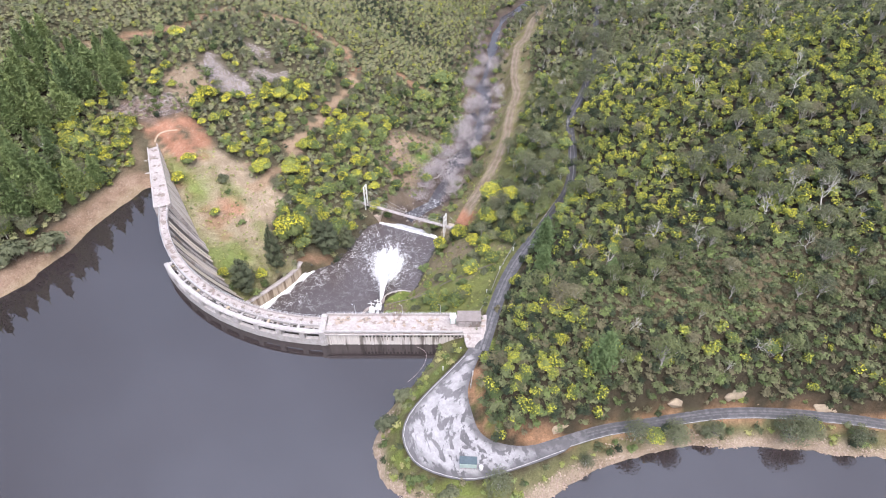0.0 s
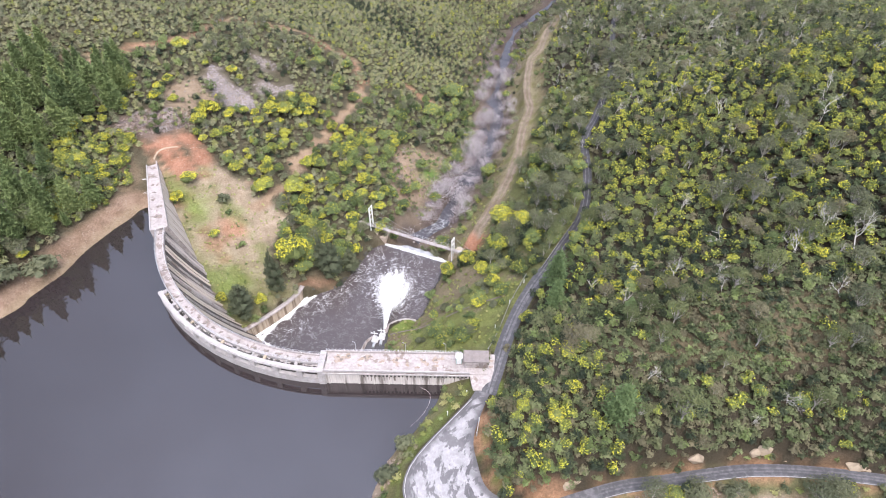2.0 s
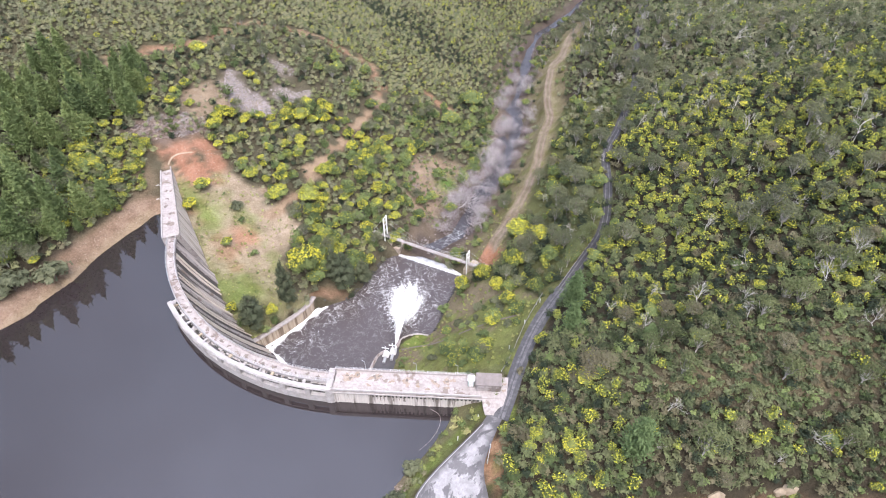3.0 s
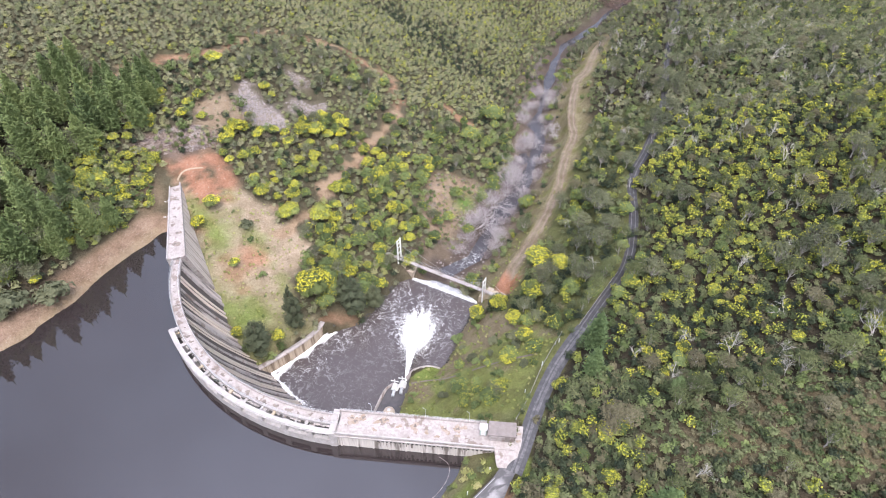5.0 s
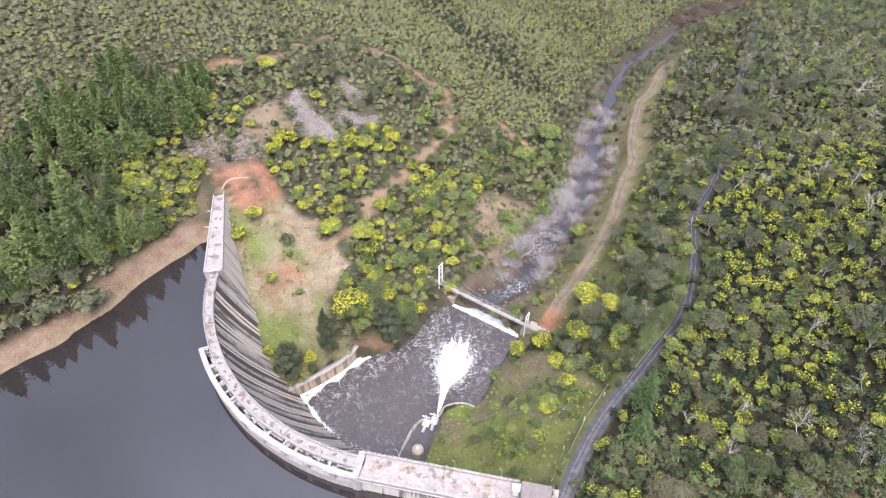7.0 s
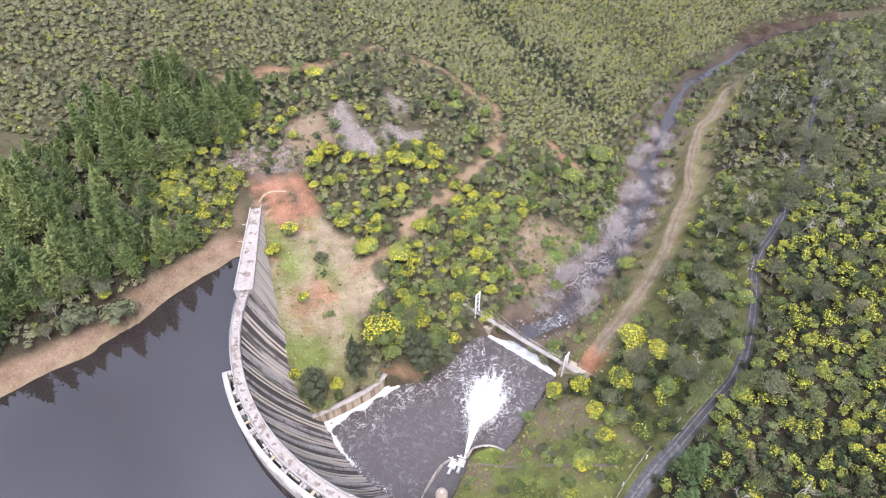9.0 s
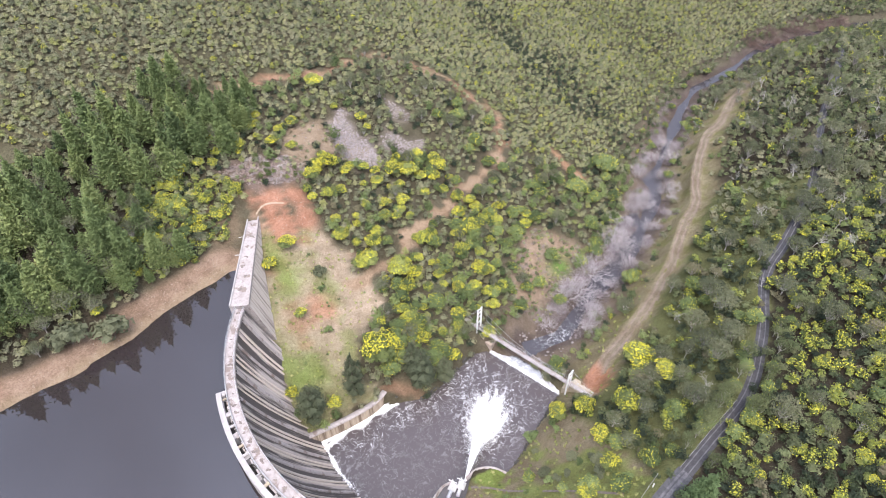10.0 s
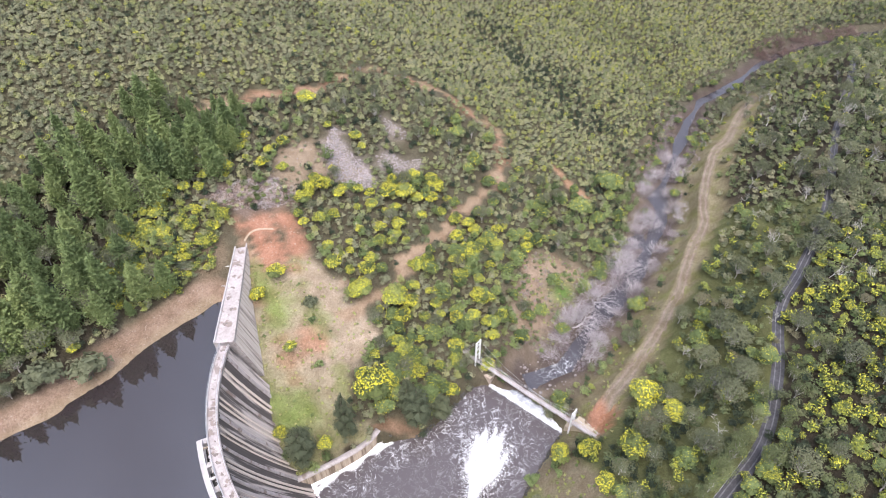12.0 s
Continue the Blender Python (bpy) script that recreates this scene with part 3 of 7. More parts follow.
# ---- plan zones ----
GRASSY = [(-91, 163), (-83.6, 160.2), (-76.8, 167.7), (-66.7, 165.6), (-61.2, 161.7), (-52.7, 157.8), (-54, 148.8), (-55, 136.1), (-46.2, 135.7), (-57.7, 118), (-76.4, 133.8)]
SCREE = [(-87.4, 212.4), (-85.6, 211.6), (-83.4, 208.4), (-76.3, 206.2), (-68.4, 200.3), (-69.5, 197), (-74.2, 194.6), (-79.2, 195.4), (-82.5, 197), (-85.6, 201.7), (-87.3, 207.3)]
SCREE_HIGH = [(-72.6, 209.3), (-69.5, 214.2), (-64.4, 213.3), (-60.2, 217.4), (-58.6, 213.0), (-64.5, 206.9), (-69.4, 206.7)]
SCREE_TOP = [(-77.6, 227), (-74.0, 226.6), (-66.5, 223.8), (-66.9, 220.7), (-72.2, 219.7), (-75.2, 223.1)]
STONY = [(-105.3, 169.5), (-99.9, 179.6), (-91.5, 184.7), (-84.8, 183.6), (-87.2, 176.5), (-96.8, 169.8)]
BARE = [(-97.6, 191.3), (-95.8, 199.2), (-90.6, 204.8), (-85.1, 200.6), (-81.5, 196.2), (-84.5, 190), (-86, 185.6), (-82.9, 182.6), (-86.8, 175.8), (-90.8, 177.3), (-94.4, 184.9)]
REDSOIL = [(-96.3, 166), (-95, 171), (-86.7, 176.1), (-81.1, 174.2), (-75.2, 165.9), (-84.4, 160.1), (-91.3, 164.3)]
LAWN = [(-21.4, 106), (-17, 118), (-10.6, 124), (-4, 143), (0.4, 142), (9, 131), (19, 120), (14, 106), (11, 96), (5, 94.5), (-20, 94.5)]
CLEARING = [(-22.3, 204), (-10.5, 211), (-2.3, 211), (-4.7, 193.8), (-9, 172), (-18, 174), (-22, 183), (-21, 194)]
RED_BANK = [(-45, 134.6), (-43.4, 139), (-38.5, 141), (-36.4, 138.6), (-43, 134.2)]
RED_CUT = [(3, 152), (9, 160), (12.3, 156), (8, 147)]
GULLY = [(-68, 318), (-54.0, 313), (-40.1, 303.6), (-27, 290.5), (-15.3, 282.9), (-5.9, 282)]
PINES = [(-105, 173), (-106, 192), (-112, 204), (-121, 203), (-131, 192), (-136, 180), (-137, 165), (-142, 148), (-152, 132), (-176, 112), (-176, 88), (-132, 88), (-121, 108), (-113, 122), (-107, 134), (-113, 152), (-110, 166)]
WATTLE_STAND = [(-118, 155), (-100, 167), (-95, 149), (-103, 136), (-112, 137)]
BROW = [-300, -220, -160, -145, -138, -128, -118, -106, -98, -93, -78, -50, -38, -20, 0, 20, 60, 120], [90, 95, 122, 148, 180, 196, 208, 226, 239, 251, 252, 247, 240, 236, 262, 330, 400, 470]
ARC_X, ARC_Y = -25.5, 145.5


def wobble(x, y, f, k):
    return np.sin(x * f + k) * np.cos(y * f * 1.13 + 1.7 * k) + 0.5 * np.sin((x + y) * f * 2.1 + k * 3) + 0.3 * np.cos((x - 1.3 * y) * f * 3.7 + k)


def dam_gap(x, y):
    """Distance from the dam's footprint (crest, toe and deck)."""
    r = np.hypot(x - ARC_X, y - ARC_Y)
    th = np.degrees(np.arctan2(y - ARC_Y, x - ARC_X)) % 360
    arc = np.where((th > 190) & (th < 275), np.maximum(r - 58.2, np.maximum(53.9 - 0.36 * np.clip(4.6 - ground(x, y), 0, 30) - r, 0)), 99.0)
    wing = np.maximum(seg_distance(x, y, [(-93, 161.6), (-80, 133)])[0] - 2.4, 0)
    deck = np.maximum(np.maximum(np.maximum(-27 - x, x - 9), np.maximum(87 - y, y - 94)), 0)
    return np.minimum(np.minimum(np.maximum(arc, 0), wing), deck)


def cover_colour(x, y, z):
    """Base colour of the bare ground, by zone."""
    wx, wy = x + 1.6 * wobble(x, y, 0.33, 1), y + 1.6 * wobble(x, y, 0.29, 4)
    col = np.tile(np.array([0.060, 0.051, 0.036]), (len(x), 1))

    def lay(mask, c):
        col[:] = col * (1 - mask[:, None]) + np.asarray(c) * mask[:, None]

    def zone(poly, soft=1.5):
        return 1 - smooth(signed(wx, wy, poly), -soft, soft)

    def strip(line, half, soft=1.2):
        return 1 - smooth(seg_distance(wx, wy, line)[0], half - soft, half + soft)

    pick = smooth(wobble(x, y, 0.21, 2), -0.1, 0.9)
    brow = np.interp(x, *BROW)
    lay(smooth(y - brow, -4, 4), (0.115, 0.108, 0.068))
    lay(1 - smooth(np.hypot((x - 64) / 34, (y - 90 - 0.1 * (x - 64)) / 9), 0.6, 1.1), (0.15, 0.126, 0.08))
    lay(1.0 * (x < 0.15 * (y - 160)) * (x > -110) * (y > 130) * (1 - smooth(y - brow, -4, 4)), (0.11, 0.10, 0.068))
    lay(zone(CLEARING, 3), (0.36, 0.275, 0.21))
    lay(zone(CLEARING, 3) * smooth(wobble(x, y, 0.3, 7), 0.6, 1.2) * 0.7, (0.15, 0.16, 0.07))
    lay(np.exp(-(np.hypot(x + 7.5, y - 197) / 4.5) ** 2), (0.13, 0.24, 0.05))
    valley = (y > 155) & (y < 420)
    lay(strip(RIVER_LINE, 11, 3) * valley, (0.19, 0.155, 0.125))
    lay(strip(RIVER_LINE, 11, 3) * (y > 325) * (y < 520), (0.115, 0.105, 0.075))
    lay(strip(RIVER_LINE, 4.5, 1.5) * valley, (0.11, 0.088, 0.08))
    lay(strip(TRACK_LINE, 7, 2.5), (0.235, 0.205, 0.13))
    lay(strip(TRACK_LINE, 7, 2.5) * smooth(wobble(x, y, 0.35, 3), 0.1, 0.8), (0.19, 0.19, 0.08))
    lay(zone(RED_BANK, 0.8), (0.24, 0.16, 0.11))
    lay(zone(RED_CUT, 1.5), (0.36, 0.18, 0.11))
    lay(zone(GRASSY, 1.5), (0.39, 0.32, 0.245))
    lay(zone(GRASSY, 1.5) * smooth(wobble(x, 2.2 * y, 0.55, 2), 0.2, 1.0) * 0.6, (0.48, 0.40, 0.325))
    lay(zone(GRASSY, 1.5) * smooth(wobble(x, y, 0.24, 5), 0.1, 0.9) * 0.8, (0.22, 0.24, 0.10))
    lay(zone(GRASSY, 1.5) * smooth(wobble(x, y, 0.19, 8) - 0.04 * (x + 66), 0.7, 1.3) * 0.7, (0.38, 0.215, 0.145))
    lay(zone(GRASSY, 1.5) * (1 - smooth(y, 128, 146)) * 0.7, (0.19, 0.215, 0.085))
    lay(zone(GRASSY, 1.0) * (1 - smooth(seg_distance(x, y, [(-84, 157), (-77, 138)])[0], 3, 8)) * smooth(wobble(x, y, 0.3, 2), -0.6, 0.8) * 0.8, (0.20, 0.235, 0.09))
    for bx, by, br, c in ((-76.5, 151.5, 4.2, (0.20, 0.26, 0.075)), (-80, 153, 3.0, (0.21, 0.255, 0.08)), (-68, 146.8, 2.6, (0.42, 0.225, 0.145)), (-66.4, 148.8, 2.2, (0.41, 0.235, 0.155)),
                          (-65.3, 129.6, 3.4, (0.185, 0.25, 0.07)), (-60.5, 130.4, 3.0, (0.20, 0.26, 0.075)), (-70.4, 131.5, 2.6, (0.18, 0.23, 0.075))):
        lay(zone(GRASSY, 1.0) * np.exp(-(np.hypot(wx - bx, wy - by) / br) ** 2) * 0.85, c)
    lay(zone(REDSOIL, 1.5) * smooth(wobble(x, y, 0.5, 3), -1.2, 0.2), (0.40, 0.215, 0.15))
    lay(zone(BARE, 3), (0.32, 0.25, 0.185))
    lay(zone(STONY, 2.5), (0.25, 0.19, 0.165))
    lay(zone(STONY, 2.5) * smooth(wobble(x, y, 0.6, 3), 0.0, 0.9) * 0.7, (0.12, 0.095, 0.085))
    lay(zone(SCREE, 2), (0.33, 0.29, 0.285))
    lay(zone(SCREE, 2) * smooth(wobble(1.6 * x, y, 0.5, 6), 0.1, 0.9) * 0.55, (0.16, 0.14, 0.14))
    lay(zone(SCREE, 2) * smooth(wobble(x, y, 0.28, 11), 0.2, 0.9) * 0.6, (0.32, 0.26, 0.20))
    lay(zone(SCREE_HIGH, 3), (0.30, 0.265, 0.25))
    lay(zone(SCREE_TOP, 3), (0.29, 0.25, 0.23))
    lay(strip(HILL_TRACK, 1.8, 0.9), (0.36, 0.265, 0.19))
    lay(strip(FIREBREAK, 1.4, 1.0), (0.36, 0.225, 0.155))
    lay(strip(FIREBREAK, 1.4, 1.0) * smooth(wobble(x, y, 0.3, 9), -0.2, 0.6), (0.31, 0.245, 0.165))
    lay(strip(LOW_TRACK, 2.0, 0.8), (0.38, 0.24, 0.16))
    slope = (x < np.interp(y, [p[1] for p in ROAD_LINE], [p[0] for p in ROAD_LINE]) + 1.5) * (x > 4 + 0.22 * (y - 140)) * (y > 94) * (y < 240) * (z > -15)
    lay(1.0 * slope, (0.135, 0.145, 0.062))
    lay(zone(LAWN, 1.5), (0.22, 0.25, 0.088))
    lay(zone(LAWN, 1.5) * smooth(wobble(x, y, 0.6, 3), 0.0, 1.0) * 0.6, (0.125, 0.13, 0.06))
    lay(zone(LAWN, 1.5) * smooth(wobble(x, y, 0.3, 9) + (y - 119) * 0.09 - 0.05 * (x - 2), 0.0, 1.0), (0.25, 0.21, 0.145))
    lay(zone([(-17.8, 117.4), (-17.2, 121), (-15, 122.1), (-12, 122.6), (-9.8, 122.2), (-9, 117.2)], 0.6), (0.19, 0.245, 0.065))
    east = seg_distance(x, y, EAST_SHORE)[0]
    lot_out = smooth(signed(x, y, LOT), 0.2, 1.2)
    near = (x > -18) & (x < 160) & (y > 40) & (y < 100)
    lay(near * (1 - smooth(east, 3, 8)) * lot_out, (0.15, 0.15, 0.075))
    lay(near * (1 - smooth(signed(x, y, LOT), 2.0, 4.5)) * lot_out * (x < 12) * smooth(wobble(x, y, 0.45, 4), -0.8, 0.4), (0.175, 0.225, 0.062))
    lay(near * (1 - smooth(z + 0.5 * pick, 0.8, 1.7)) * lot_out * (1 - 0.85 * (smooth(y, 68, 73) * (x < 12))), (0.34, 0.275, 0.22))
    cutside = seg_distance(x, y, [(8.2, 80), (6.6, 73), (7.5, 66), (11.5, 62.2), (17, 61.8)] + SHORE_ROAD[1:])[0]
    lay((near | (x > 20)) * (1 - smooth(cutside, 1.0, 2.8)) * (z > 2.9) * smooth(wobble(x, y, 0.4, 6), -0.7, 0.6), (0.36, 0.215, 0.135))
    lay(1 - smooth(np.hypot(x + 99.5, y - 156) / 7, 0.5, 1.2), (0.21, 0.165, 0.115))
    west = seg_distance(x, y, WEST_SHORE)[0]
    lay((1 - smooth(west, 4.5, 7.5)) * (x < -88), (0.31, 0.222, 0.168))
    lay((1 - smooth(west, 4.0, 7.0)) * (x < -88) * smooth(wobble(x, y, 0.7, 4), 0.1, 1.0) * 0.6, (0.19, 0.135, 0.10))
    lay((1 - smooth(west, 0.8, 2.4)) * (x < -88), (0.33, 0.255, 0.18))
    return col


# what lies in the valley's bowl, out to its rims
BOWL = [(-118, 80), (-150, 110), (-200, 196), (-160, 265), (-95, 330), (0, 405), (60, 440), (150, 490), (185, 480), (190, 330), (165, 220), (118, 150), (108, 80), (108, 40), (-20, 40)]


def open_ground(x, y):
    """True where no scrub grows."""
    z = ground(x, y)
    wx, wy = x + 1.7 * wobble(x, y, 0.5, 11), y + 1.7 * wobble(x, y, 0.47, 12)
    bad = (dam_gap(x, y) < 2.5) | ((x > 3) & (x < 13) & (y > 83.5) & (y < 94))
    for poly, gap in ((GRASSY, 0.5), (SCREE, 0.5 + 0.9 * wobble(x, y, 0.4, 3)), (SCREE_HIGH, 0.3 + 1.2 * wobble(x, y, 0.5, 3)), (SCREE_TOP, 0.6 + 1.2 * wobble(x, y, 0.5, 7)), (STONY, 0.3 + 1.5 * wobble(x, y, 0.45, 6)), (RED_BANK, 0.3), (REDSOIL, 0.5), (LAWN, 0.5), (RED_CUT, 1), (LOT, 1.9), (POOL_EDGE, 1.2), (APRON, 2.0)):
        bad |= signed(wx, wy, poly) < gap
    bad |= (np.hypot((x - 64) / 34, (y - 90 - 0.1 * (x - 64)) / 9) < 0.95) & (wobble(x, y, 0.7, 5) > -0.35)
    bad |= (signed(x, y, BARE) < 0) & (wobble(x, y, 0.55, 5) > -0.9)
    for line, half in ((TRACK_LINE, 5.5), (ROAD_LINE, 0.9 + 0.6 * (y < 152) + 1.0 * (y < 205)), (LOW_TRACK, 2.5), (SHORE_ROAD, 2.9), (HILL_TRACK, 2.3 + 0.6 * wobble(x, y, 0.3, 5)), (FIREBREAK, 1.55 + 1.0 * wobble(x, y, 0.22, 4)), (WEST_SHORE, 7.2), (RIVER_LINE, np.interp(y, [200, 250, 290], [7.0, 5.6, 4.6]))):
        bad |= seg_distance(wx, wy, line)[0] < half
    bad |= (z < 0.8) & ((y < 88) | (x < -95)) & (y < 150)
    bad |= inside(x, y, [(-27, 94), (9, 94), (9, 60), (-20, 50), (-110, 50), (-95, 140), (-60, 100)])
    return bad

from mathutils import geometry

# ---- the ground: one sheet to the horizon ----
def graded(lo, hi, step, reach):
    mid = np.arange(lo, hi + 1e-6, step)
    out, d = [], step
    p = hi
    while p < reach:
        d *= 1.28
        p += d
        out.append(p)
    low, d = [], step
    p = lo
    while p > -reach:
        d *= 1.28
        p -= d
        low.append(p)
    return np.r_[low[::-1], mid, out]


GX, GY = graded(-190, 150, 1.5, 3000), graded(30, 430, 1.5, 3000)
# finer steps beside the pool walls
GX = np.unique(np.r_[GX, np.arange(-59.5, -43, 0.5), np.arange(-26.5, -8, 0.5)])
GY = np.unique(np.r_[GY, np.arange(114, 138, 0.5)])
GX, GY = GX[np.r_[True, np.diff(GX) > 0.2]], GY[np.r_[True, np.diff(GY) > 0.2]]
_x, _y = np.meshgrid(GX, GY, indexing="ij")
_x, _y = _x.ravel(), _y.ravel()
_z = ground(_x, _y)
rough = 0.10 * wobble(_x, _y, 1.9, 2)
_z = _z + np.where((seg_distance(_x, _y, ROAD_LINE)[0] > 3) & (signed(_x, _y, LOT) > 1.5) & (seg_distance(_x, _y, SHORE_ROAD)[0] > 3), rough, 0)
land = mesh_of("ground", np.c_[_x, _y, _z], grid_faces(len(GX), len(GY)), GROUND, attr={"cover": cover_colour(_x, _y, _z)}, smooth_faces=True)
tagged(new("ground", land), "steep valley sides of earth, dry grass and leaf litter", "ground", kind="structure")


# ---- water ----
def flat_sheet(name, poly, z, mat, label, category):
    bm = bmesh.new()
    bm.faces.new([bm.verts.new((x, y, z)) for x, y in poly])
    bmesh.ops.triangulate(bm, faces=bm.faces[:])
    ob = part(name, bm, mat)
    return tagged(ob, label, category, kind="structure")


RES = [(-26, 90), (8, 90), (10, 78), (8, 70), (14, 63), (30, 64.5), (60, 69), (95, 67), (300, 60), (500, -100), (300, -420), (-300, -420), (-600, 0), (-170, 92), (-135, 112), (-118, 125), (-106, 142),
       (-93, 160), (-81, 133.5)]
RES += [(ARC_X + 55 * math.cos(radians(a)), ARC_Y + 55 * math.sin(radians(a))) for a in range(198, 270, 6)]
flat_sheet("reservoir_water", RES, 0.0, RESERVOIR, "still brown-grey reservoir water behind the dam", "water")


def pool_sheet():
    xs, ys = np.arange(-62, 4, 0.36), np.arange(96, 164, 0.36)
    x, y = (a.ravel() for a in np.meshgrid(xs, ys, indexing="ij"))
    keep = (signed(x, y, POOL_EDGE) < 2.4) & ((x + 21.2) * 0.36 + (y - 159.2) * 0.933 < -1.4)
    # foam: below the jet, along the wing wall, along the left bank, towards the weir
    plume = np.exp(-((x + 17.9 - 0.06 * (y - 135)) / 4.3) ** 2 - ((y - 136) / 7.0) ** 2)
    wide = np.exp(-((x + 16.5) / 9) ** 2 - ((y - 144) / 9.5) ** 2)
    wing = np.exp(-(seg_distance(x, y, [(-57.2, 114.5), (-57.2, 117.0), (-51.7, 122.6), (-47.1, 128.0), (-44.4, 132.6), (-41.5, 134.6)])[0] / (1.1 + 0.5 * np.sin(x * 0.9 + y * 0.5))) ** 2)
    toe = np.exp(-(seg_distance(x, y, [(ARC_X + 39.4 * math.cos(radians(a)), ARC_Y + 39.4 * math.sin(radians(a))) for a in range(222, 262, 4)])[0] / (0.55 + 0.3 * np.sin(x * 1.1))) ** 2) * (1 - 0.6 * smooth(x, -50, -40))
    left = np.exp(-(seg_distance(x, y, [(-48, 120), (-40, 131), (-31, 141), (-24, 153)])[0] / 3.6) ** 2)
    wing = np.maximum(wing, np.exp(-(seg_distance(x, y, [(-56.6, 112), (-55.4, 116), (-53.2, 119.4), (-51.6, 122.2)])[0] / (0.7 + 0.35 * np.sin(x * 1.3 - y))) ** 2))
    ang, far = np.arctan2(x + 18.2, y - 124), np.hypot(x + 18.2, y - 124)
    streak = 0.75 + 0.35 * wobble(ang * 26, far * 0.22, 1.0, 5) + 0.2 * wobble(ang * 61, far * 0.5, 1.0, 2)
    foam = plume * (0.62 + 0.5 * streak) + 0.34 * wide * np.clip(streak, 0.2, 1.6) + 0.85 * wing + 0.8 * toe + 0.24 * left + 0.05 + 0.05 * smooth(wobble(x, y, 0.16, 2), 0.0, 1.0)
    z = -23.7 + 0.05 * wobble(x, y, 1.7, 3) * foam + 0.5 * plume * np.abs(wobble(x, y, 1.3, 8))
    f = grid_faces(len(xs), len(ys))
    f = f[keep[f].all(1)]
    me = mesh_of("pool_water", np.c_[x, y, z], f, POOL, attr={"foam": np.clip(foam, 0, 1.3)}, smooth_faces=True)
    tagged(new("pool_water", me), "churned brown stilling pool with white foam below the dam", "water", kind="structure")


pool_sheet()


def river_sheet():
    p, n, s = ribbon([(x, y, 0) for x, y in RIVER_LINE], 1, 0, 1.5)
    w = np.linspace(-9, 9, 15)
    x = p[:, None, 0] + n[:, None, 0] * w
    y = p[:, None, 1] + n[:, None, 1] * w
    z = river_level(x, y) + 0.05 * wobble(x, y, 1.1, 4)
    foam = 0.42 * np.exp(-((s[:, None] - 11) / 5) ** 2) + 0 * w
    me = mesh_of("river_water", np.c_[x.ravel(), y.ravel(), z.ravel()], grid_faces(len(p), len(w)), RIVER, attr={"foam": foam.ravel()}, smooth_faces=True)
    tagged(new("river_water", me), "narrow brown-grey stream running down the valley floor", "water", kind="structure")


river_sheet()


# ---- roads ----
def strip_mesh(name, line, half, mat, lift, across=5):
    p, n, s = ribbon(line, half, lift)
    w = np.linspace(-half, half, across)
    v = np.stack([p[:, None, 0] + n[:, None, 0] * w, p[:, None, 1] + n[:, None, 1] * w, p[:, None, 2] + lift - 0.04 * (w / half) ** 2 + 0 * p[:, None, 0]], -1)
    return mesh_of(name, v.reshape(-1, 3), grid_faces(len(p), across), mat)


def line_mesh(name, line, off, half, mat, lift):
    p, n, s = ribbon(line, half, lift)
    w = np.array([off - half, off + half])
    v = np.stack([p[:, None, 0] + n[:, None, 0] * w, p[:, None, 1] + n[:, None, 1] * w, p[:, None, 2] + lift + 0 * w], -1)
    return mesh_of(name, v.reshape(-1, 3), grid_faces(len(p), 2), mat)


def track_mesh():
    """The valley track: two worn ruts with a grassy middle, laid on the ground."""
    p, n, s = ribbon(TRACK_LINE, 1, 0, 0.8)
    w = np.linspace(-2.1, 2.1, 19)
    x, y = p[:, None, 0] + n[:, None, 0] * w, p[:, None, 1] + n[:, None, 1] * w
    off = w + 0.22 * wobble(s[:, None] * 1.0, 0 * s[:, None], 0.35, 4)
    rut = np.exp(-((np.abs(off) - 0.85) / 0.33) ** 2)
    z = ground(x.ravel(), y.ravel()).reshape(x.shape) + 0.12 - 0.08 * rut - 0.25 * np.clip(np.abs(w) - 1.8, 0, 1)
    edge = smooth(np.abs(w) + 0.25 * wobble(x, y, 0.9, 2), 1.2, 1.9)
    col = np.array([0.225, 0.19, 0.14]) * np.ones(x.shape + (1,))
    col = col * (1 - rut[..., None]) + np.array([0.29, 0.235, 0.205]) * rut[..., None]
    col = col * (1 - edge[..., None]) + np.array([0.235, 0.205, 0.13]) * edge[..., None]
    red = (1 - smooth(np.hypot((x - 6.6) / 1.0, (y - 153.5) / 2.2), 1.2, 3.4))[..., None]
    col = col * (1 - red) + np.array([0.36, 0.19, 0.13]) * red
    return mesh_of("track", np.stack([x, y, z], -1).reshape(-1, 3), grid_faces(len(p), len(w)), GROUND, attr={"cover": col.reshape(-1, 3)}, smooth_faces=True)


tagged(new("track", track_mesh()), "pale earth track with two worn wheel ruts", "track", kind="structure")
hill_road = tagged(new("road", strip_mesh("road", ROAD_LINE[6:], 1.35, ASPHALT, 0.03)), "narrow dark asphalt road along the wooded slope", "road", kind="structure")
deck_road = tagged(new("road", strip_mesh("road", ROAD_LINE[:7], 1.6, WORN_ROAD, 0.03)), "worn streaked asphalt road from the dam deck", "road", kind="structure")
part_mesh("edge_line", line_mesh("edge_line", ROAD_LINE[6:9], -1.27, 0.03, LINE, 0.02), hill_road, "faded white edge line")
shore3 = [(x, y, 3.3) for x, y in SHORE_ROAD]
shore_road = tagged(new("road", strip_mesh("road", shore3, 1.3, SHORE_ASPHALT, 0.03)), "narrow streaked asphalt road above the reservoir shore", "road", kind="structure")
part_mesh("edge_line", line_mesh("edge_line", shore3, 1.17, 0.05, LINE, 0.02), shore_road, "faded white edge line")
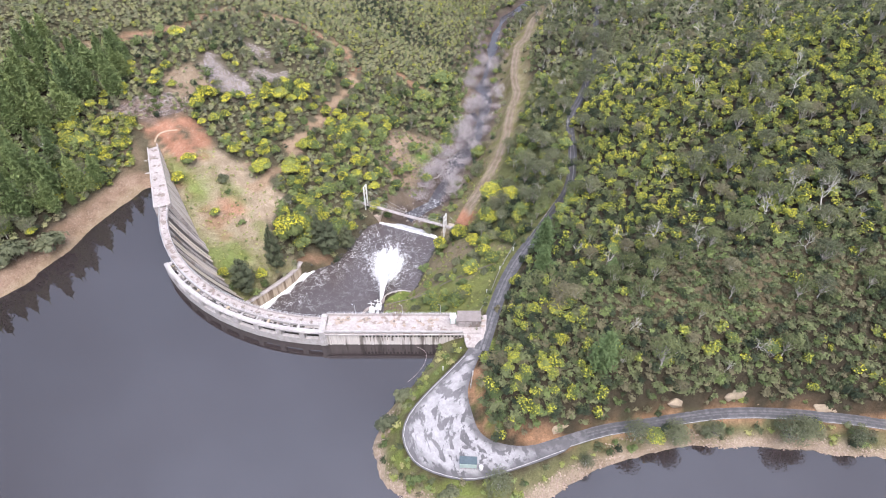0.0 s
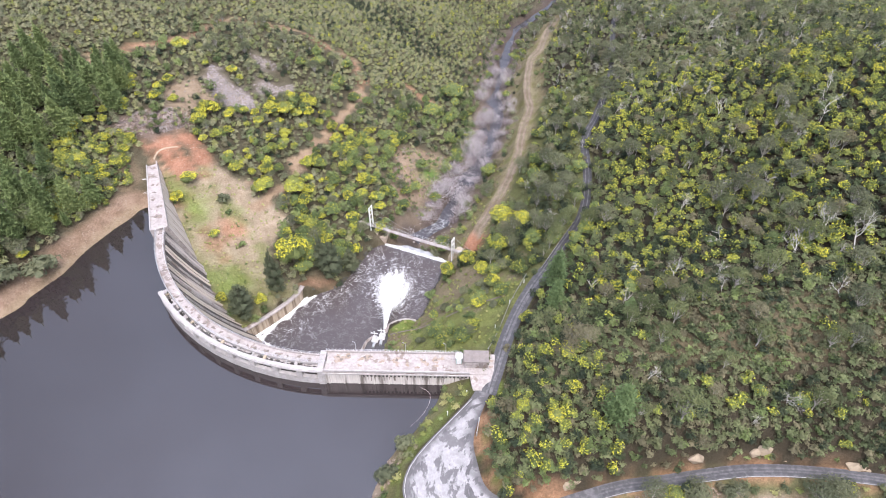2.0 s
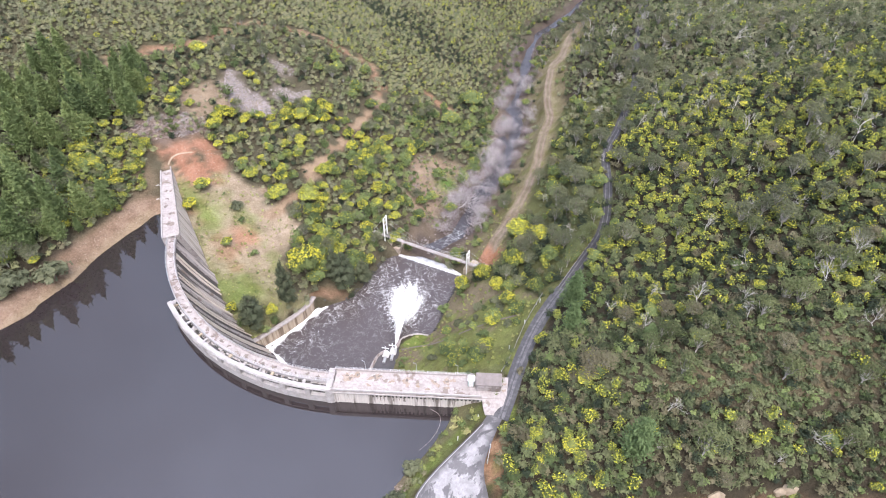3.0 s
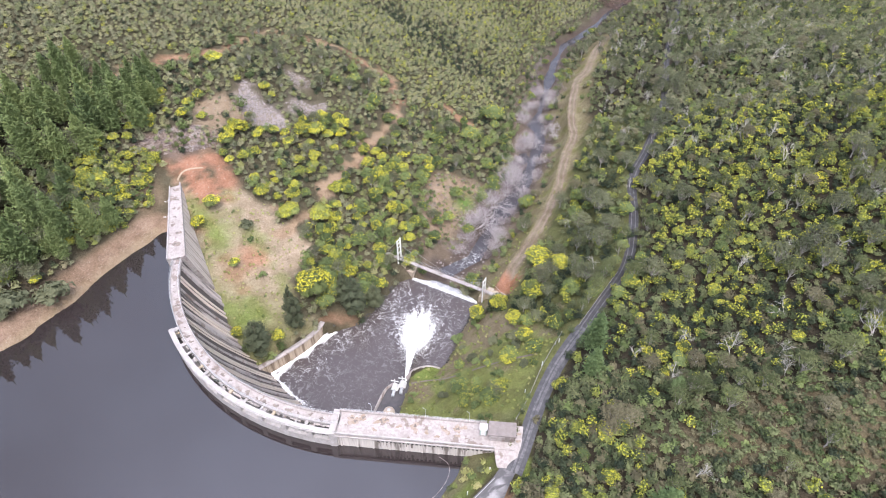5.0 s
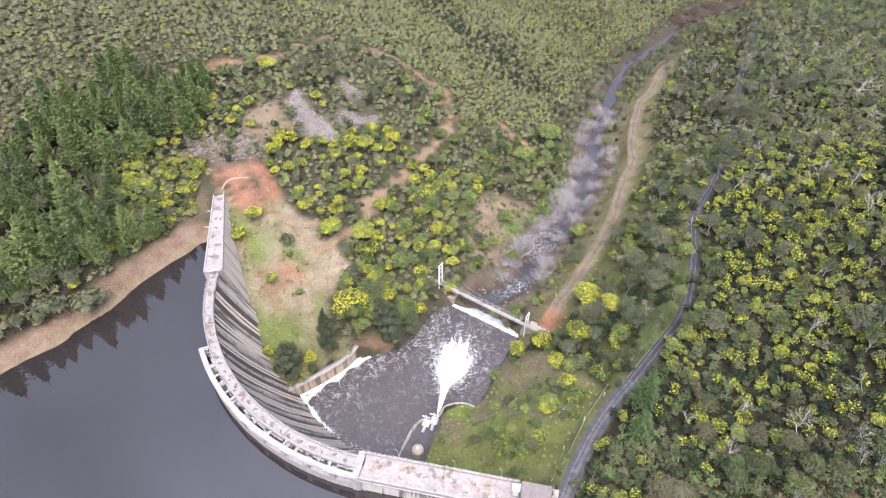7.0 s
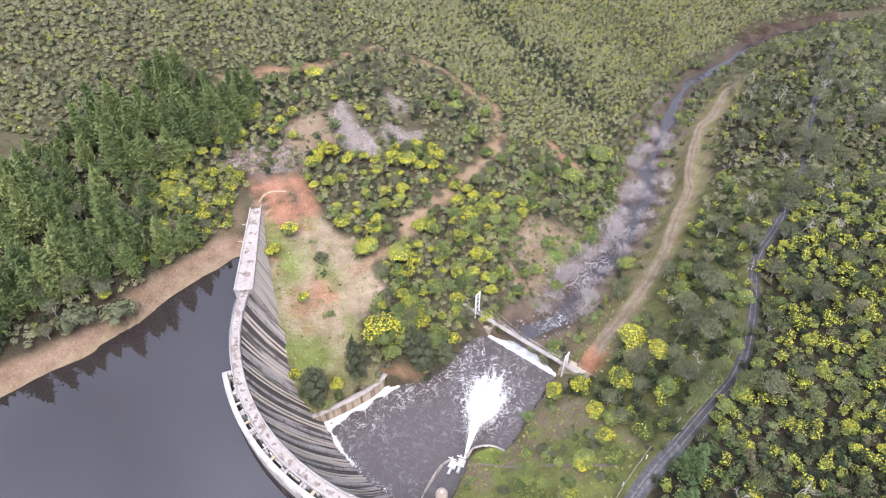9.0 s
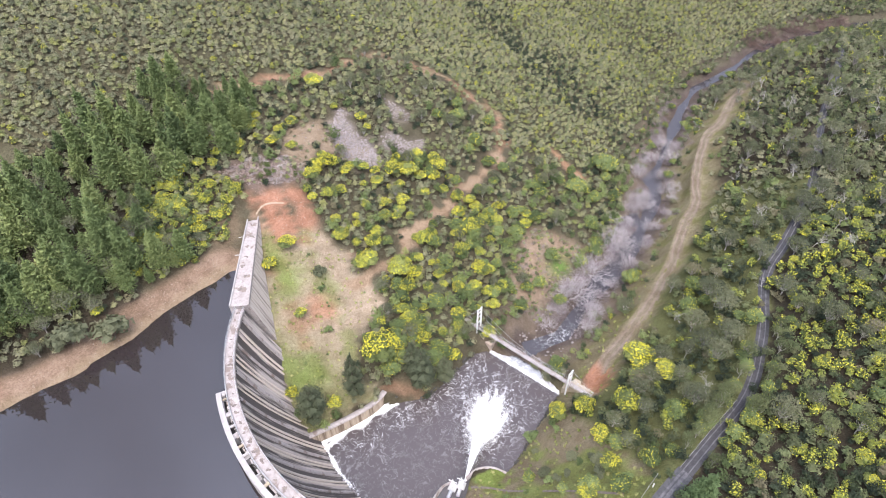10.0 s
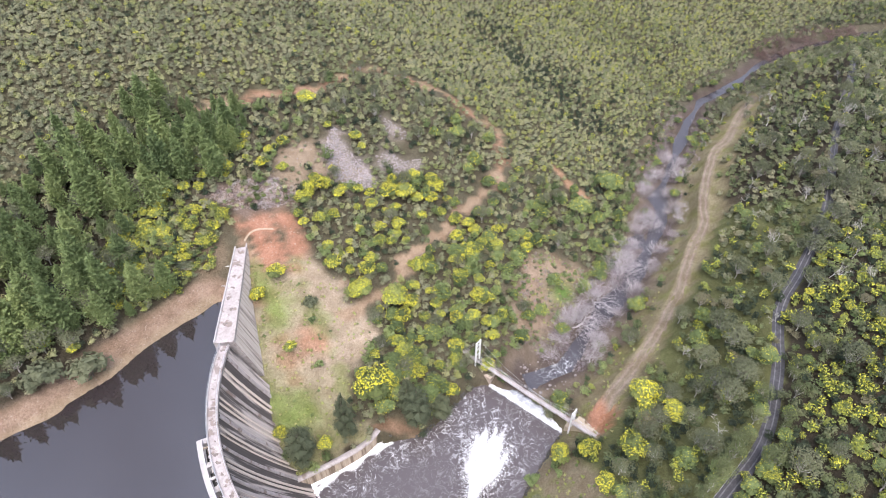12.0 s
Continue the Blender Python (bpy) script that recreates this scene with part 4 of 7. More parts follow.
for off, half in ((-0.85, 0.26), (-0.1, 0.16), (0.6, 0.24)):
    part_mesh("wheel_track", line_mesh("wheel_track", [(29, 62.45, 3.3)] + shore3[2:], off, half, WORN_ROAD, 0.04), shore_road, "dark damp wheel track")
for off, half in ((-0.45, 0.2), (0.35, 0.32)):
    part_mesh("wheel_track", line_mesh("wheel_track", ROAD_LINE[:7], off, half, DRY_ASPHALT, 0.045), deck_road, "paler dry wheel track")
for off in (-0.6, 0.5):
    part_mesh("wheel_track", line_mesh("wheel_track", ROAD_LINE[6:], off, 0.12, DRY_ASPHALT, 0.036), hill_road, "paler dry wheel track")


def lot_mesh():
    pts = [Vector((x, y, 0)) for x, y in LOT]
    dense = []
    for k in range(len(pts)):
        a, b, c, d = (pts[(k + j) % len(pts)] for j in (-1, 0, 1, 2))
        for j in range(4):
            t = j / 4
            dense.append(0.5 * (2 * b + (c - a) * t + (2 * a - 5 * b + 4 * c - d) * t * t + (3 * b - a - 3 * c + d) * t ** 3))
    ring = [Vector((q.x, q.y)) for q in dense]
    gx, gy = np.meshgrid(np.arange(-9, 26, 0.55), np.arange(52, 88, 0.55), indexing="ij")
    gx, gy = gx.ravel(), gy.ravel()
    k = signed(gx, gy, [tuple(q) for q in ring]) < -0.25
    pts = ring + [Vector(q) for q in zip(gx[k], gy[k])]
    n = len(ring)
    vs, _, fs, *_ = geometry.delaunay_2d_cdt(pts, [(a, (a + 1) % n) for a in range(n)], [], 1, 1e-4)
    x, y = np.array([v.x for v in vs]), np.array([v.y for v in vs])
    inner = smooth(-signed(x, y, LOT) + 0.5 * wobble(x, y, 0.8, 2), 0.3, 2.4)
    sweep_line = 0.5 + 0.5 * np.sin(1.7 * np.hypot(x - 9, y - 70) + 1.2 * wobble(x, y, 0.4, 3))
    wear = np.clip(inner * (0.75 + 0.45 * sweep_line) + 0.12, 0, 1.15) * (1 - 0.6 * smooth(x, 14, 23))
    bend, out = np.arctan2(y - 64, 16 - x), np.hypot(x - 16, y - 64)
    top = mesh_of("car_park", np.c_[x, y, np.full(len(x), 3.34)], np.array([f[:3] for f in fs]), WORN, uv=np.c_[0.75 * out, bend * 16 * 0.35], attr={"wear": wear})
    ob = new("car_park", top)
    skirt = np.array([(q.x, q.y, z) for q in dense for z in (3.34, 3.15)])
    f = np.array([(2 * a, 2 * a + 1, 2 * ((a + 1) % n) + 1, 2 * ((a + 1) % n)) for a in range(n)])
    part_mesh("edge", mesh_of("edge", skirt, f, WORN_ROAD), ob)
    return tagged(ob, "worn pale asphalt turning area with dark patches", "car park", kind="structure")


lot = lot_mesh()
part_mesh("edge_line", line_mesh("edge_line", [(x, y, 3.345) for x, y in LOT[0:11]], -0.3, 0.06, LINE, 0.0), lot, "white painted edge line")

# ---- the dam ----
CREST = 4.6
R_IN, R_OUT = 53.9, 56.0
TH0, TH1, TH_S = radians(194.0), radians(268.6), radians(218.0)
DAMP = simple("damp_concrete", (0.12, 0.10, 0.09), (0.20, 0.165, 0.145), 1.6)
dam = thing("dam", "pale weathered concrete arch dam with a stained sloping downstream face", "dam", kind="structure")


def polar(r, th, z=0.0):
    return (ARC_X + r * math.cos(th), ARC_Y + r * math.sin(th), z)


def batter(d):
    return 0.33 * d + 0.006 * d * d


def arch_face():
    th = np.linspace(TH0, TH1 + 0.03, 180)
    dep = np.r_[np.linspace(0, 3, 4), np.linspace(4, 34, 31)]
    t, d = np.meshgrid(th, dep, indexing="ij")
    r = R_IN - batter(d)
    v = np.stack([ARC_X + r * np.cos(t), ARC_Y + r * np.sin(t), CREST - 0.4 - d], -1)
    return mesh_of("downstream_face", v.reshape(-1, 3), grid_faces(len(th), len(dep)), FACE, uv=np.stack([t * 54, -d], -1).reshape(-1, 2), smooth_faces=True)


part_mesh("downstream_face", arch_face(), dam, "sloping concrete face with dark algae runs")


def sweep(bm, profile, angles):
    """Sweep a closed (radius, height) profile along the arch."""
    rings = [[bm.verts.new(polar(r, th, z)) for r, z in profile] for th in angles]
    n = len(profile)
    for a, b in zip(rings, rings[1:]):
        for k in range(n):
            bm.faces.new((a[k], a[(k + 1) % n], b[(k + 1) % n], b[k]))
    bm.faces.new(rings[0])
    bm.faces.new(rings[-1][::-1])
    return bm


def arange(a, b, n):
    return [a + (b - a) * k / n for k in range(n + 1)]


walkway = part("walkway", sweep(bmesh.new(), [(R_IN - 0.1, CREST), (R_OUT, CREST), (R_OUT, CREST - 0.45), (R_IN - 0.1, CREST - 0.45)], arange(TH0, TH1, 60)), CONCRETE, dam, "patchy concrete crest walkway")
part("kerb", sweep(bmesh.new(), [(R_IN - 0.18, CREST + 0.35), (R_IN + 0.12, CREST + 0.35), (R_IN + 0.12, CREST - 0.5), (R_IN - 0.18, CREST - 0.5)], arange(TH0, TH1, 60)), CONCRETE, dam)
part("kerb", sweep(bmesh.new(), [(R_OUT - 0.12, CREST + 0.25), (R_OUT + 0.1, CREST + 0.25), (R_OUT + 0.1, CREST - 0.5), (R_OUT - 0.12, CREST - 0.5)], arange(TH0, TH1, 60)), WHITE, dam)
part("upstream_face", sweep(bmesh.new(), [(R_OUT - 0.02, CREST - 0.45), (R_OUT - 0.02, -8), (R_OUT - 1.2, -8), (R_OUT - 1.2, CREST - 0.45)], arange(TH0, TH_S + 0.03, 30)), WALL, dam)
# gated spillway on the water side
part("spillway_sill", sweep(bmesh.new(), [(57.2, 2.05), (58.05, 2.05), (58.15, -5), (57.2, -5)], arange(TH_S, TH1, 50)), WHITE, dam, "pale concrete sill at the waterline")
# floor coloured dark for the shade under beam and walkway, besides its staining
part("spillway_crest", sweep(bmesh.new(), [(R_IN, 1.0), (57.2, 1.7), (57.2, -5), (R_IN, -5)], arange(TH_S, TH1, 50)), DARKROCK_SHADE, dam, "dark wet floor inside the bays, with their shade in its colour")
part("bay_back_wall", sweep(bmesh.new(), [(55.7, CREST - 0.46), (R_OUT, CREST - 0.46), (R_OUT, 1.0), (55.7, 1.0)], arange(TH_S, TH1, 50)), WHITE, dam, "pale concrete back wall of the bays")
# ledge added in the open gap to carry the loose rubble
rubble_ledge = part("trough_ledge", sweep(bmesh.new(), [(R_OUT + 0.002, 3.9), (56.45, 3.9), (56.45, 3.7), (R_OUT + 0.002, 3.7)], arange(TH_S, TH1, 50)), DARKROCK_SHADE, dam, "dark dirty ledge added between walkway and beam")
part("spillway_beam", sweep(bmesh.new(), [(57.15, CREST + 0.1), (58.05, CREST + 0.1), (58.05, CREST - 0.75), (57.15, CREST - 0.75)], arange(TH_S, TH1, 50)), WHITE, dam, "white concrete beam over the spillway bays")
part("beam_lip", sweep(bmesh.new(), [(57.95, CREST - 0.1), (58.25, CREST - 0.1), (58.25, CREST - 0.3), (57.95, CREST - 0.3)], arange(TH_S, TH1, 50)), WHITE, dam)
BAYS = 9
for k in range(BAYS + 1):
    th = TH_S + (TH1 - TH_S) * k / BAYS
    w = 0.62 / 57
    if k == BAYS:
        th -= w
    part("pier", sweep(bmesh.new(), [(R_IN + 0.2, CREST - 0.5), (58.12, CREST - 0.8), (58.12, -4), (R_IN + 0.2, -4)], arange(th - w, th + w, 2)), WHITE, dam, "white concrete spillway pier")
for k in range(BAYS + 4):
    th = TH_S + (TH1 - TH_S) * (k + 0.5) / (BAYS + 4)
    th += radians(0.8) * math.sin(k * 2.7)
    w = (0.10 + 0.22 * abs(math.sin(k * 1.9))) / 57
    part("strut", sweep(bmesh.new(), [(R_OUT, CREST - 0.05), (57.2, CREST - 0.05), (57.2, CREST - 0.4), (R_OUT, CREST - 0.4)], [th - w, th + w]), WHITE if k % 3 else OLDWALL, dam)
# flaked lumps of old concrete in the trough, and damp patches on the walkway
rng = np.random.default_rng(29)
for k in range(240):
    th = rng.uniform(TH_S + 0.01, TH1 - 0.01)
    a, b, h = rng.uniform(0.1, 0.45) / 57, rng.uniform(0.15, 0.4), rng.uniform(0.05, 0.3)
    r0 = rng.uniform(R_OUT + 0.1, 56.2)
    part("rubble", sweep(bmesh.new(), [(r0, 3.91 + h), (r0 + b, 3.91 + h * 0.7), (r0 + b, 3.85), (r0, 3.85)], [th - a, th + a * 0.6]), (WHITE, CONCRETE, DARKROCK_SHADE)[k % 3], rubble_ledge)


STAIN = simple("brown_stained_concrete", (0.22, 0.165, 0.125), (0.31, 0.255, 0.215), 1.4)
laid = itertools.count()


def damp_patch(x, y, z, size, on, mat=None):
    """An uneven stain, each laid a hair above the last."""
    bm = bmesh.new()
    long, turn = rng.uniform(0.5, 0.95), rng.uniform(-0.6, 0.6)
    wave = rng.uniform(0, 6.28, 3)
    ring = []
    for a in range(26):
        t = a * math.tau / 26
        rr = size * (0.8 + 0.22 * math.sin(2 * t + wave[0]) + 0.18 * math.sin(3 * t + wave[1]) + 0.12 * math.sin(7 * t + wave[2]))
        u, v = rr * math.cos(t), long * rr * math.sin(t)
        ring.append((x + u * math.cos(turn) - v * math.sin(turn), y + u * math.sin(turn) + v * math.cos(turn)))
    lift = 0.0008 * next(laid)
    bm.faces.new([bm.verts.new((*q, z + lift)) for q in ring])
    part("damp_patch", bm, mat or DAMP, on, "dark damp patch on the concrete")


for k in range(27):
    damp_patch(*polar(54.95 + rng.uniform(-0.3, 0.3), TH0 + (TH1 - TH0) * (k + 0.4 + 0.3 * rng.random()) / 28, CREST + 0.006)[:3], rng.uniform(0.3, 0.75), walkway)
# ribs on the downstream face
for k in range(27):
    th = TH0 + radians(3) + (TH1 - TH0 - radians(4)) * (k + 0.25 * math.sin(k * 2.1)) / 27
    w = (0.16 + 0.2 * (k % 3 == 0) + 0.08 * math.sin(k * 1.3)) / 50
    rows = []
    bm = bmesh.new()
    for j in range(18):
        d = 0.2 + j * 1.8
        r = R_IN - batter(d)
        rows.append([bm.verts.new(polar(r + e, th + s * w * (1.0 + 0.4 * j / 17), CREST - 0.4 - d)) for s, e in ((-1, 0.2), (-0.9, -0.32), (0.9, -0.32), (1, 0.2))])
    for a, b in zip(rows, rows[1:]):
        for q in range(3):
            bm.faces.new((a[q], a[q + 1], b[q + 1], b[q]))
    part("rib", bm, ABUTMENT_FACE if k % 3 else CONCRETE, dam, "pale raised concrete rib")

# the straight western abutment wall
W0, W1 = Vector((-93.5, 160.8, 0)), Vector((-81.2, 131.0, 0))
ax = (W1 - W0).normalized()
out = Vector((-ax.y, ax.x, 0))  # downstream
WIDE = 4.7


def wing_point(s, off, z):
    q = W0 + ax * s + out * off
    return (q.x, q.y, z)


LW = (W1 - W0).length - 1.2


def wide(s):
    """The crest of the abutment narrows towards the hillside."""
    return 3.1 + 1.6 * (s + 3) / (LW + 3)


bm = bmesh.new()
lo, hi = [], []
for s in arange(-3.0, LW, 12):
    hi.append([bm.verts.new(wing_point(s, o, z)) for o, z in ((0, -9), (0, CREST), (wide(s), CREST), (wide(s) + 0.62 * batter(20), CREST - 20))])
for a, b in zip(hi, hi[1:]):
    for q in range(3):
        bm.faces.new((a[q], a[q + 1], b[q + 1], b[q]))
bm.faces.new(hi[0])
bm.faces.new(hi[-1][::-1])
abutment = part("abutment_wall", bm, CONCRETE, dam, "pale concrete western abutment with a broad patchy top")
bm = bmesh.new()
vv, uu = [], []
for s in arange(-3.0, LW, 24):
    for d in arange(0.3, 20, 14):
        vv.append(wing_point(s, wide(s) + 0.62 * batter(20) * d / 20 + 0.04, CREST - d))
        uu.append((s, -d))
part_mesh("downstream_face", mesh_of("downstream_face", vv, grid_faces(25, 15), ABUTMENT_FACE, uv=uu), dam, "beige concrete face with fine dark runs")
for side, hgt, mat in ((0, 0.35, WHITE), (1, 0.55, CONCRETE)):
    bm = bmesh.new()
    rings = [[bm.verts.new(wing_point(s, side * (wide(s) - 0.25) + o, z)) for o, z in ((-0.05, CREST - 0.5), (-0.05, CREST + hgt), (0.28, CREST + hgt), (0.28, CREST - 0.5))] for s in (-3.0, LW)]
    for q in range(4):
        bm.faces.new((rings[0][q], rings[0][(q + 1) % 4], rings[1][(q + 1) % 4], rings[1][q]))
    bm.faces.new(rings[0])
    bm.faces.new(rings[1][::-1])
    part("parapet", bm, mat, dam, "low concrete parapet")

for k in range(7):
    damp_patch(*wing_point(1.5 + 4.0 * k + rng.uniform(-0.6, 0.6), rng.uniform(1.2, 2.6), CREST + 0.006), rng.uniform(0.4, 0.9), abutment)

# the straight eastern deck
DX0, DX1, DY0, DY1 = -27.2, 8.6, 87.4, 92.8
bm = bmesh.new()
box(bm, (DX0, DY0 + 0.27, -30), (DX1, DY1 - 0.25, CREST - 0.35))
part("deck_wall", bm, OLDWALL, dam)
fx = np.linspace(DX0, 6.0, 40)
fv = np.array([(a, DY0 + 0.25, z) for a in fx for z in (-6.0, 0.0, 2.0, CREST - 0.4)])
front = part_mesh("front_face", mesh_of("front_face", fv, grid_faces(40, 4), WALL, uv=fv[:, [0, 2]]), dam, "pale rendered wall with dark vertical stains")
bm = box(bmesh.new(), (DX0 - 0.1, DY0, CREST - 0.4), (DX1, DY1, CREST), 0.03)
deck = part("deck", bm, CONCRETE, dam, "broad pale concrete deck with brown patches")
part("parapet", box(bmesh.new(), (DX0 - 0.1, DY1 - 0.3, CREST), (3.0, DY1 + 0.02, CREST + 0.55), 0.03), CONCRETE, dam, "low concrete parapet")
part("parapet", box(bmesh.new(), (DX0 - 0.1, DY0 - 0.02, CREST), (4.6, DY0 + 0.28, CREST + 0.55), 0.03), WHITE, dam, "low white parapet")
part("parapet", box(bmesh.new(), (DX0 - 0.12, DY0 + 0.3, CREST), (DX0 + 0.2, DY1 - 0.32, CREST + 0.75), 0.03), CONCRETE, dam, "low concrete parapet")
part("cornice", box(bmesh.new(), (DX0 - 0.15, DY0 - 0.18, CREST - 0.75), (6.0, DY0 + 0.24, CREST - 0.42), 0.03), WHITE, dam)
for px, py, size in ((-24.6, 91.3, 0.7), (-23.8, 90.6, 0.9), (-22.3, 91.6, 0.75), (-18.6, 91.2, 1.0), (-17.6, 91.5, 0.8), (-14.6, 90.4, 0.55), (-11.6, 90.7, 0.75), (-11.2, 89.8, 0.5),
                     (-9.0, 89.6, 0.45), (-5.6, 90.6, 0.7), (-4.9, 90.0, 0.6), (-2.9, 90.9, 0.85), (-1.6, 91.3, 0.6), (-2.6, 89.4, 0.4), (-19.5, 89.2, 0.5), (-6.8, 88.9, 0.4)):
    damp_patch(px, py, CREST + 0.006, 1.35 * size, deck, STAIN)
    if size > 0.65:
        damp_patch(px + 0.2, py + 0.1, CREST + 0.006, 0.6 * size, deck)
for k in range(9):
    x = DX0 + 0.8 + k * 3.3
    part("pilaster", box(bmesh.new(), (x, DY0 + 0.14, -6), (x + 0.3, DY0 + 0.249, CREST - 0.78), 0.02), WALL, dam)
# recessed slots drawn as dark boxes on the face; their shade is the colour
for k in range(28):
    x = DX0 + 8.5 + k * 0.86
    part("drain_slot", box(bmesh.new(), (x, DY0 + 0.14, CREST - 1.75), (x + 0.46, DY0 + 0.247, CREST - 1.0)), DARKROCK_SHADE, front, "dark slot under the cornice, its depth put into the colour")
for k in range(17):
    x = DX0 + 8.6 + k * 1.4 + 0.4 * math.sin(k * 2.3)
    part("drip_stain", box(bmesh.new(), (x, DY0 + 0.18, CREST - 2.1 - 1.3 * abs(math.sin(k * 1.7))), (x + 0.14 + 0.3 * (k % 5 == 0), DY0 + 0.246, CREST - 1.76)), DAMP, front, "dark dribble below a slot")
# plain dark band just below the cornice, sharing the patch material
part("cornice_band", box(bmesh.new(), (DX0 + 8.2, DY0 + 0.1, CREST - 1.0), (5.6, DY0 + 0.244, CREST - 0.78)), DAMP, front, "dark band under the cornice")
part("end_pier", box(bmesh.new(), (DX0 - 1.3, DY0 - 0.1, -6), (DX0 - 0.05, DY0 + 5.6, CREST + 0.25), 0.08), WHITE, dam, "white concrete end pier of the spillway")

# ---- works below and beside the dam ----
def wall_along(name, line, z_top, z_foot, thick, mat, label, category, cap=None, kind=""):
    """A retaining wall that follows a plan line, with its own run-off map."""
    p, n, s = ribbon([(q[0], q[1], 0) for q in line], 1, 0, 0.8)
    zt = np.interp(s, [0, s[-1]], z_top if isinstance(z_top, tuple) else (z_top, z_top))
    rows = []
    for o, z in ((-thick / 2, None), (-thick / 2, zt), (thick / 2, zt), (thick / 2, None)):
        zz = np.full(len(p), z_foot) if z is None else z
        rows.append(np.c_[p[:, :2] + n * o, zz])
    v = np.stack(rows, 1).reshape(-1, 3)
    uv = np.stack([np.repeat(s[:, None], 4, 1), np.stack([np.full(len(s), z_foot), zt, zt, np.full(len(s), z_foot)], 1)], -1).reshape(-1, 2)
    f = grid_faces(len(p), 4)
    ends = np.array([(0, 1, 2, 3), (len(v) - 1, len(v) - 2, len(v) - 3, len(v) - 4)])
    ob = tagged(new(name), label, category, kind=kind)
    part_mesh("wall", mesh_of("wall", v, np.concatenate([f, ends]), mat, uv=uv), ob)
    if cap:
        v = np.stack([np.c_[p[:, :2] + n * o, zt + h] for o, h in ((-thick * 0.8, 0.0), (-thick * 0.8, 0.18), (thick * 0.8, 0.18), (thick * 0.8, 0.0))], 1).reshape(-1, 3)
        f = np.concatenate([grid_faces(len(p), 4), np.array([(0, 1, 2, 3), (len(v) - 1, len(v) - 2, len(v) - 3, len(v) - 4)])])
        part_mesh("coping", mesh_of("coping", v, f, cap), ob)
    return ob


wing = wall_along("retaining_wall", WING, -19.85, -26, 0.9, WING_FACE, "brown-stained concrete wing wall beside the pool", "wall", CONCRETE)
wall_along("retaining_wall", CURVE, -19.5, -26, 0.4, CONCRETE, "curved grey concrete wall around the grass terrace", "wall")
wall_along("kerb_wall", [(-26.0, 98), (-25.3, 105.5), (-24.7, 109.5), (-23.6, 114.1), (-22.6, 115.9), (-21.2, 117.2)], -20.2, -26, 0.22, CONCRETE, "pale curved wall along the valve apron", "wall")
bm = bmesh.new()
bm.faces.new([bm.verts.new((*q, -21.2)) for q in APRON])
r = bmesh.ops.extrude_face_region(bm, geom=bm.faces[:])
for v in r["geom"]:
    if isinstance(v, bmesh.types.BMVert):
        v.co.z -= 4
# apron slab in one dark grey concrete
tagged(part("apron", bm, simple("dark_apron_concrete", (0.085, 0.078, 0.082), (0.05, 0.047, 0.05), 0.6, 0.6)), "dark concrete apron behind the outlet valves", "apron", kind="structure")


def round_tank(x, y, z):
    t = thing("water_tank", "round cream concrete tank with a domed lid", "tank", at=(x, y, z))
    bm = bmesh.new()
    rows = []
    for r, h in ((1.35, -2.0), (1.42, 0.0), (1.46, 1.5), (1.40, 1.9), (1.05, 2.3), (0.55, 2.52), (0.0, 2.6)):
        rows.append([bm.verts.new((r * math.cos(a * math.pi / 12), r * math.sin(a * math.pi / 12), h)) for a in range(24)] if r else [bm.verts.new((0, 0, h))])
    for a, b in zip(rows, rows[1:]):
        for k in range(24):
            bm.faces.new((a[k], a[(k + 1) % 24], b[(k + 1) % 24], b[k]) if len(b) > 1 else (a[k], a[(k + 1) % 24], b[0]))
    part("shell", bm, RUST, t)
    part("hatch", box(bmesh.new(), (-0.35, -0.35, 2.45), (0.35, 0.35, 2.72), 0.05), STEEL, t, "small steel hatch")
    return t


round_tank(-21.0, 108.0, -21.2)


def outlet_valve(x, y, z, turn):
    t = thing("outlet_valve", "white-painted outlet valve with a cross-shaped spindle top", "valve", "outlet valves", at=(x, y, z), turn=turn)
    bm = bmesh.new()
    lo = [bm.verts.new((a * 0.95, b * 0.95, 0.5)) for a, b in ((-1, -1), (1, -1), (1, 1), (-1, 1))]
    hi = [bm.verts.new((a * 0.4, b * 0.4, 2.0)) for a, b in ((-1, -1), (1, -1), (1, 1), (-1, 1))]
    for k in range(4):
        bm.faces.new((lo[k], lo[(k + 1) % 4], hi[(k + 1) % 4], hi[k]))
    bm.faces.new(hi)
    bm.faces.new(lo[::-1])
    part("body", bm, PAINT, t)
    for a, b in ((-1, -1), (1, -1), (1, 1), (-1, 1)):
        part("leg", rod(bmesh.new(), (a * 0.6, b * 0.6, -0.6), (a * 0.6, b * 0.6, 0.6), 0.09), PAINT, t)
    spindle = part("spindle", rod(bmesh.new(), (0, 0, 1.8), (0, 0, 4.2), 0.16, 0.14, 8), PAINT, t)
    part("crosspiece", rod(bmesh.new(), (-1.0, 0, 3.4), (1.0, 0, 3.4), 0.14, 0.14, 6), PAINT, spindle)
    part("pipe", rod(bmesh.new(), (0, -2.6, 0.3), (0, 0.9, 0.5), 0.42, 0.42, 14), STEEL, t, "grey steel outlet pipe")
    return t


outlet_valve(-20.7, 116.0, -21.2, -8)
outlet_valve(-18.9, 117.0, -21.2, -4)


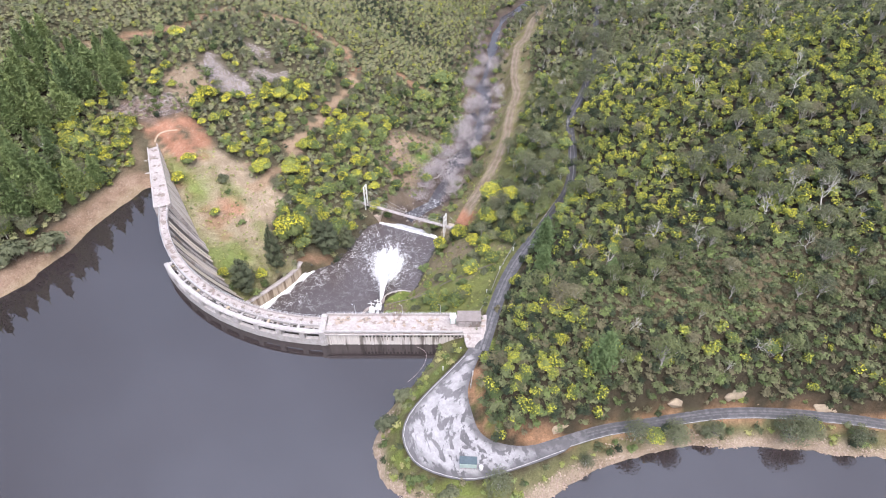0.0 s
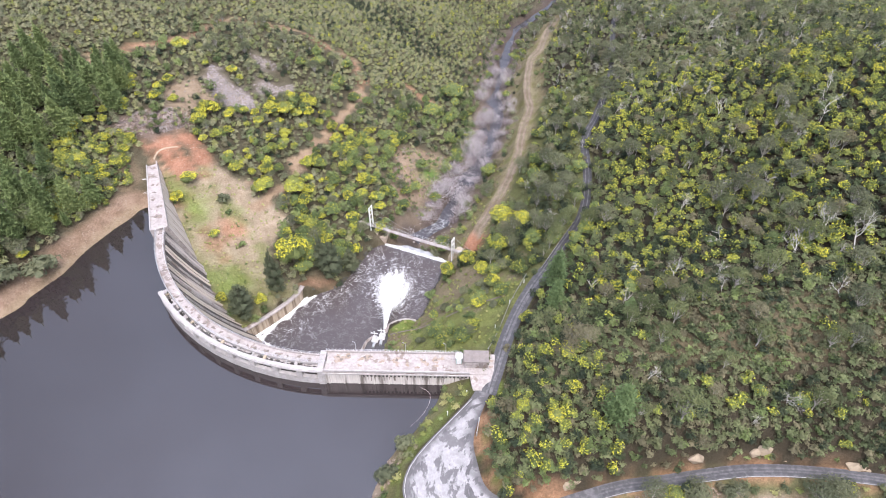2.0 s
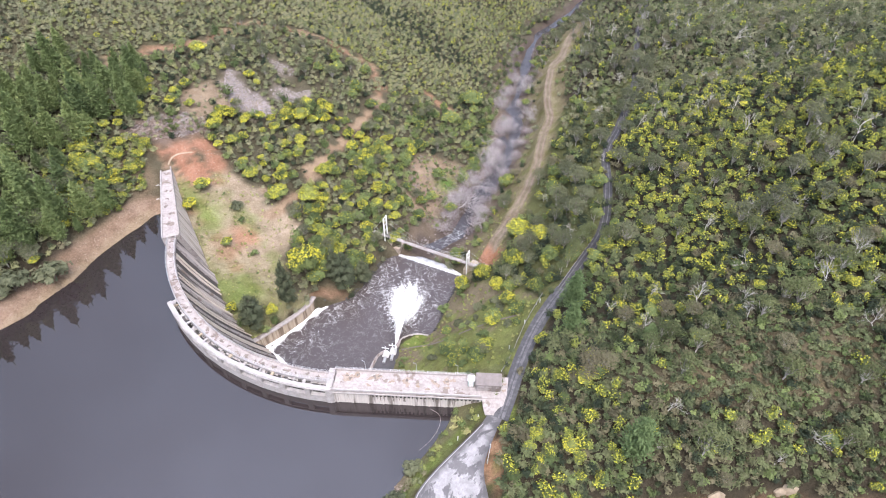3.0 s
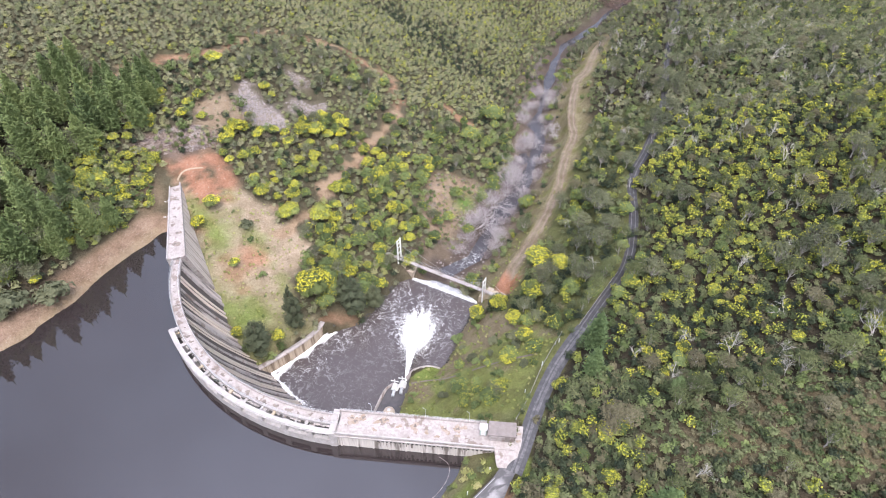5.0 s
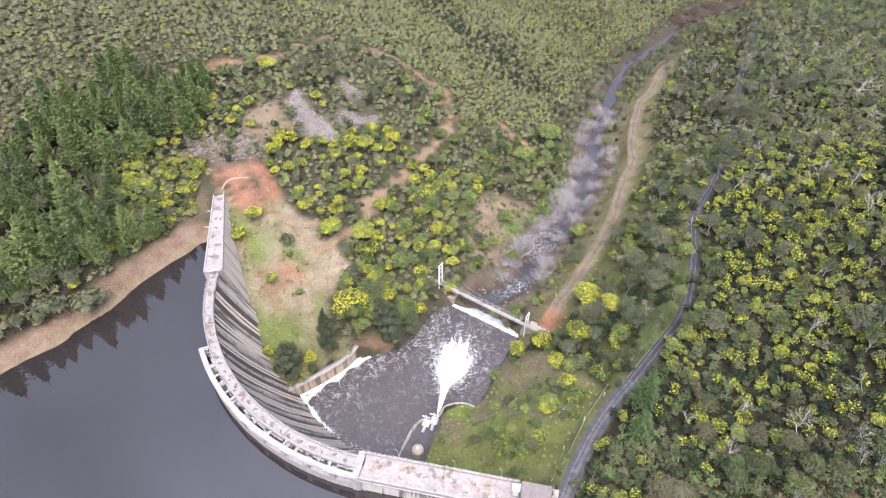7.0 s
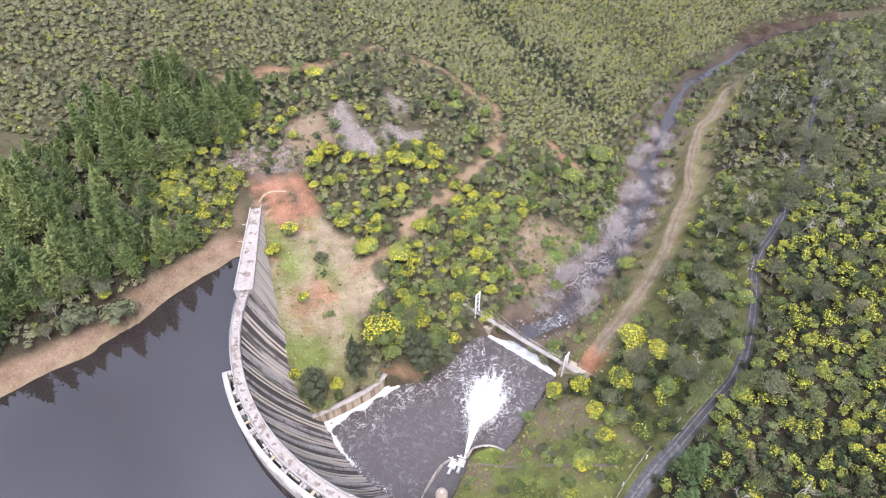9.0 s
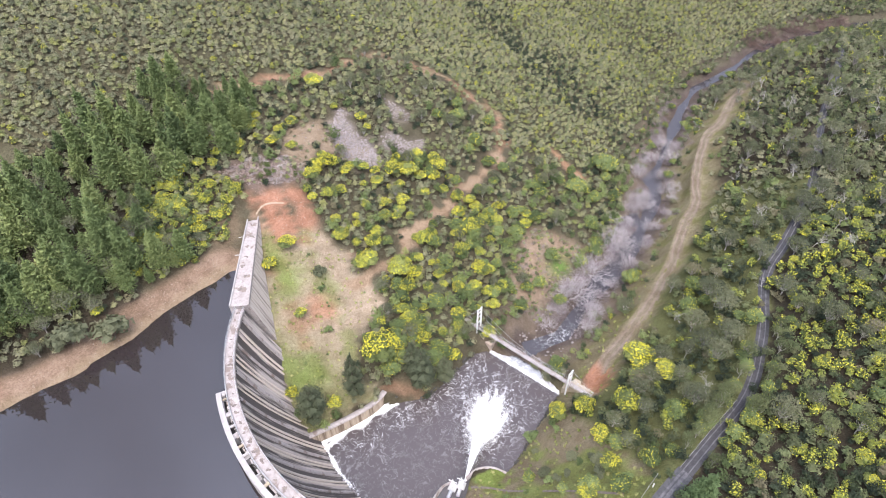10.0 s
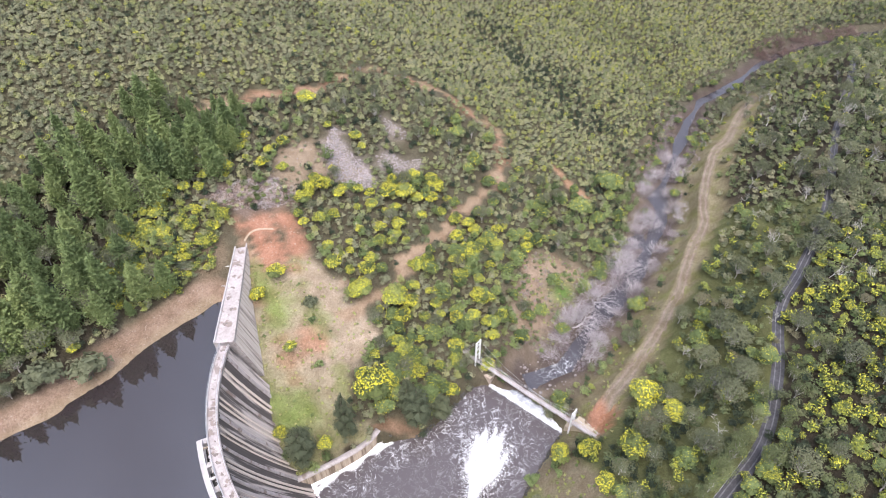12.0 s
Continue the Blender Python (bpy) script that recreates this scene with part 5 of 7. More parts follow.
def water_jet():
    t = thing("water_jet", "white jet of spraying water from the outlet valve", "water", at=(-18.3, 118.2, -20.6))
    rng = np.random.default_rng(3)
    axis = lambda u: np.stack([0.6 * u + 0.3 * u * u, 21.5 * u, 7.5 * u - 10.4 * u * u], -1)
    u = np.linspace(0, 0.86, 22)
    wid, hgt = 0.2 + 2.5 * u ** 1.15, 0.2 + 0.8 * u
    a = np.linspace(0, 2 * np.pi, 20, endpoint=False)
    c = axis(u)
    v = c[:, None] + np.stack([wid[:, None] * np.cos(a), 0 * a + 0 * wid[:, None], hgt[:, None] * np.sin(a)], -1)
    v += rng.normal(scale=0.05, size=v.shape) * (0.3 + 8 * u[:, None, None])
    f = grid_faces(len(u), 20)
    wrap = np.stack([np.arange(21) * 20 + 19, np.arange(21) * 20 + 39, np.arange(21) * 20 + 20, np.arange(21) * 20], -1)
    part_mesh("core", mesh_of("core", v.reshape(-1, 3), np.concatenate([f, wrap]), SPRAY, smooth_faces=True), t)
    n = 20000
    q = rng.random(n) ** 0.55
    c = axis(q) + np.stack([rng.normal(size=n) * (0.1 + 2.4 * q ** 1.1), rng.normal(size=n) * (0.2 + 2.6 * q * q), np.abs(rng.normal(size=n)) * (0.1 + 0.9 * q)], -1)
    d = rng.normal(size=(n, 3, 3))
    s = (0.03 + 0.075 * q * rng.uniform(0.3, 1.3, n))[:, None, None]
    w = c[:, None] + d * s
    part_mesh("spray", mesh_of("spray", w.reshape(-1, 3), np.arange(n * 3).reshape(-1, 3), SPRAY), t, "fine white spray")
    return t


water_jet()

# ---- weir and footbridge at the end of the pool ----
WA, WB = Vector((-21.6, 159.3, 0)), Vector((-0.4, 151.0, 0))
wdir = (WB - WA).normalized()
wout = Vector((-wdir.y, wdir.x, 0))


def weir_point(s, o, z):
    q = WA + wdir * s + wout * o
    return (q.x, q.y, z)


WL = (WB - WA).length
weir = thing("weir", "low concrete weir with white water sliding over it", "weir", kind="structure")
bm = bmesh.new()
prof = ((-2.0, -27), (-2.0, -23.95), (-0.9, -23.9), (3.0, -25.6), (3.2, -29))
ends = [[bm.verts.new(weir_point(s, o, z)) for o, z in prof] for s in (0, WL)]
for k in range(len(prof) - 1):
    bm.faces.new((ends[0][k], ends[0][k + 1], ends[1][k + 1], ends[1][k]))
bm.faces.new(ends[0])
bm.faces.new(ends[1][::-1])
part("sill", bm, OLDWALL, weir)
rng = np.random.default_rng(5)
ss, oo = np.linspace(0, WL, 60), np.linspace(-2.1, 3.4, 18)
v = []
for s in ss:
    for o in oo:
        z = float(np.interp(o, [-2.1, -1.3, -0.6, 3.0, 3.4], [-23.84, -23.62, -23.70, -25.4, -25.7])) + 0.03 * rng.normal()
        v.append(weir_point(s, o, z))
fo = (np.interp(oo, [-2.1, -1.7, -1.0, 1.8, 3.4], [0.2, 0.5, 0.72, 0.66, 0.4])[None, :] + 0.05 * np.sin(ss * 5.3 + 2 * np.sin(ss * 1.7))[:, None]).ravel()
part_mesh("sheet_of_water", mesh_of("sheet_of_water", v, grid_faces(60, 18), RIVER, attr={"foam": fo}, smooth_faces=True), weir, "foaming white water")
for s0, s1, z1 in ((-5.2, -2.6, -19.6), (-2.5, 0.1, -21.3), (WL - 0.1, WL + 1.6, -21.0), (WL + 1.7, WL + 6.4, -19.0)):
    bm = bmesh.new()
    lo = [bm.verts.new(weir_point(s, o, -28)) for s, o in ((s0, -0.8), (s1, -0.8), (s1, 2.6), (s0, 2.6))]
    hi = [bm.verts.new(weir_point(s, o, z1)) for s, o in ((s0, -0.8), (s1, -0.8), (s1, 2.6), (s0, 2.6))]
    for k in range(4):
        bm.faces.new((lo[k], lo[(k + 1) % 4], hi[(k + 1) % 4], hi[k]))
    bm.faces.new(hi)
    part("abutment", bm, RUST if s0 < 0 else OLDWALL, weir, "weathered concrete weir abutment")

bridge = thing("footbridge", "narrow grey cable footbridge across the stream", "bridge")
BA, BB = Vector((-31.5, 163.2, -17.4)), Vector((8.6, 146.6, -17.6))
bdir = (BB - BA).normalized()
bside = Vector((-bdir.y, bdir.x, 0)).normalized()
BL = (BB - BA).length


def span(s, o=0.0, up=0.0):
    q = BA + bdir * s + bside * o
    return Vector((q.x, q.y, q.z + up - 0.35 * math.sin(math.pi * min(max(s / BL, 0), 1))))


planks = 24
for k in range(planks):
    a, b = BL * k / planks + 0.03, BL * (k + 1) / planks - 0.03
    bm = bmesh.new()
    lo = [bm.verts.new(span(s, o, -0.12)) for s, o in ((a, -0.65), (b, -0.65), (b, 0.65), (a, 0.65))]
    hi = [bm.verts.new(span(s, o, 0.04)) for s, o in ((a, -0.65), (b, -0.65), (b, 0.65), (a, 0.65))]
    for q in range(4):
        bm.faces.new((lo[q], lo[(q + 1) % 4], hi[(q + 1) % 4], hi[q]))
    bm.faces.new(hi)
    bm.faces.new(lo[::-1])
    part("deck_panel", bm, CONCRETE, bridge)
S1, S2 = 5.8, 34.8
PH, PE = 7.6, 4.4
for side in (-0.68, 0.68):
    for up in (0.55, 1.05):
        part_mesh("handrail", mesh_of("handrail", *tube(np.array([span(BL * k / 12, side, up) for k in range(13)]), np.full(13, 0.03), 4), STEEL), bridge)
    for k in range(21):
        part("rail_post", rod(bmesh.new(), span(BL * k / 20, side, -0.1), span(BL * k / 20, side, 1.08), 0.035, 0.035, 4), STEEL, bridge)
    sag = lambda s: 1.2 + (PH - 1.2) * max(0, (S2 - 9 - s) / (S2 - 9 - S1)) ** 2 + (PE - 1.2) * max(0, (s - S2 + 9) / 9) ** 2
    wire = [span(0.5, side, -0.5)] + [span(a, side, sag(a)) for a in arange(S1, S2, 16)] + [span(BL, side, -0.5)]
    part_mesh("cable", mesh_of("cable", *tube(np.array(wire), np.full(len(wire), 0.022), 4), STEEL), bridge, "steel suspension cable")
    for k in range(1, 16):
        a = S1 + (S2 - S1) * k / 16
        part("hanger", rod(bmesh.new(), span(a, side, 0), span(a, side, sag(a)), 0.011, 0.011, 3), STEEL, bridge)
for s in (S1, S2):
    for side in (-0.85, 0.85):
        bm = bmesh.new()
        q = span(s, side)
        box(bm, (q.x - 0.2, q.y - 0.2, -22.5), (q.x + 0.2, q.y + 0.2, q.z + (PH if s == S1 else PE) + 0.2), 0.03)
        leg = part("pylon_leg", bm, PAINT, bridge, "white-painted pylon leg")
    for up in ((2.4, 4.6, 6.2, PH) if s == S1 else (2.4, PE)):
        part("pylon_crossbar", rod(bmesh.new(), span(s, -0.85, up), span(s, 0.85, up), 0.17, 0.17, 4), PAINT, leg)

# ---- buildings on the eastern end of the deck ----
hut = thing("valve_hut", "small flat-roofed pale concrete hut with a grey roof", "hut", at=(6.0, 90.4, CREST))
part("wall", box(bmesh.new(), (-2.5, -1.35, 0), (2.5, 1.35, 2.2), 0.03), CONCRETE, hut)
part("roof", box(bmesh.new(), (-2.75, -1.6, 2.2), (2.75, 1.6, 2.45), 0.04), ROOFGREY, hut, "flat grey roof slab")
part("door", box(bmesh.new(), (0.6, -1.42, 0.05), (1.5, -1.33, 2.0), 0.01), ROOFGREY, hut)
kiosk = thing("kiosk", "narrow white and pale green cabinet on the deck", "cabinet", at=(2.3, 90.6, CREST))
part("body", box(bmesh.new(), (-0.65, -0.65, 0.1), (0.65, 0.65, 2.1), 0.04), PALEGREEN, kiosk)
part("lid", box(bmesh.new(), (-0.75, -0.75, 2.1), (0.75, 0.75, 2.35), 0.06), PAINT, kiosk)
part("door", box(bmesh.new(), (-0.45, -0.70, 0.2), (0.45, -0.64, 1.95), 0.01), PAINT, kiosk)
part("plinth", box(bmesh.new(), (-0.7, -0.7, -0.02), (0.7, 0.7, 0.1)), CONCRETE, kiosk)


def lamp_pole(x, y, z, h):
    t = thing("light_pole", "thin grey steel light pole on the parapet", "pole", "light poles", at=(x, y, z))
    part("pole", rod(bmesh.new(), (0, 0, -0.3), (0, 0, h), 0.06, 0.04, 6), STEEL, t)
    part("arm", rod(bmesh.new(), (0, 0, h - 0.05), (-0.5, 0.2, h + 0.05), 0.035, 0.03, 5), STEEL, t)
    part("lamp_head", box(bmesh.new(), (-0.62, 0.12, h), (-0.42, 0.28, h + 0.07), 0.02), STEEL, t)


for px in (-20.5, -9.5, -0.6):
    lamp_pole(px, 92.65, CREST + 0.55, 3.0)

# railings of the arch walkway
rail = thing("walkway_railing", "thin galvanised railing along the arch walkway", "railing")
for rr in (R_IN, R_OUT):
    zt = CREST + (0.35 if rr == R_IN else 0.25)
    for up in (0.4, 0.8):
        part_mesh("handrail", mesh_of("handrail", *tube(np.array([polar(rr, a, zt + up) for a in arange(TH0, TH1, 60)]), np.full(61, 0.03), 4), STEEL), rail)
    for k in range(37):
        a = TH0 + (TH1 - TH0) * k / 36
        part("post", rod(bmesh.new(), polar(rr, a, zt - 0.02), polar(rr, a, zt + 0.84), 0.035, 0.035, 4), STEEL, rail)
rail2 = thing("deck_railing", "thin galvanised railing on the deck parapet", "railing")
for up in (0.3, 0.6):
    part("handrail", rod(bmesh.new(), (DX0, DY1 - 0.14, CREST + 0.55 + up), (3, DY1 - 0.14, CREST + 0.55 + up), 0.03, 0.03, 4), STEEL, rail2)
for k in range(16):
    x = DX0 + 0.1 + k * 2.0
    part("post", rod(bmesh.new(), (x, DY1 - 0.14, CREST + 0.5), (x, DY1 - 0.14, CREST + 1.2), 0.035, 0.035, 4), STEEL, rail2)
for s in (6.0, 13.0):
    t = thing("float_bracket", "small steel frame over the water at the crest", "bracket", "crest brackets", at=wing_point(s, 0, CREST))
    part("bar", rod(bmesh.new(), (0.2, 0, 0.3), (-1.2, -0.6, 0.1), 0.04, 0.04, 4), STEEL, t)
    part("bar", rod(bmesh.new(), (0.2, 0, -0.3), (-1.2, -0.6, 0.1), 0.04, 0.04, 4), STEEL, t)

# pale concrete forecourt between the deck and the road
bm = bmesh.new()
rows = [[bm.verts.new((x, y, z)) for x in (x0, (x0 + x1) / 2, x1)] for x0, x1, y, z in ((5.4, 8.6, 84.2, 3.42), (5.0, 9.0, 85.6, 3.8), (4.7, 9.5, 87.36, 4.4), (8.66, 9.9, 88.6, 4.52), (8.66, 10.3, 92.8, 4.56))]
for lower, upper in zip(rows, rows[1:]):
    for k in range(2):
        bm.faces.new((lower[k], lower[k + 1], upper[k + 1], upper[k]))
low = bmesh.ops.extrude_face_region(bm, geom=bm.faces[:])
for v in low["geom"]:
    if isinstance(v, bmesh.types.BMVert):
        v.co.z -= 0.9
court = tagged(part("forecourt", bm, CONCRETE), "stained pale concrete forecourt between deck and road", "pavement", kind="structure")
for px, py, size in ((9.3, 89.4, 0.4), (9.4, 91.0, 0.45)):
    damp_patch(px, py, 4.565, 1.2 * size, court, STAIN)

# path at the western end of the crest
pp = strip_mesh("path", [(-92.0, 163.8, 0), (-91.4, 166.0, 0), (-89.6, 168.0, 0), (-86.3, 169.6, 0)], 0.22, simple("trodden_earth", (0.33, 0.26, 0.19), (0.25, 0.19, 0.13), 0.8), 0)
co = np.empty(len(pp.vertices) * 3)
pp.vertices.foreach_get("co", co)
co = co.reshape(-1, 3)
co[:, 2] = ground(co[:, 0], co[:, 1]) + 0.14
pp.vertices.foreach_set("co", co.ravel())
tagged(new("path", pp), "pale narrow footpath over red soil", "path", kind="structure")

# ---- car park furniture ----
shelter = thing("picnic_shelter", "small shelter with a blue-grey roof and pale green side", "shelter", at=(4.8, 55.6, 3.34), turn=-3)
part("roof", box(bmesh.new(), (-1.7, -0.5, 2.25), (1.7, 1.1, 2.4), 0.03), ROOFBLUE, shelter, "blue-grey sheet roof")
part("panel", box(bmesh.new(), (-1.6, -0.55, 0.9), (1.6, -0.45, 2.2), 0.02), PALEGREEN, shelter, "pale green panel")
for a in (-1.5, 1.5):
    for b in (-0.4, 0.95):
        part("post", rod(bmesh.new(), (a, b, 0), (a, b, 2.3), 0.06, 0.06, 6), STEEL, shelter)
part("bench", box(bmesh.new(), (-1.6, 0.1, 0.4), (1.6, 0.55, 0.48), 0.02), BARK, shelter)
bin_ = thing("litter_bin", "white litter bin beside the shelter", "bin", at=(7.3, 55.3, 3.34))
part("drum", rod(bmesh.new(), (0, 0, 0), (0, 0, 1.0), 0.34, 0.38, 12), PAINT, bin_)
part("lid", rod(bmesh.new(), (0, 0, 1.0), (0, 0, 1.12), 0.42, 0.3, 12), PAINT, bin_)


def marker_post(x, y, z):
    t = thing("marker_post", "short white roadside marker post", "post", "marker posts", at=(x, y, z))
    part("post", box(bmesh.new(), (-0.09, -0.09, -0.3), (0.09, 0.09, 1.05), 0.02), PAINT, t)
    part("cap", box(bmesh.new(), (-0.12, -0.12, 1.05), (0.12, 0.12, 1.2), 0.03), PAINT, t)


for q in ((0.0, 78.6), (4.0, 83.6), (11.0, 103.4), (18.6, 116.4), (14.6, 109.6)):
    marker_post(*q, float(ground(np.array([q[0]]), np.array([q[1]]))[0]))
gate = thing("boom_gate", "grey steel boom gate beside the turning area", "gate", at=(5.9, 73.6, 3.3), turn=80)
part("post", box(bmesh.new(), (-0.12, -0.12, -0.1), (0.12, 0.12, 1.3), 0.02), STEEL, gate)
part("post", box(bmesh.new(), (3.3, -0.12, -0.1), (3.54, 0.12, 1.3), 0.02), STEEL, gate)
boom = part("boom", rod(bmesh.new(), (0, 0, 1.05), (3.45, 0, 1.05), 0.07, 0.07, 6), STEEL, gate)
part("sign", box(bmesh.new(), (1.0, -0.05, 0.5), (2.3, 0.0, 1.0), 0.01), STEEL, boom)


def guard_rail(line, label):
    t = thing("guard_rail", label, "guard rail")
    p, n, s = ribbon(line, 1, 0, 2.0)
    v = np.stack([np.c_[p[:, :2] + n * o, p[:, 2] + z] for o, z in ((0.03, 0.45), (0.08, 0.52), (0.0, 0.6), (0.08, 0.68), (0.03, 0.75), (-0.02, 0.75), (-0.02, 0.45))], 1)
    part_mesh("beam", mesh_of("beam", v.reshape(-1, 3), grid_faces(len(p), 7), RAIL), t)
    for k in range(0, len(p), 2):
        part("post", box(bmesh.new(), (p[k, 0] - 0.06, p[k, 1] - 0.06, p[k, 2] - 0.4), (p[k, 0] + 0.06, p[k, 1] + 0.06, p[k, 2] + 0.72)), STEEL, t)


guard_rail([(8.9, 95, 3.2), (11.2, 99.8, 3.1), (14.8, 109.5, 2.9), (19.3, 119, 2.8)], "thin steel guard rail on the downhill side of the road")

# lined drain across the terrace
for line in ([(-16.5, 116.4), (-12, 116.9), (-8, 116.6), (-4, 116.4)], [(-1, 116), (3, 115.6), (7, 115.4), (14, 115.1)]):
    me = strip_mesh("drain", [(a, b, 0) for a, b in line], 0.3, DAMP, 0)
    co = np.empty(len(me.vertices) * 3)
    me.vertices.foreach_get("co", co)
    co = co.reshape(-1, 3)
    co[:, 2] = ground(co[:, 0], co[:, 1]) + 0.25
    me.vertices.foreach_set("co", co.ravel())
    tagged(new("drain", me), "narrow grey concrete drain across the grass", "drain", kind="structure")


# ---- rocks ----
def rock_mesh(seed, mat):
    rng = np.random.default_rng(seed)
    bm = bmesh.new()
    bmesh.ops.create_icosphere(bm, subdivisions=1, radius=1)
    for v in bm.verts:
        v.co *= rng.uniform(0.7, 1.25)
        v.co.z *= 0.65
    me = bpy.data.meshes.new("rock")
    bm.to_mesh(me)
    bm.free()
    me.materials.append(mat)
    return me


def rock_field(name, label, mat, x, y, size, seed):
    """Loose stones, too many to pick apart, in one mesh."""
    rng = np.random.default_rng(seed)
    base = []
    for k in range(5):
        me = rock_mesh(seed * 10 + k, mat)
        co = np.empty(len(me.vertices) * 3)
        me.vertices.foreach_get("co", co)
        fa = np.array([p.vertices[:] for p in me.polygons])
        base.append((co.reshape(-1, 3), fa))
    z = ground(x, y)
    out = []
    for a, b, c in zip(x, y, z):
        v, f = base[int(rng.integers(5))]
        t = rng.uniform(0, 6.28)
        s = size * rng.uniform(0.4, 1.4) * np.array([1, rng.uniform(0.6, 1.1), rng.uniform(0.5, 1.0)])
        w = v * s
        w = np.c_[w[:, 0] * np.cos(t) - w[:, 1] * np.sin(t), w[:, 0] * np.sin(t) + w[:, 1] * np.cos(t), w[:, 2]] + [a, b, c]
        out.append((w, f))
    tagged(new(name, mesh_of(name, *merge(out), mat)), label, "rocks", kind="stuff")


def line_scatter(rng, line, n, lo, hi):
    p, nn, s = ribbon([(q[0], q[1], 0) for q in line], 1, 0, 0.5)
    k = rng.integers(len(p), size=n)
    o = rng.uniform(lo, hi, n)
    q = p[k, :2] + nn[k] * o[:, None] + rng.normal(scale=0.2, size=(n, 2))
    return q[:, 0], q[:, 1]


rng = np.random.default_rng(17)
rock_field("shore_rocks", "pale broken rocks along the headland waterline", ROCK, *line_scatter(rng, EAST_SHORE[3:], 2600, -2.6, 1.2), 0.22, 2)
rock_field("shore_rocks", "small brown stones on the western shore bank", ROCK, *line_scatter(rng, WEST_SHORE[:6], 600, -0.8, 5), 0.13, 12)
rock_field("bank_rocks", "dark wet rocks along the pool edge", DARKROCK_SHADE, *line_scatter(rng, [(-44, 133), (-34.6, 138.5), (-32, 143), (-26, 156.3)], 170, -0.6, 1.0), 0.5, 3)
rock_field("bank_rocks", "dark wet rocks along the pool edge", DARKROCK_SHADE, *line_scatter(rng, [(-1.5, 149), (-3.4, 143), (-8.5, 126.5)], 90, -0.6, 0.8), 0.45, 4)
rock_field("rapids_rocks", "wet rocks in the rapids below the weir", GREYROCK, *line_scatter(rng, RIVER_LINE[:3], 120, -5, 5), 0.45, 5)


def in_poly(rng, poly, n):
    xs, ys = [p[0] for p in poly], [p[1] for p in poly]
    x, y = rng.uniform(min(xs), max(xs), n * 3), rng.uniform(min(ys), max(ys), n * 3)
    k = inside(x, y, poly)
    return x[k][:n], y[k][:n]


rock_field("scree", "grey slate scree on the quarried slope", GREYROCK, *in_poly(rng, SCREE, 900), 0.36, 6)
rock_field("scree", "grey slate scree on the quarried slope", GREYROCK, *in_poly(rng, SCREE_HIGH, 280), 0.34, 7)
rock_field("scree", "grey slate scree on the quarried slope", GREYROCK, *in_poly(rng, SCREE_TOP, 120), 0.3, 9)
rock_field("stony_ground", "brown rubble and dead wood above the abutment", simple("brown_rubble", (0.27, 0.21, 0.18), (0.18, 0.14, 0.12), 0.6), *in_poly(rng, STONY, 900), 0.3, 8)
rock_field("stony_ground", "small stones on the red soil", ROCK, *in_poly(rng, REDSOIL, 160), 0.13, 14)
rock_field("stony_ground", "small stones on the dry grass slope", ROCK, *in_poly(rng, GRASSY, 260), 0.12, 15)
rock_field("stony_ground", "brown rubble on the bare slope", GREYROCK, *in_poly(rng, BARE, 160), 0.16, 13)
for q, sc in (((47.8, 68.9), 1.5), ((59.6, 70.4), 1.1), ((61.4, 70.6), 1.3), ((78.9, 68.6), 1.6), ((80.8, 68.4), 1.3), ((22.6, 63.4), 1.0), ((65.4, 69.9), 1.0), ((24.0, 63.9), 0.8)):
    ob = new("boulder", rock_mesh(int(q[0] * 10), SANDSTONE))
    ob.matrix_world = Matrix.Translation((*q, float(ground(np.array([q[0]]), np.array([q[1]]))[0]) - 0.35)) @ Matrix.Diagonal((sc * 1.5, sc * 0.9, sc * 1.5, 1))
    tagged(ob, "pale sandstone outcrop in the road cutting", "rock", "cutting outcrops")

# floating boom between the deck and the headland
boom_line = [(-6.2, 87.0), (-4.4, 85.9), (-3.8, 84.4), (-4.4, 81.8), (-6.0, 79.2), (-7.8, 77.3)]
p, n, s = ribbon([(*q, 0.02) for q in boom_line], 1, 0, 0.6)
float_boom = thing("float_boom", "thin pale floating boom curving across the water", "boom")
part_mesh("rope", mesh_of("rope", *tube(p, np.full(len(p), 0.03), 5), CONCRETE), float_boom)
for k in range(1, len(p) - 1, 2):
    part("float", rod(bmesh.new(), tuple(p[k] - [0.12, 0, 0]), tuple(p[k] + [0.12, 0, 0]), 0.055, 0.055, 8), CONCRETE, float_boom)

# ---- plants ----
RNG = np.random.default_rng(7)


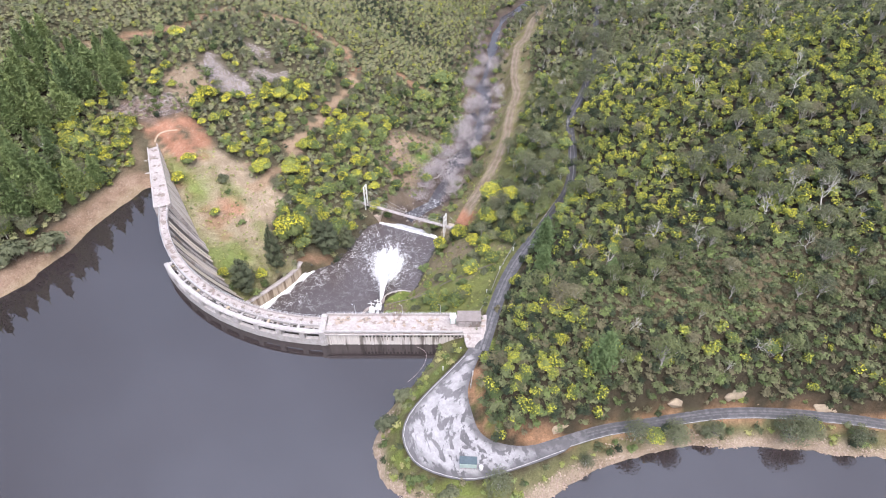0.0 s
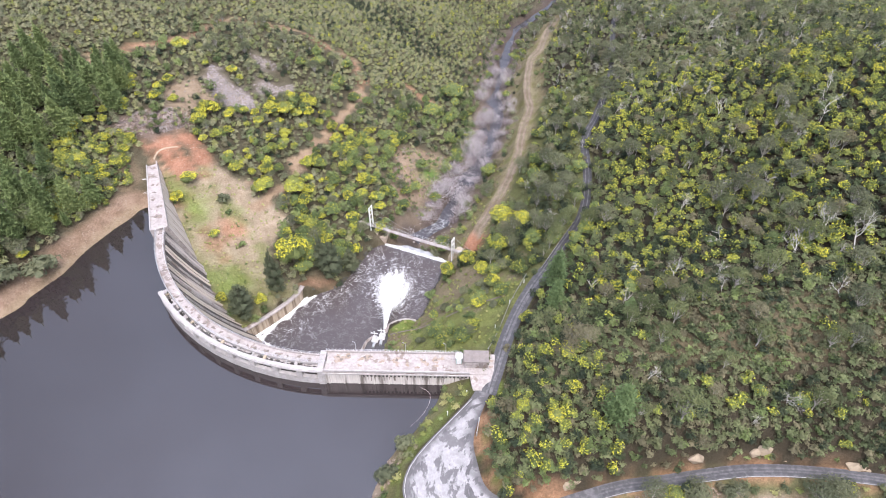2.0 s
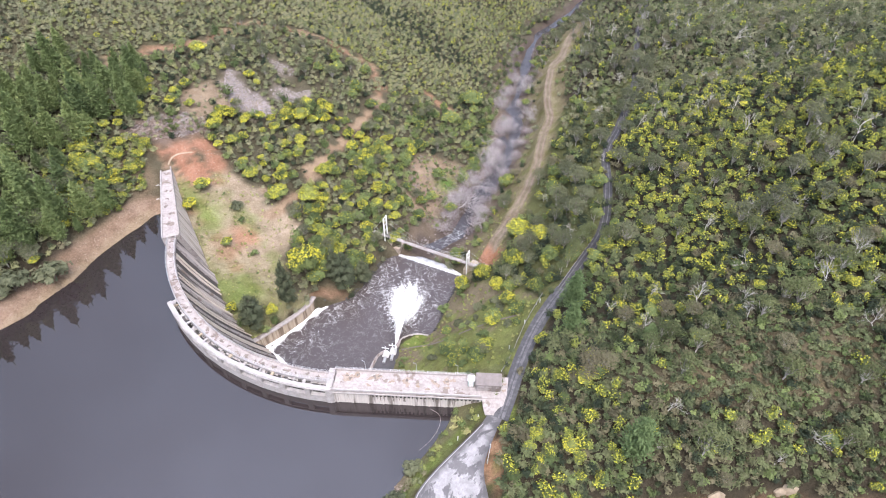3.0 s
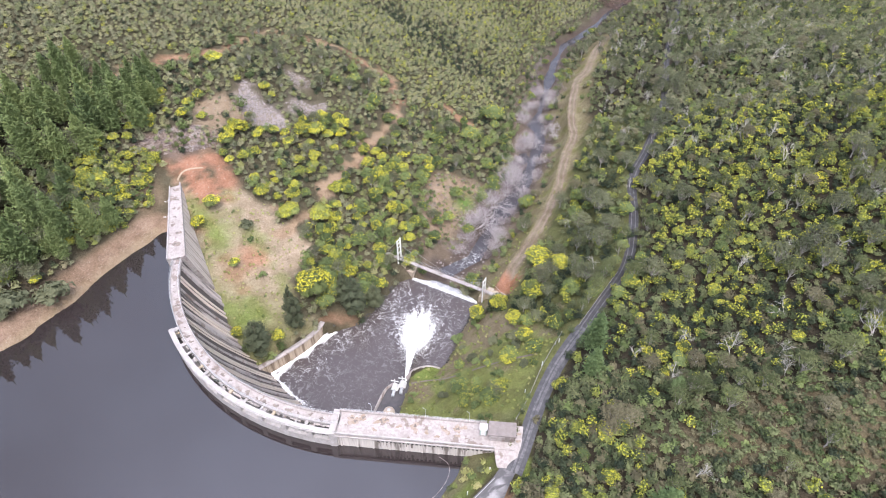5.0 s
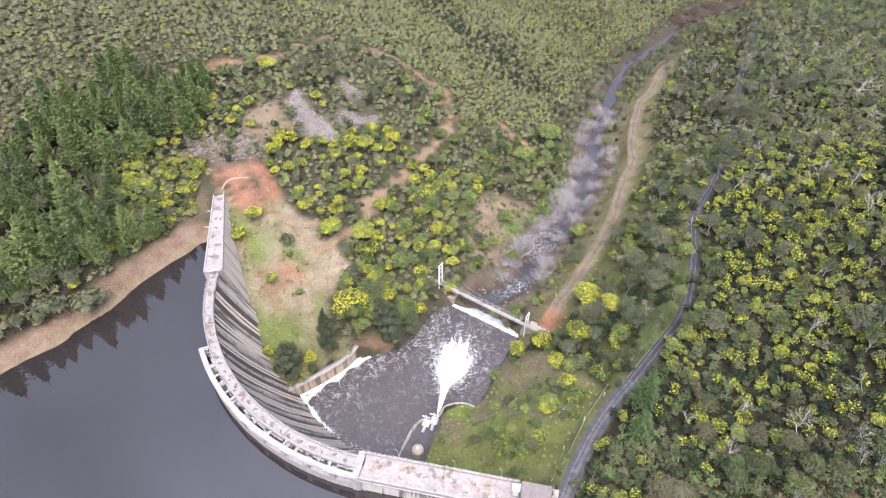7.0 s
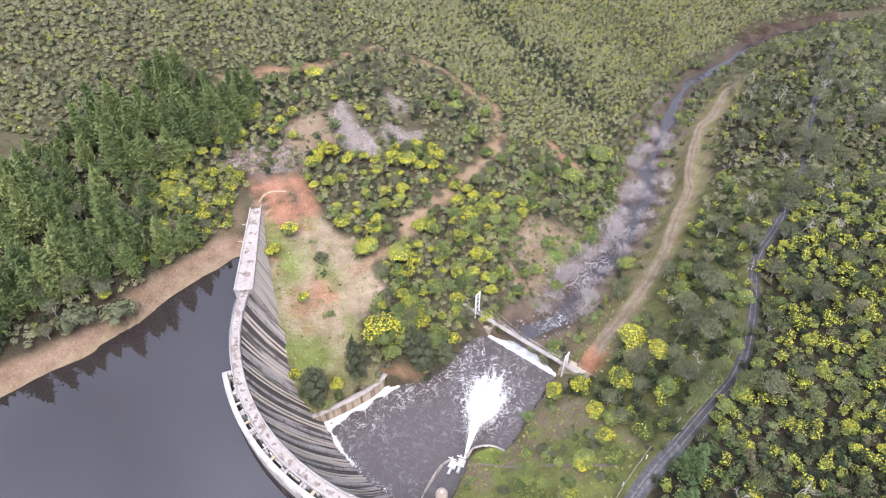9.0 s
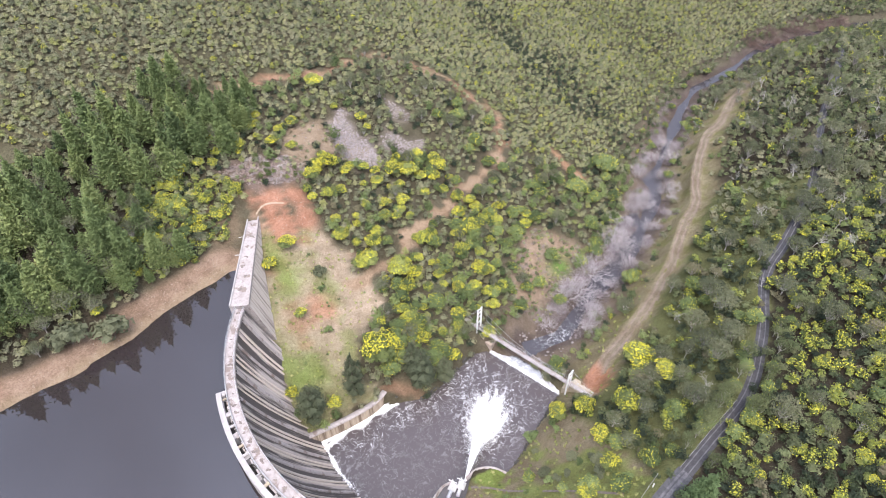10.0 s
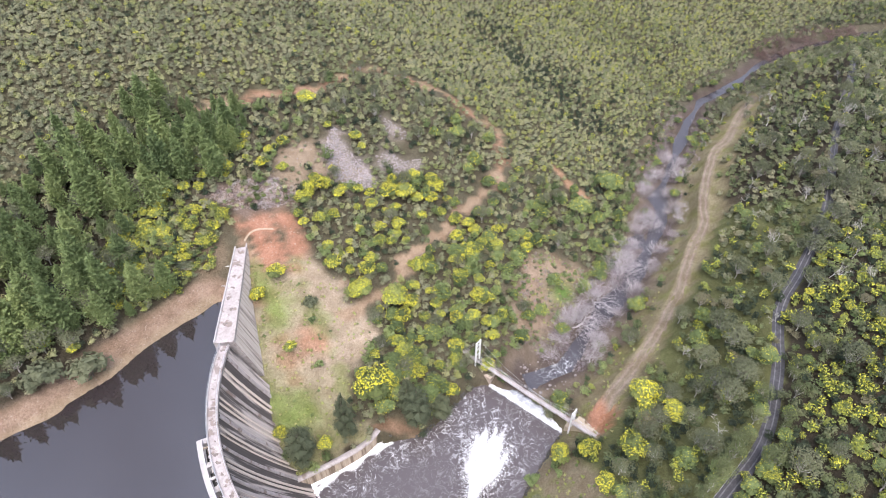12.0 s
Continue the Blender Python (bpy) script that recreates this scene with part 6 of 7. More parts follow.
def cards(rng, lobes, count, size, up=0.35, core=99):
    """Leaf clumps: three-cornered flakes over the shells of the lobes (x, y, z, rx, ry, rz)."""
    L = np.asarray(lobes, float)
    w = L[:, 3] * L[:, 4] + L[:, 4] * L[:, 5]
    pick = rng.choice(len(L), count, p=w / w.sum())
    d = rng.normal(size=(count, 3))
    d[:, 2] = np.abs(d[:, 2]) * 0.9 - 0.35 * rng.random(count)
    d /= np.linalg.norm(d, axis=1)[:, None]
    q = L[pick]
    c = q[:, :3] + d * q[:, 3:] * rng.uniform(0.72, 1.06, (count, 1))
    n = d + rng.normal(scale=0.38, size=(count, 3)) + [0, 0, up]
    n /= np.linalg.norm(n, axis=1)[:, None]
    u = np.cross(n, rng.normal(size=(count, 3)))
    u /= np.linalg.norm(u, axis=1)[:, None] + 1e-9
    v = np.cross(n, u)
    s = size * rng.uniform(0.6, 1.35, (count, 1))
    lift = n * s * 0.22
    a = s * rng.uniform(0.55, 0.9, (count, 1))
    vert = np.stack([c - u * s - v * a * 0.6, c + u * s - v * a * 0.6 + lift, c + v * a * 1.2], 1).reshape(-1, 3)
    if core:
        octa = np.array([(1, 0, 0), (0, 1, 0), (-1, 0, 0), (0, -1, 0), (0, 0, 1), (0, 0, -1)], float) * 0.82
        tri = np.array([(0, 1, 4), (1, 2, 4), (2, 3, 4), (3, 0, 4), (1, 0, 5), (2, 1, 5), (3, 2, 5), (0, 3, 5)])
        vert = np.concatenate([vert] + [(q[:3] + octa * q[3:])[tri].reshape(-1, 3) for q in L[-core:]])
    return vert, np.arange(len(vert)).reshape(-1, 3)


def limb(rng, a, b, r0, r1, bend=0.12, n=4, sides=5):
    t = np.linspace(0, 1, n)[:, None]
    a, b = np.asarray(a, float), np.asarray(b, float)
    p = a + (b - a) * t + rng.normal(scale=bend, size=(n, 3)) * np.sin(np.pi * t) * np.linalg.norm(b - a)
    return tube(p, np.linspace(r0, r1, n), sides)


def leafy(rng, height, radius, lobes, trunk_r, tall=0.45):
    """Lobes of a broad crown and the limbs that reach them."""
    ls, wood = [], []
    fork = height * tall * 0.55
    wood.append(limb(rng, (0, 0, -0.6), (0.0, 0.0, fork), trunk_r, trunk_r * 0.75, 0.03, 4, 6))
    for k in range(lobes):
        a = 2 * np.pi * (k + rng.uniform(-0.3, 0.3)) / lobes
        rr = radius * (0.58 if k % 3 else 0.2) * rng.uniform(0.8, 1.15)
        z = height * (tall + (1 - tall) * (0.38 if k % 3 else 0.66) * rng.uniform(0.8, 1.15))
        s = radius * rng.uniform(0.36, 0.56)
        ls.append((rr * np.cos(a), rr * np.sin(a), z, s, s, s * rng.uniform(0.7, 0.95)))
        wood.append(limb(rng, (0, 0, fork * 0.9), (rr * np.cos(a) * 0.9, rr * np.sin(a) * 0.9, z), trunk_r * 0.6, trunk_r * 0.15, 0.08, 3, 3))
    return ls, merge(wood)


def conifer(rng, height, radius):
    """Boughs in whorls round a straight stem: needle sprays along each bough, and a thin dark heart."""
    tri, heart = [], []
    n = 21
    for k in range(n):
        t = (k + rng.uniform(0, 0.6)) / n
        reach = radius * min(1.0, 0.7 + 1.2 * t) * (1 - t) ** 0.8 * rng.uniform(0.82, 1.12)
        z = height * (0.12 + 0.86 * t) + rng.normal(scale=0.12)
        if k % 5 == 0:
            heart.append((0, 0, z + height * 0.07, max(0.42 * reach, 0.15), max(0.42 * reach, 0.15), height * 0.13))
        for j in range(7):
            a = k * 2.1 + j * 0.898 + rng.uniform(-0.25, 0.25)
            d = np.array([np.cos(a), np.sin(a), rng.uniform(0.1, 0.5)])
            length = max(reach * rng.uniform(0.7, 1.15), 0.25)
            m = 15
            u = rng.uniform(0.3, 1.0, m)[:, None]
            c = d * u * length + [0, 0, z] + rng.normal(scale=0.14 * length + 0.08, size=(m, 3)) * [1, 1, 0.8]
            f = d + rng.normal(scale=0.6, size=(m, 3)) + [0, 0, 0.2]
            f /= np.linalg.norm(f, axis=1)[:, None]
            w = np.cross(f, rng.normal(size=(m, 3)) * 0.5 + [0, 0, 1.0])
            w /= np.linalg.norm(w, axis=1)[:, None] + 1e-9
            ln, wd = rng.uniform(0.24, 0.44, (m, 1)), rng.uniform(0.13, 0.23, (m, 1))
            tri.append(np.stack([c - f * ln * 0.5 - w * wd, c - f * ln * 0.5 + w * wd, c + f * ln], 1).reshape(-1, 3))
    octa = np.array([(1, 0, 0), (0, 1, 0), (-1, 0, 0), (0, -1, 0), (0, 0, 1), (0, 0, -1)], float)
    side = np.array([(0, 1, 4), (1, 2, 4), (2, 3, 4), (3, 0, 4), (1, 0, 5), (2, 1, 5), (3, 2, 5), (0, 3, 5)])
    tri += [(np.array(q[:3]) + octa * q[3:])[side].reshape(-1, 3) for q in heart]
    v = np.concatenate(tri)
    return (v, np.arange(len(v)).reshape(-1, 3)), merge([limb(rng, (0, 0, -0.6), (0, 0, height * 0.97), 0.22, 0.03, 0.005, 5, 6)])


def bare(rng, height, spread, depth=4, thick=0.16, lean=0.3):
    """A leafless tree: forked limbs down to twigs."""
    pieces = []

    def grow(p, d, length, r, level):
        q = p + d * length
        pieces.append(limb(rng, p, q, r, r * 0.62, 0.06, 3 if level > 1 else 2, 4 if level > 2 else 3))
        if level == 0:
            return
        for _ in range(3 if level > 1 else 4):
            e = d + rng.normal(scale=spread, size=3) + [0, 0, 0.12]
            e /= np.linalg.norm(e)
            grow(p + (q - p) * rng.uniform(0.55, 1.0), e, length * rng.uniform(0.58, 0.85), r * 0.55, level - 1)

    d0 = np.array([rng.normal(scale=lean), rng.normal(scale=lean), 1.0])
    grow(np.array([0, 0, -0.4]), d0 / np.linalg.norm(d0), height * 0.36, thick, depth)
    return pieces[0], merge(pieces[1:])


class Kind:
    """A kind of plant: a few grown variants, each set down many times with shared meshes."""

    def __init__(self, name, label, category, group, variants):
        self.name, self.label, self.category, self.group, self.variants = name, label, category, group, variants

    def plant(self, x, y, scale=1.0, turn=0.0, tall=1.0, z=None):
        parts = self.variants[int(RNG.integers(len(self.variants)))]
        ob = new(self.name)
        gz = float(ground(np.array([x]), np.array([y]))[0]) if z is None else z
        ob.matrix_world = Matrix.Translation((x, y, gz - 0.1)) @ Matrix.Rotation(turn, 4, "Z") @ Matrix.Diagonal((scale, scale, scale * tall, 1))
        tagged(ob, self.label, self.category, self.group)
        for nm, me in parts:
            part_mesh(nm, me, ob)
        return ob


def broad_kind(name, label, category, group, leaf, height, radius, lobes, count, size, bark=None, bloom=None, bloom_count=0, nvar=4, tall=0.45, trunk=0.16, core=99):
    out = []
    for k in range(nvar):
        rng = np.random.default_rng(100 + 17 * k + len(label))
        ls, wood = leafy(rng, height, radius, lobes, trunk, tall)
        parts = [("trunk", mesh_of("trunk", *wood, bark or BARK)), ("crown", mesh_of("crown", *cards(rng, ls, count, size, 0.35, core), leaf))]
        if bloom_count:
            top = [(a, b, c + s * 0.12, s * 1.03, t * 1.03, u) for a, b, c, s, t, u in ls if rng.random() < 0.75]
            parts.append(("blossom", mesh_of("blossom", *cards(rng, top, bloom_count, size * 0.55, 0.6, 0), bloom)))
        out.append(parts)
    return Kind(name, label, category, group, out)


def weeping_kind(name, label, category, group, leaf, height, radius, count, size, nvar=3):
    """A spindle of drooping tufts from near the ground to a soft tip."""
    out = []
    for k in range(nvar):
        rng = np.random.default_rng(620 + 11 * k)
        ls, wood = [], [limb(rng, (0, 0, -0.6), (0, 0, height * 0.9), 0.16, 0.04, 0.01, 4, 5)]
        for j in range(22):
            t = (j + 0.5) / 22
            w = radius * (0.55 + 0.45 * math.sin(math.pi * min(1.0, 0.25 + 0.75 * t)) ** 0.8) * (1 - 0.75 * t ** 3)
            a = 2.4 * j + rng.uniform(-0.4, 0.4)
            o = w * rng.uniform(0.35, 0.6)
            ls.append((o * math.cos(a), o * math.sin(a), height * (0.08 + 0.86 * t), w * 0.52, w * 0.52, height * 0.11))
            wood.append(limb(rng, (0, 0, height * (0.06 + 0.8 * t)), ls[-1][:3], 0.05, 0.015, 0.06, 3, 3))
        out.append([("trunk", mesh_of("trunk", *merge(wood), BARK)), ("crown", mesh_of("crown", *cards(rng, ls, count, size, 0.1, 22), leaf))])
    return Kind(name, label, category, group, out)


def conifer_kind(name, label, category, group, leaf, height, radius, nvar=4):
    out = []
    for k in range(nvar):
        rng = np.random.default_rng(300 + 13 * k)
        needles, wood = conifer(rng, height * rng.uniform(0.85, 1.1), radius * rng.uniform(0.85, 1.15))
        out.append([("trunk", mesh_of("trunk", *wood, BARK)), ("crown", mesh_of("crown", *needles, leaf))])
    return Kind(name, label, category, group, out)


def fan_mesh(seed, rays, reach, spread, thin):
    """Fine upright twigs that fan out from a foot."""
    rng = np.random.default_rng(seed)
    d = rng.normal(size=(rays, 3)) * [spread, spread, 0.25] + [0, 0, 1]
    d /= np.linalg.norm(d, axis=1)[:, None]
    a0 = rng.uniform(0.15, 0.6, (rays, 1)) * reach
    a1 = a0 + rng.uniform(0.25, 0.5, (rays, 1)) * reach
    base = rng.normal(scale=0.12 * reach, size=(rays, 3)) * [1, 1, 0.1]
    p, q = base + d * a0, base + d * a1 + rng.normal(scale=0.05 * reach, size=(rays, 3))
    side = np.cross(d, rng.normal(size=(rays, 3)))
    side *= thin / (np.linalg.norm(side, axis=1)[:, None] + 1e-9)
    return np.stack([p - side, p + side, q], 1).reshape(-1, 3)


def bare_kind(name, label, category, group, mat, height, spread, depth, thick, nvar=4, lean=0.3, twigs=0):
    out = []
    for k in range(nvar):
        stem, rest = bare(np.random.default_rng(500 + 7 * k + int(height * 3)), height, spread, depth, thick, lean)
        out.append([("trunk", mesh_of("trunk", *stem, mat)), ("crown", mesh_of("crown", *rest, mat))])
        if twigs:
            v = fan_mesh(700 + k, twigs, height * 0.78, 0.66, 0.024)
            out[-1].append(("spray", mesh_of("spray", v, np.arange(len(v)).reshape(-1, 3), mat)))
    return Kind(name, label, category, group, out)


wattle = broad_kind("wattle_tree", "rounded wattle tree covered in yellow blossom", "tree", "flowering wattles", LIME, 4.8, 2.6, 11, 640, 0.25, bloom=BLOOM, bloom_count=860, tall=0.3)
green_wattle = broad_kind("acacia_tree", "dense green acacia tree with sparse yellow blossom", "tree", "green acacias", GREEN, 5.2, 2.8, 12, 850, 0.25, bloom=BLOOM, bloom_count=180, tall=0.3)
gum = broad_kind("gum_tree", "grey-green gum tree with an open rounded crown", "tree", "gum trees", EUCA, 8.5, 3.5, 18, 1150, 0.2, tall=0.45, trunk=0.2, bark=GREYBARK, core=0)
olive_gum = broad_kind("gum_tree", "olive gum tree with an open crown on pale limbs", "tree", "olive gum trees", KHAKI, 7.6, 3.0, 13, 900, 0.17, tall=0.42, trunk=0.17, bark=GREYBARK, core=0)
brown_gum = broad_kind("gum_tree", "thin gum tree with brownish dry foliage", "tree", "dry gum trees", BROWN, 7.2, 3.1, 14, 1100, 0.19, tall=0.45, bark=GREYBARK, core=0)
she_oak = weeping_kind("she_oak", "dark drooping she-oak with fine foliage", "tree", "she-oaks", DARK, 9.0, 2.4, 2600, 0.12)
shrub = broad_kind("shrub", "low dense green shrub on the slope", "shrub", "low shrubs", GREEN, 1.5, 0.9, 5, 200, 0.17, tall=0.2, trunk=0.06)
dry_shrub = broad_kind("shrub", "low grey-green shrub near the waterline", "shrub", "low shrubs", EUCA, 1.8, 1.2, 6, 300, 0.17, tall=0.2, trunk=0.06)
pine = conifer_kind("pine_tree", "dark green pine tree in the plantation", "tree", "plantation pines", PINE, 11.5, 3.0, 8)
fresh_pine = conifer_kind("pine_tree", "bright green young pine among the scrub", "tree", "young pines", FRESH, 10.5, 3.3, 3)
bare_tree = bare_kind("bare_tree", "leafless pale grey tree beside the stream", "tree", "bare streamside trees", TWIG, 9.0, 0.62, 5, 0.2, lean=0.5, nvar=6, twigs=480)
thicket = bare_kind("bare_shrub", "leafless purple-brown thicket on the stream bank", "shrub", "bare bank thickets", REED, 5.0, 0.9, 4, 0.12, lean=0.7, nvar=6)
dead_tree = bare_kind("dead_tree", "bleached white dead tree among the scrub", "tree", "dead white trees", WHITEBARK, 8.0, 0.55, 4, 0.14)


# joined scrub, too many to count
def coarser(tv):
    """Half the flakes of a bush, each larger, for growth far up the valley."""
    t = tv.reshape(-1, 3, 3)
    n = max(len(t) - 8, 0)
    keep = t[: int(n * 0.5)]
    mid = keep.mean(axis=1, keepdims=True)
    return np.concatenate([mid + (keep - mid) * 1.38, t[n:]]).reshape(-1, 3)


def scrub(name, label, x, y, share, layers, scale, seed, far=1e9):
    """Plants at (x, y), the kind of each drawn from share (n, kinds); layers[kind] is a list of (templates, material). One mesh a material."""
    rng = np.random.default_rng(seed)
    z = ground(x, y)
    acc = np.cumsum(share / share.sum(1, keepdims=True), 1)
    which = (rng.random(len(x))[:, None] > acc).sum(1)
    made = {}
    for k, stack in enumerate(layers):
        idx = np.nonzero(which == k)[0]
        var = rng.integers(6, size=len(idx))
        a = rng.uniform(0, 2 * np.pi, len(idx))
        s = scale * rng.uniform(0.7, 1.35, len(idx))
        h = s * rng.uniform(0.75, 1.25, len(idx))
        tone = np.clip(0.48 + 0.34 * rng.normal(size=len(idx)) + 0.14 * wobble(x[idx], y[idx], 0.09, 3) + 0.14 * wobble(x[idx], y[idx], 0.028, 7), 0, 1)
        for temps, mat in stack:
            near = y[idx] <= far
            for m, tv in [(near & (var == j), f) for j, f in enumerate(temps)] + [(~near & (var == j), coarser(f)) for j, f in enumerate(temps)]:
                if not m.any():
                    continue
                q = idx[m]
                c, sn = np.cos(a[m])[:, None], np.sin(a[m])[:, None]
                vx = (tv[:, 0] * c - tv[:, 1] * sn) * s[m][:, None] + x[q][:, None]
                vy = (tv[:, 0] * sn + tv[:, 1] * c) * s[m][:, None] + y[q][:, None]
                vz = tv[:, 2] * h[m][:, None] + z[q][:, None]
                made.setdefault(mat, []).append((np.stack([vx, vy, vz], -1).reshape(-1, 3), np.repeat(tone[m], len(tv))))
    for mat, got in made.items():
        v = np.concatenate([g[0] for g in got])
        t = np.concatenate([g[1] for g in got])
        tagged(new(name, mesh_of(name, v, np.arange(len(v)).reshape(-1, 3), mat, attr={"tone": t})), label, "scrub", kind="stuff")


def bush_template(seed, count, size, height=2.4, radius=1.35, lobes=5, core=1):
    rng = np.random.default_rng(seed)
    ls, _ = leafy(rng, height, radius, lobes, 0.05, 0.3)
    ls.append((0, 0, height * 0.35, radius * 0.8, radius * 0.8, height * 0.3))
    return cards(rng, ls, count, size, 0.35, core)[0]


def scatter(rng, x0, x1, y0, y1, gap):
    """Jittered places on a grid."""
    gx, gy = np.meshgrid(np.arange(x0, x1, gap), np.arange(y0, y1, gap), indexing="ij")
    x = gx.ravel() + rng.uniform(-0.48, 0.48, gx.size) * gap
    y = gy.ravel() + rng.uniform(-0.48, 0.48, gx.size) * gap
    return x, y


def far_hill(x, y):
    """Beyond the firebreak, on the western side of the stream."""
    edge = np.interp(x, *BROW)
    return y > edge


rng = np.random.default_rng(11)
T_SMALL = [bush_template(20 + k, 92, 0.225) for k in range(6)]
T_TALL = [bush_template(60 + k, 108, 0.33, 4.0, 1.8, 7) for k in range(6)]
T_FLOWER = [bush_template(60 + k, 46, 0.22, 4.15, 1.75, 7, 0) for k in range(6)]
T_FINE = [bush_template(20 + k, 60, 0.235) for k in range(6)]
T_MED = [bush_template(140 + k, 84, 0.205, 2.7, 1.2, 6) for k in range(6)]
T_GOLD = [bush_template(140 + k, 62, 0.175, 2.8, 1.2, 6, 0) for k in range(6)]
T_LOW = [bush_template(80 + k, 40, 0.24, 1.3, 1.0, 3) for k in range(6)]

x, y = scatter(rng, -215, 190, 150, 490, 1.52)
k = inside(x, y, BOWL)
x, y = x[k], y[k]
k = far_hill(x, y) & ~open_ground(x, y)
x, y = x[k], y[k]
one = np.ones(len(x))
# sunny: a sunlit patch put into the hill as brighter moss and gold bushes
sunny = 0.55 * smooth(wobble(x, y, 0.045, 6), -0.6, 1.2) + np.exp(-((x + 4) / 50) ** 2 - ((y - 362) / 55) ** 2)
dull = smooth(-x, 70, 150)
# gully crease is not modelled; its shade is put into darker bushes here
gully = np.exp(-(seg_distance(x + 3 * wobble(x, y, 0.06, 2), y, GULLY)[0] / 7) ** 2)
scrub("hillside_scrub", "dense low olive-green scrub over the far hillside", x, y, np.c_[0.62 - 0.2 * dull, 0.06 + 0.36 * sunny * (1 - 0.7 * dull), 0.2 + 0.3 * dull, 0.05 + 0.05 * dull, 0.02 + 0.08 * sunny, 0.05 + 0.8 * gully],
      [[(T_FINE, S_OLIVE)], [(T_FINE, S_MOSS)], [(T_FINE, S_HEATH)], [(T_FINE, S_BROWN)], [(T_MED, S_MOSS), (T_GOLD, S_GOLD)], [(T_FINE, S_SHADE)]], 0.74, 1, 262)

x, y = scatter(rng, 3, 190, 60, 480, 1.85)
k = inside(x, y, BOWL)
x, y = x[k], y[k]
k = ~far_hill(x, y) & ~open_ground(x, y) & (ground(x, y) > -26) & ((x > 7) | (y > 90))
x, y = x[k], y[k]
one = np.ones(len(x))
heath = np.exp(-((x - 58) / 36) ** 2 - ((y - 86) / 19) ** 2)
gold = np.exp(-((x - 80) / 44) ** 2 - ((y - 168) / 50) ** 2) + np.exp(-((x - 22) / 12) ** 2 - ((y - 85) / 26) ** 2)
# northward the mix turns to pale heath: distance haze put into the bushes
north = smooth(y, 185, 240)
down = 1.0 * (x < np.interp(y, [p[1] for p in ROAD_LINE], [p[0] for p in ROAD_LINE])) * (y > 100)
k = (down < 0.5) | (rng.random(len(x)) < 0.7)
x, y, heath, gold, north, down = x[k], y[k], heath[k], gold[k], north[k], down[k]
one = np.ones(len(x))
gold = gold * (1 - 0.85 * down)
# eighth kind (S_SHADE): dark bushes in place of shaded gaps
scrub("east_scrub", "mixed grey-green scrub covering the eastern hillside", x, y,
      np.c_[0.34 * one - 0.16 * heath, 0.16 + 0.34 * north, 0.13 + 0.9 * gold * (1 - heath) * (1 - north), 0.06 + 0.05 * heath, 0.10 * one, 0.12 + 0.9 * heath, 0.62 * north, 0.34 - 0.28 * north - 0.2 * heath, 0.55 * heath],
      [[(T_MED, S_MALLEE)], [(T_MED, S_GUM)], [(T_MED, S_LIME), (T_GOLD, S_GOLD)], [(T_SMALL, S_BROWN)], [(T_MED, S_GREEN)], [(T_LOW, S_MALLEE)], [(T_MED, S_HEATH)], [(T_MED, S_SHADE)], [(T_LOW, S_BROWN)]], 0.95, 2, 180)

x, y = scatter(rng, -205, 8, 80, 262, 1.95)
k = inside(x, y, BOWL)
x, y = x[k], y[k]
k = ~far_hill(x, y) & ~open_ground(x, y) & ~inside(x, y, CLEARING) & (x < 0.15 * (y - 160))
x, y = x[k], y[k]
one = np.ones(len(x))
ridge = smooth(y, 200, 225) * (x < -30)
low = smooth(-ground(x, y), 8, 16)
# last kind: dark bushes where gaps in the canopy would lie in shade
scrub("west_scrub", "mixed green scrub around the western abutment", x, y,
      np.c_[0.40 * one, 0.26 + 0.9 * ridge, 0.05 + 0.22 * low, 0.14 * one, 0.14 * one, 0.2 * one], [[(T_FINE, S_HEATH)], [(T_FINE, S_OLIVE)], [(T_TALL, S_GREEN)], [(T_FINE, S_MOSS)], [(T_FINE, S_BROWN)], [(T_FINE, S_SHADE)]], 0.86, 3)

# a speckled stand of young wattle below the pines
x, y = scatter(rng, -122, -92, 126, 178, 1.55)
k = (signed(x, y, WATTLE_STAND) < 3.0) & ~open_ground(x, y)
x, y = x[k], y[k]
one = np.ones(len(x))
scrub("young_wattle", "low stand of young wattle speckled with yellow blossom", x, y, np.c_[one, 0.6 * one, 0.5 * one], [[(T_MED, S_LIME), (T_GOLD, S_GOLD)], [(T_MED, S_LIME)], [(T_MED, S_MALLEE)]], 0.8, 14)

# knee-high heath under the sparse trees above the shore road
x, y = scatter(rng, 6, 100, 60, 106, 1.45)
k = (signed(x, y, LOT) > 1.6) & (seg_distance(x, y, SHORE_ROAD)[0] > 2.5) & (seg_distance(x, y, ROAD_LINE)[0] > 2.4) & inside(x, y, BOWL)
k &= (ground(x, y) > 3.6) | ((y > np.interp(x, [p[0] for p in SHORE_ROAD], [p[1] for p in SHORE_ROAD]) + 3.0) & (x > 22) & (rng.random(len(x)) < 0.5))
x, y = x[k], y[k]
one = np.ones(len(x))
scrub("low_heath", "knee-high brown and olive heath above the road cutting", x, y, np.c_[0.6 * one, 0.9 * one, 0.8 * one, 0.3 * one], [[(T_LOW, S_BROWN)], [(T_LOW, S_MALLEE)], [(T_LOW, S_GUM)], [(T_LOW, S_GREEN)]], 0.95, 6)

# low tussocks over the open slopes
x, y = scatter(rng, -95, 20, 95, 216, 1.5)
k = (inside(x, y, GRASSY) | inside(x, y, LAWN) | inside(x, y, CLEARING) | (seg_distance(x, y, TRACK_LINE)[0] < 6)) & (rng.random(len(x)) < 0.5)
k &= (signed(x, y, POOL_EDGE) > 0.6) & (dam_gap(x, y) > 0.6) & (seg_distance(x, y, TRACK_LINE)[0] > 1.9)
x, y = x[k], y[k]
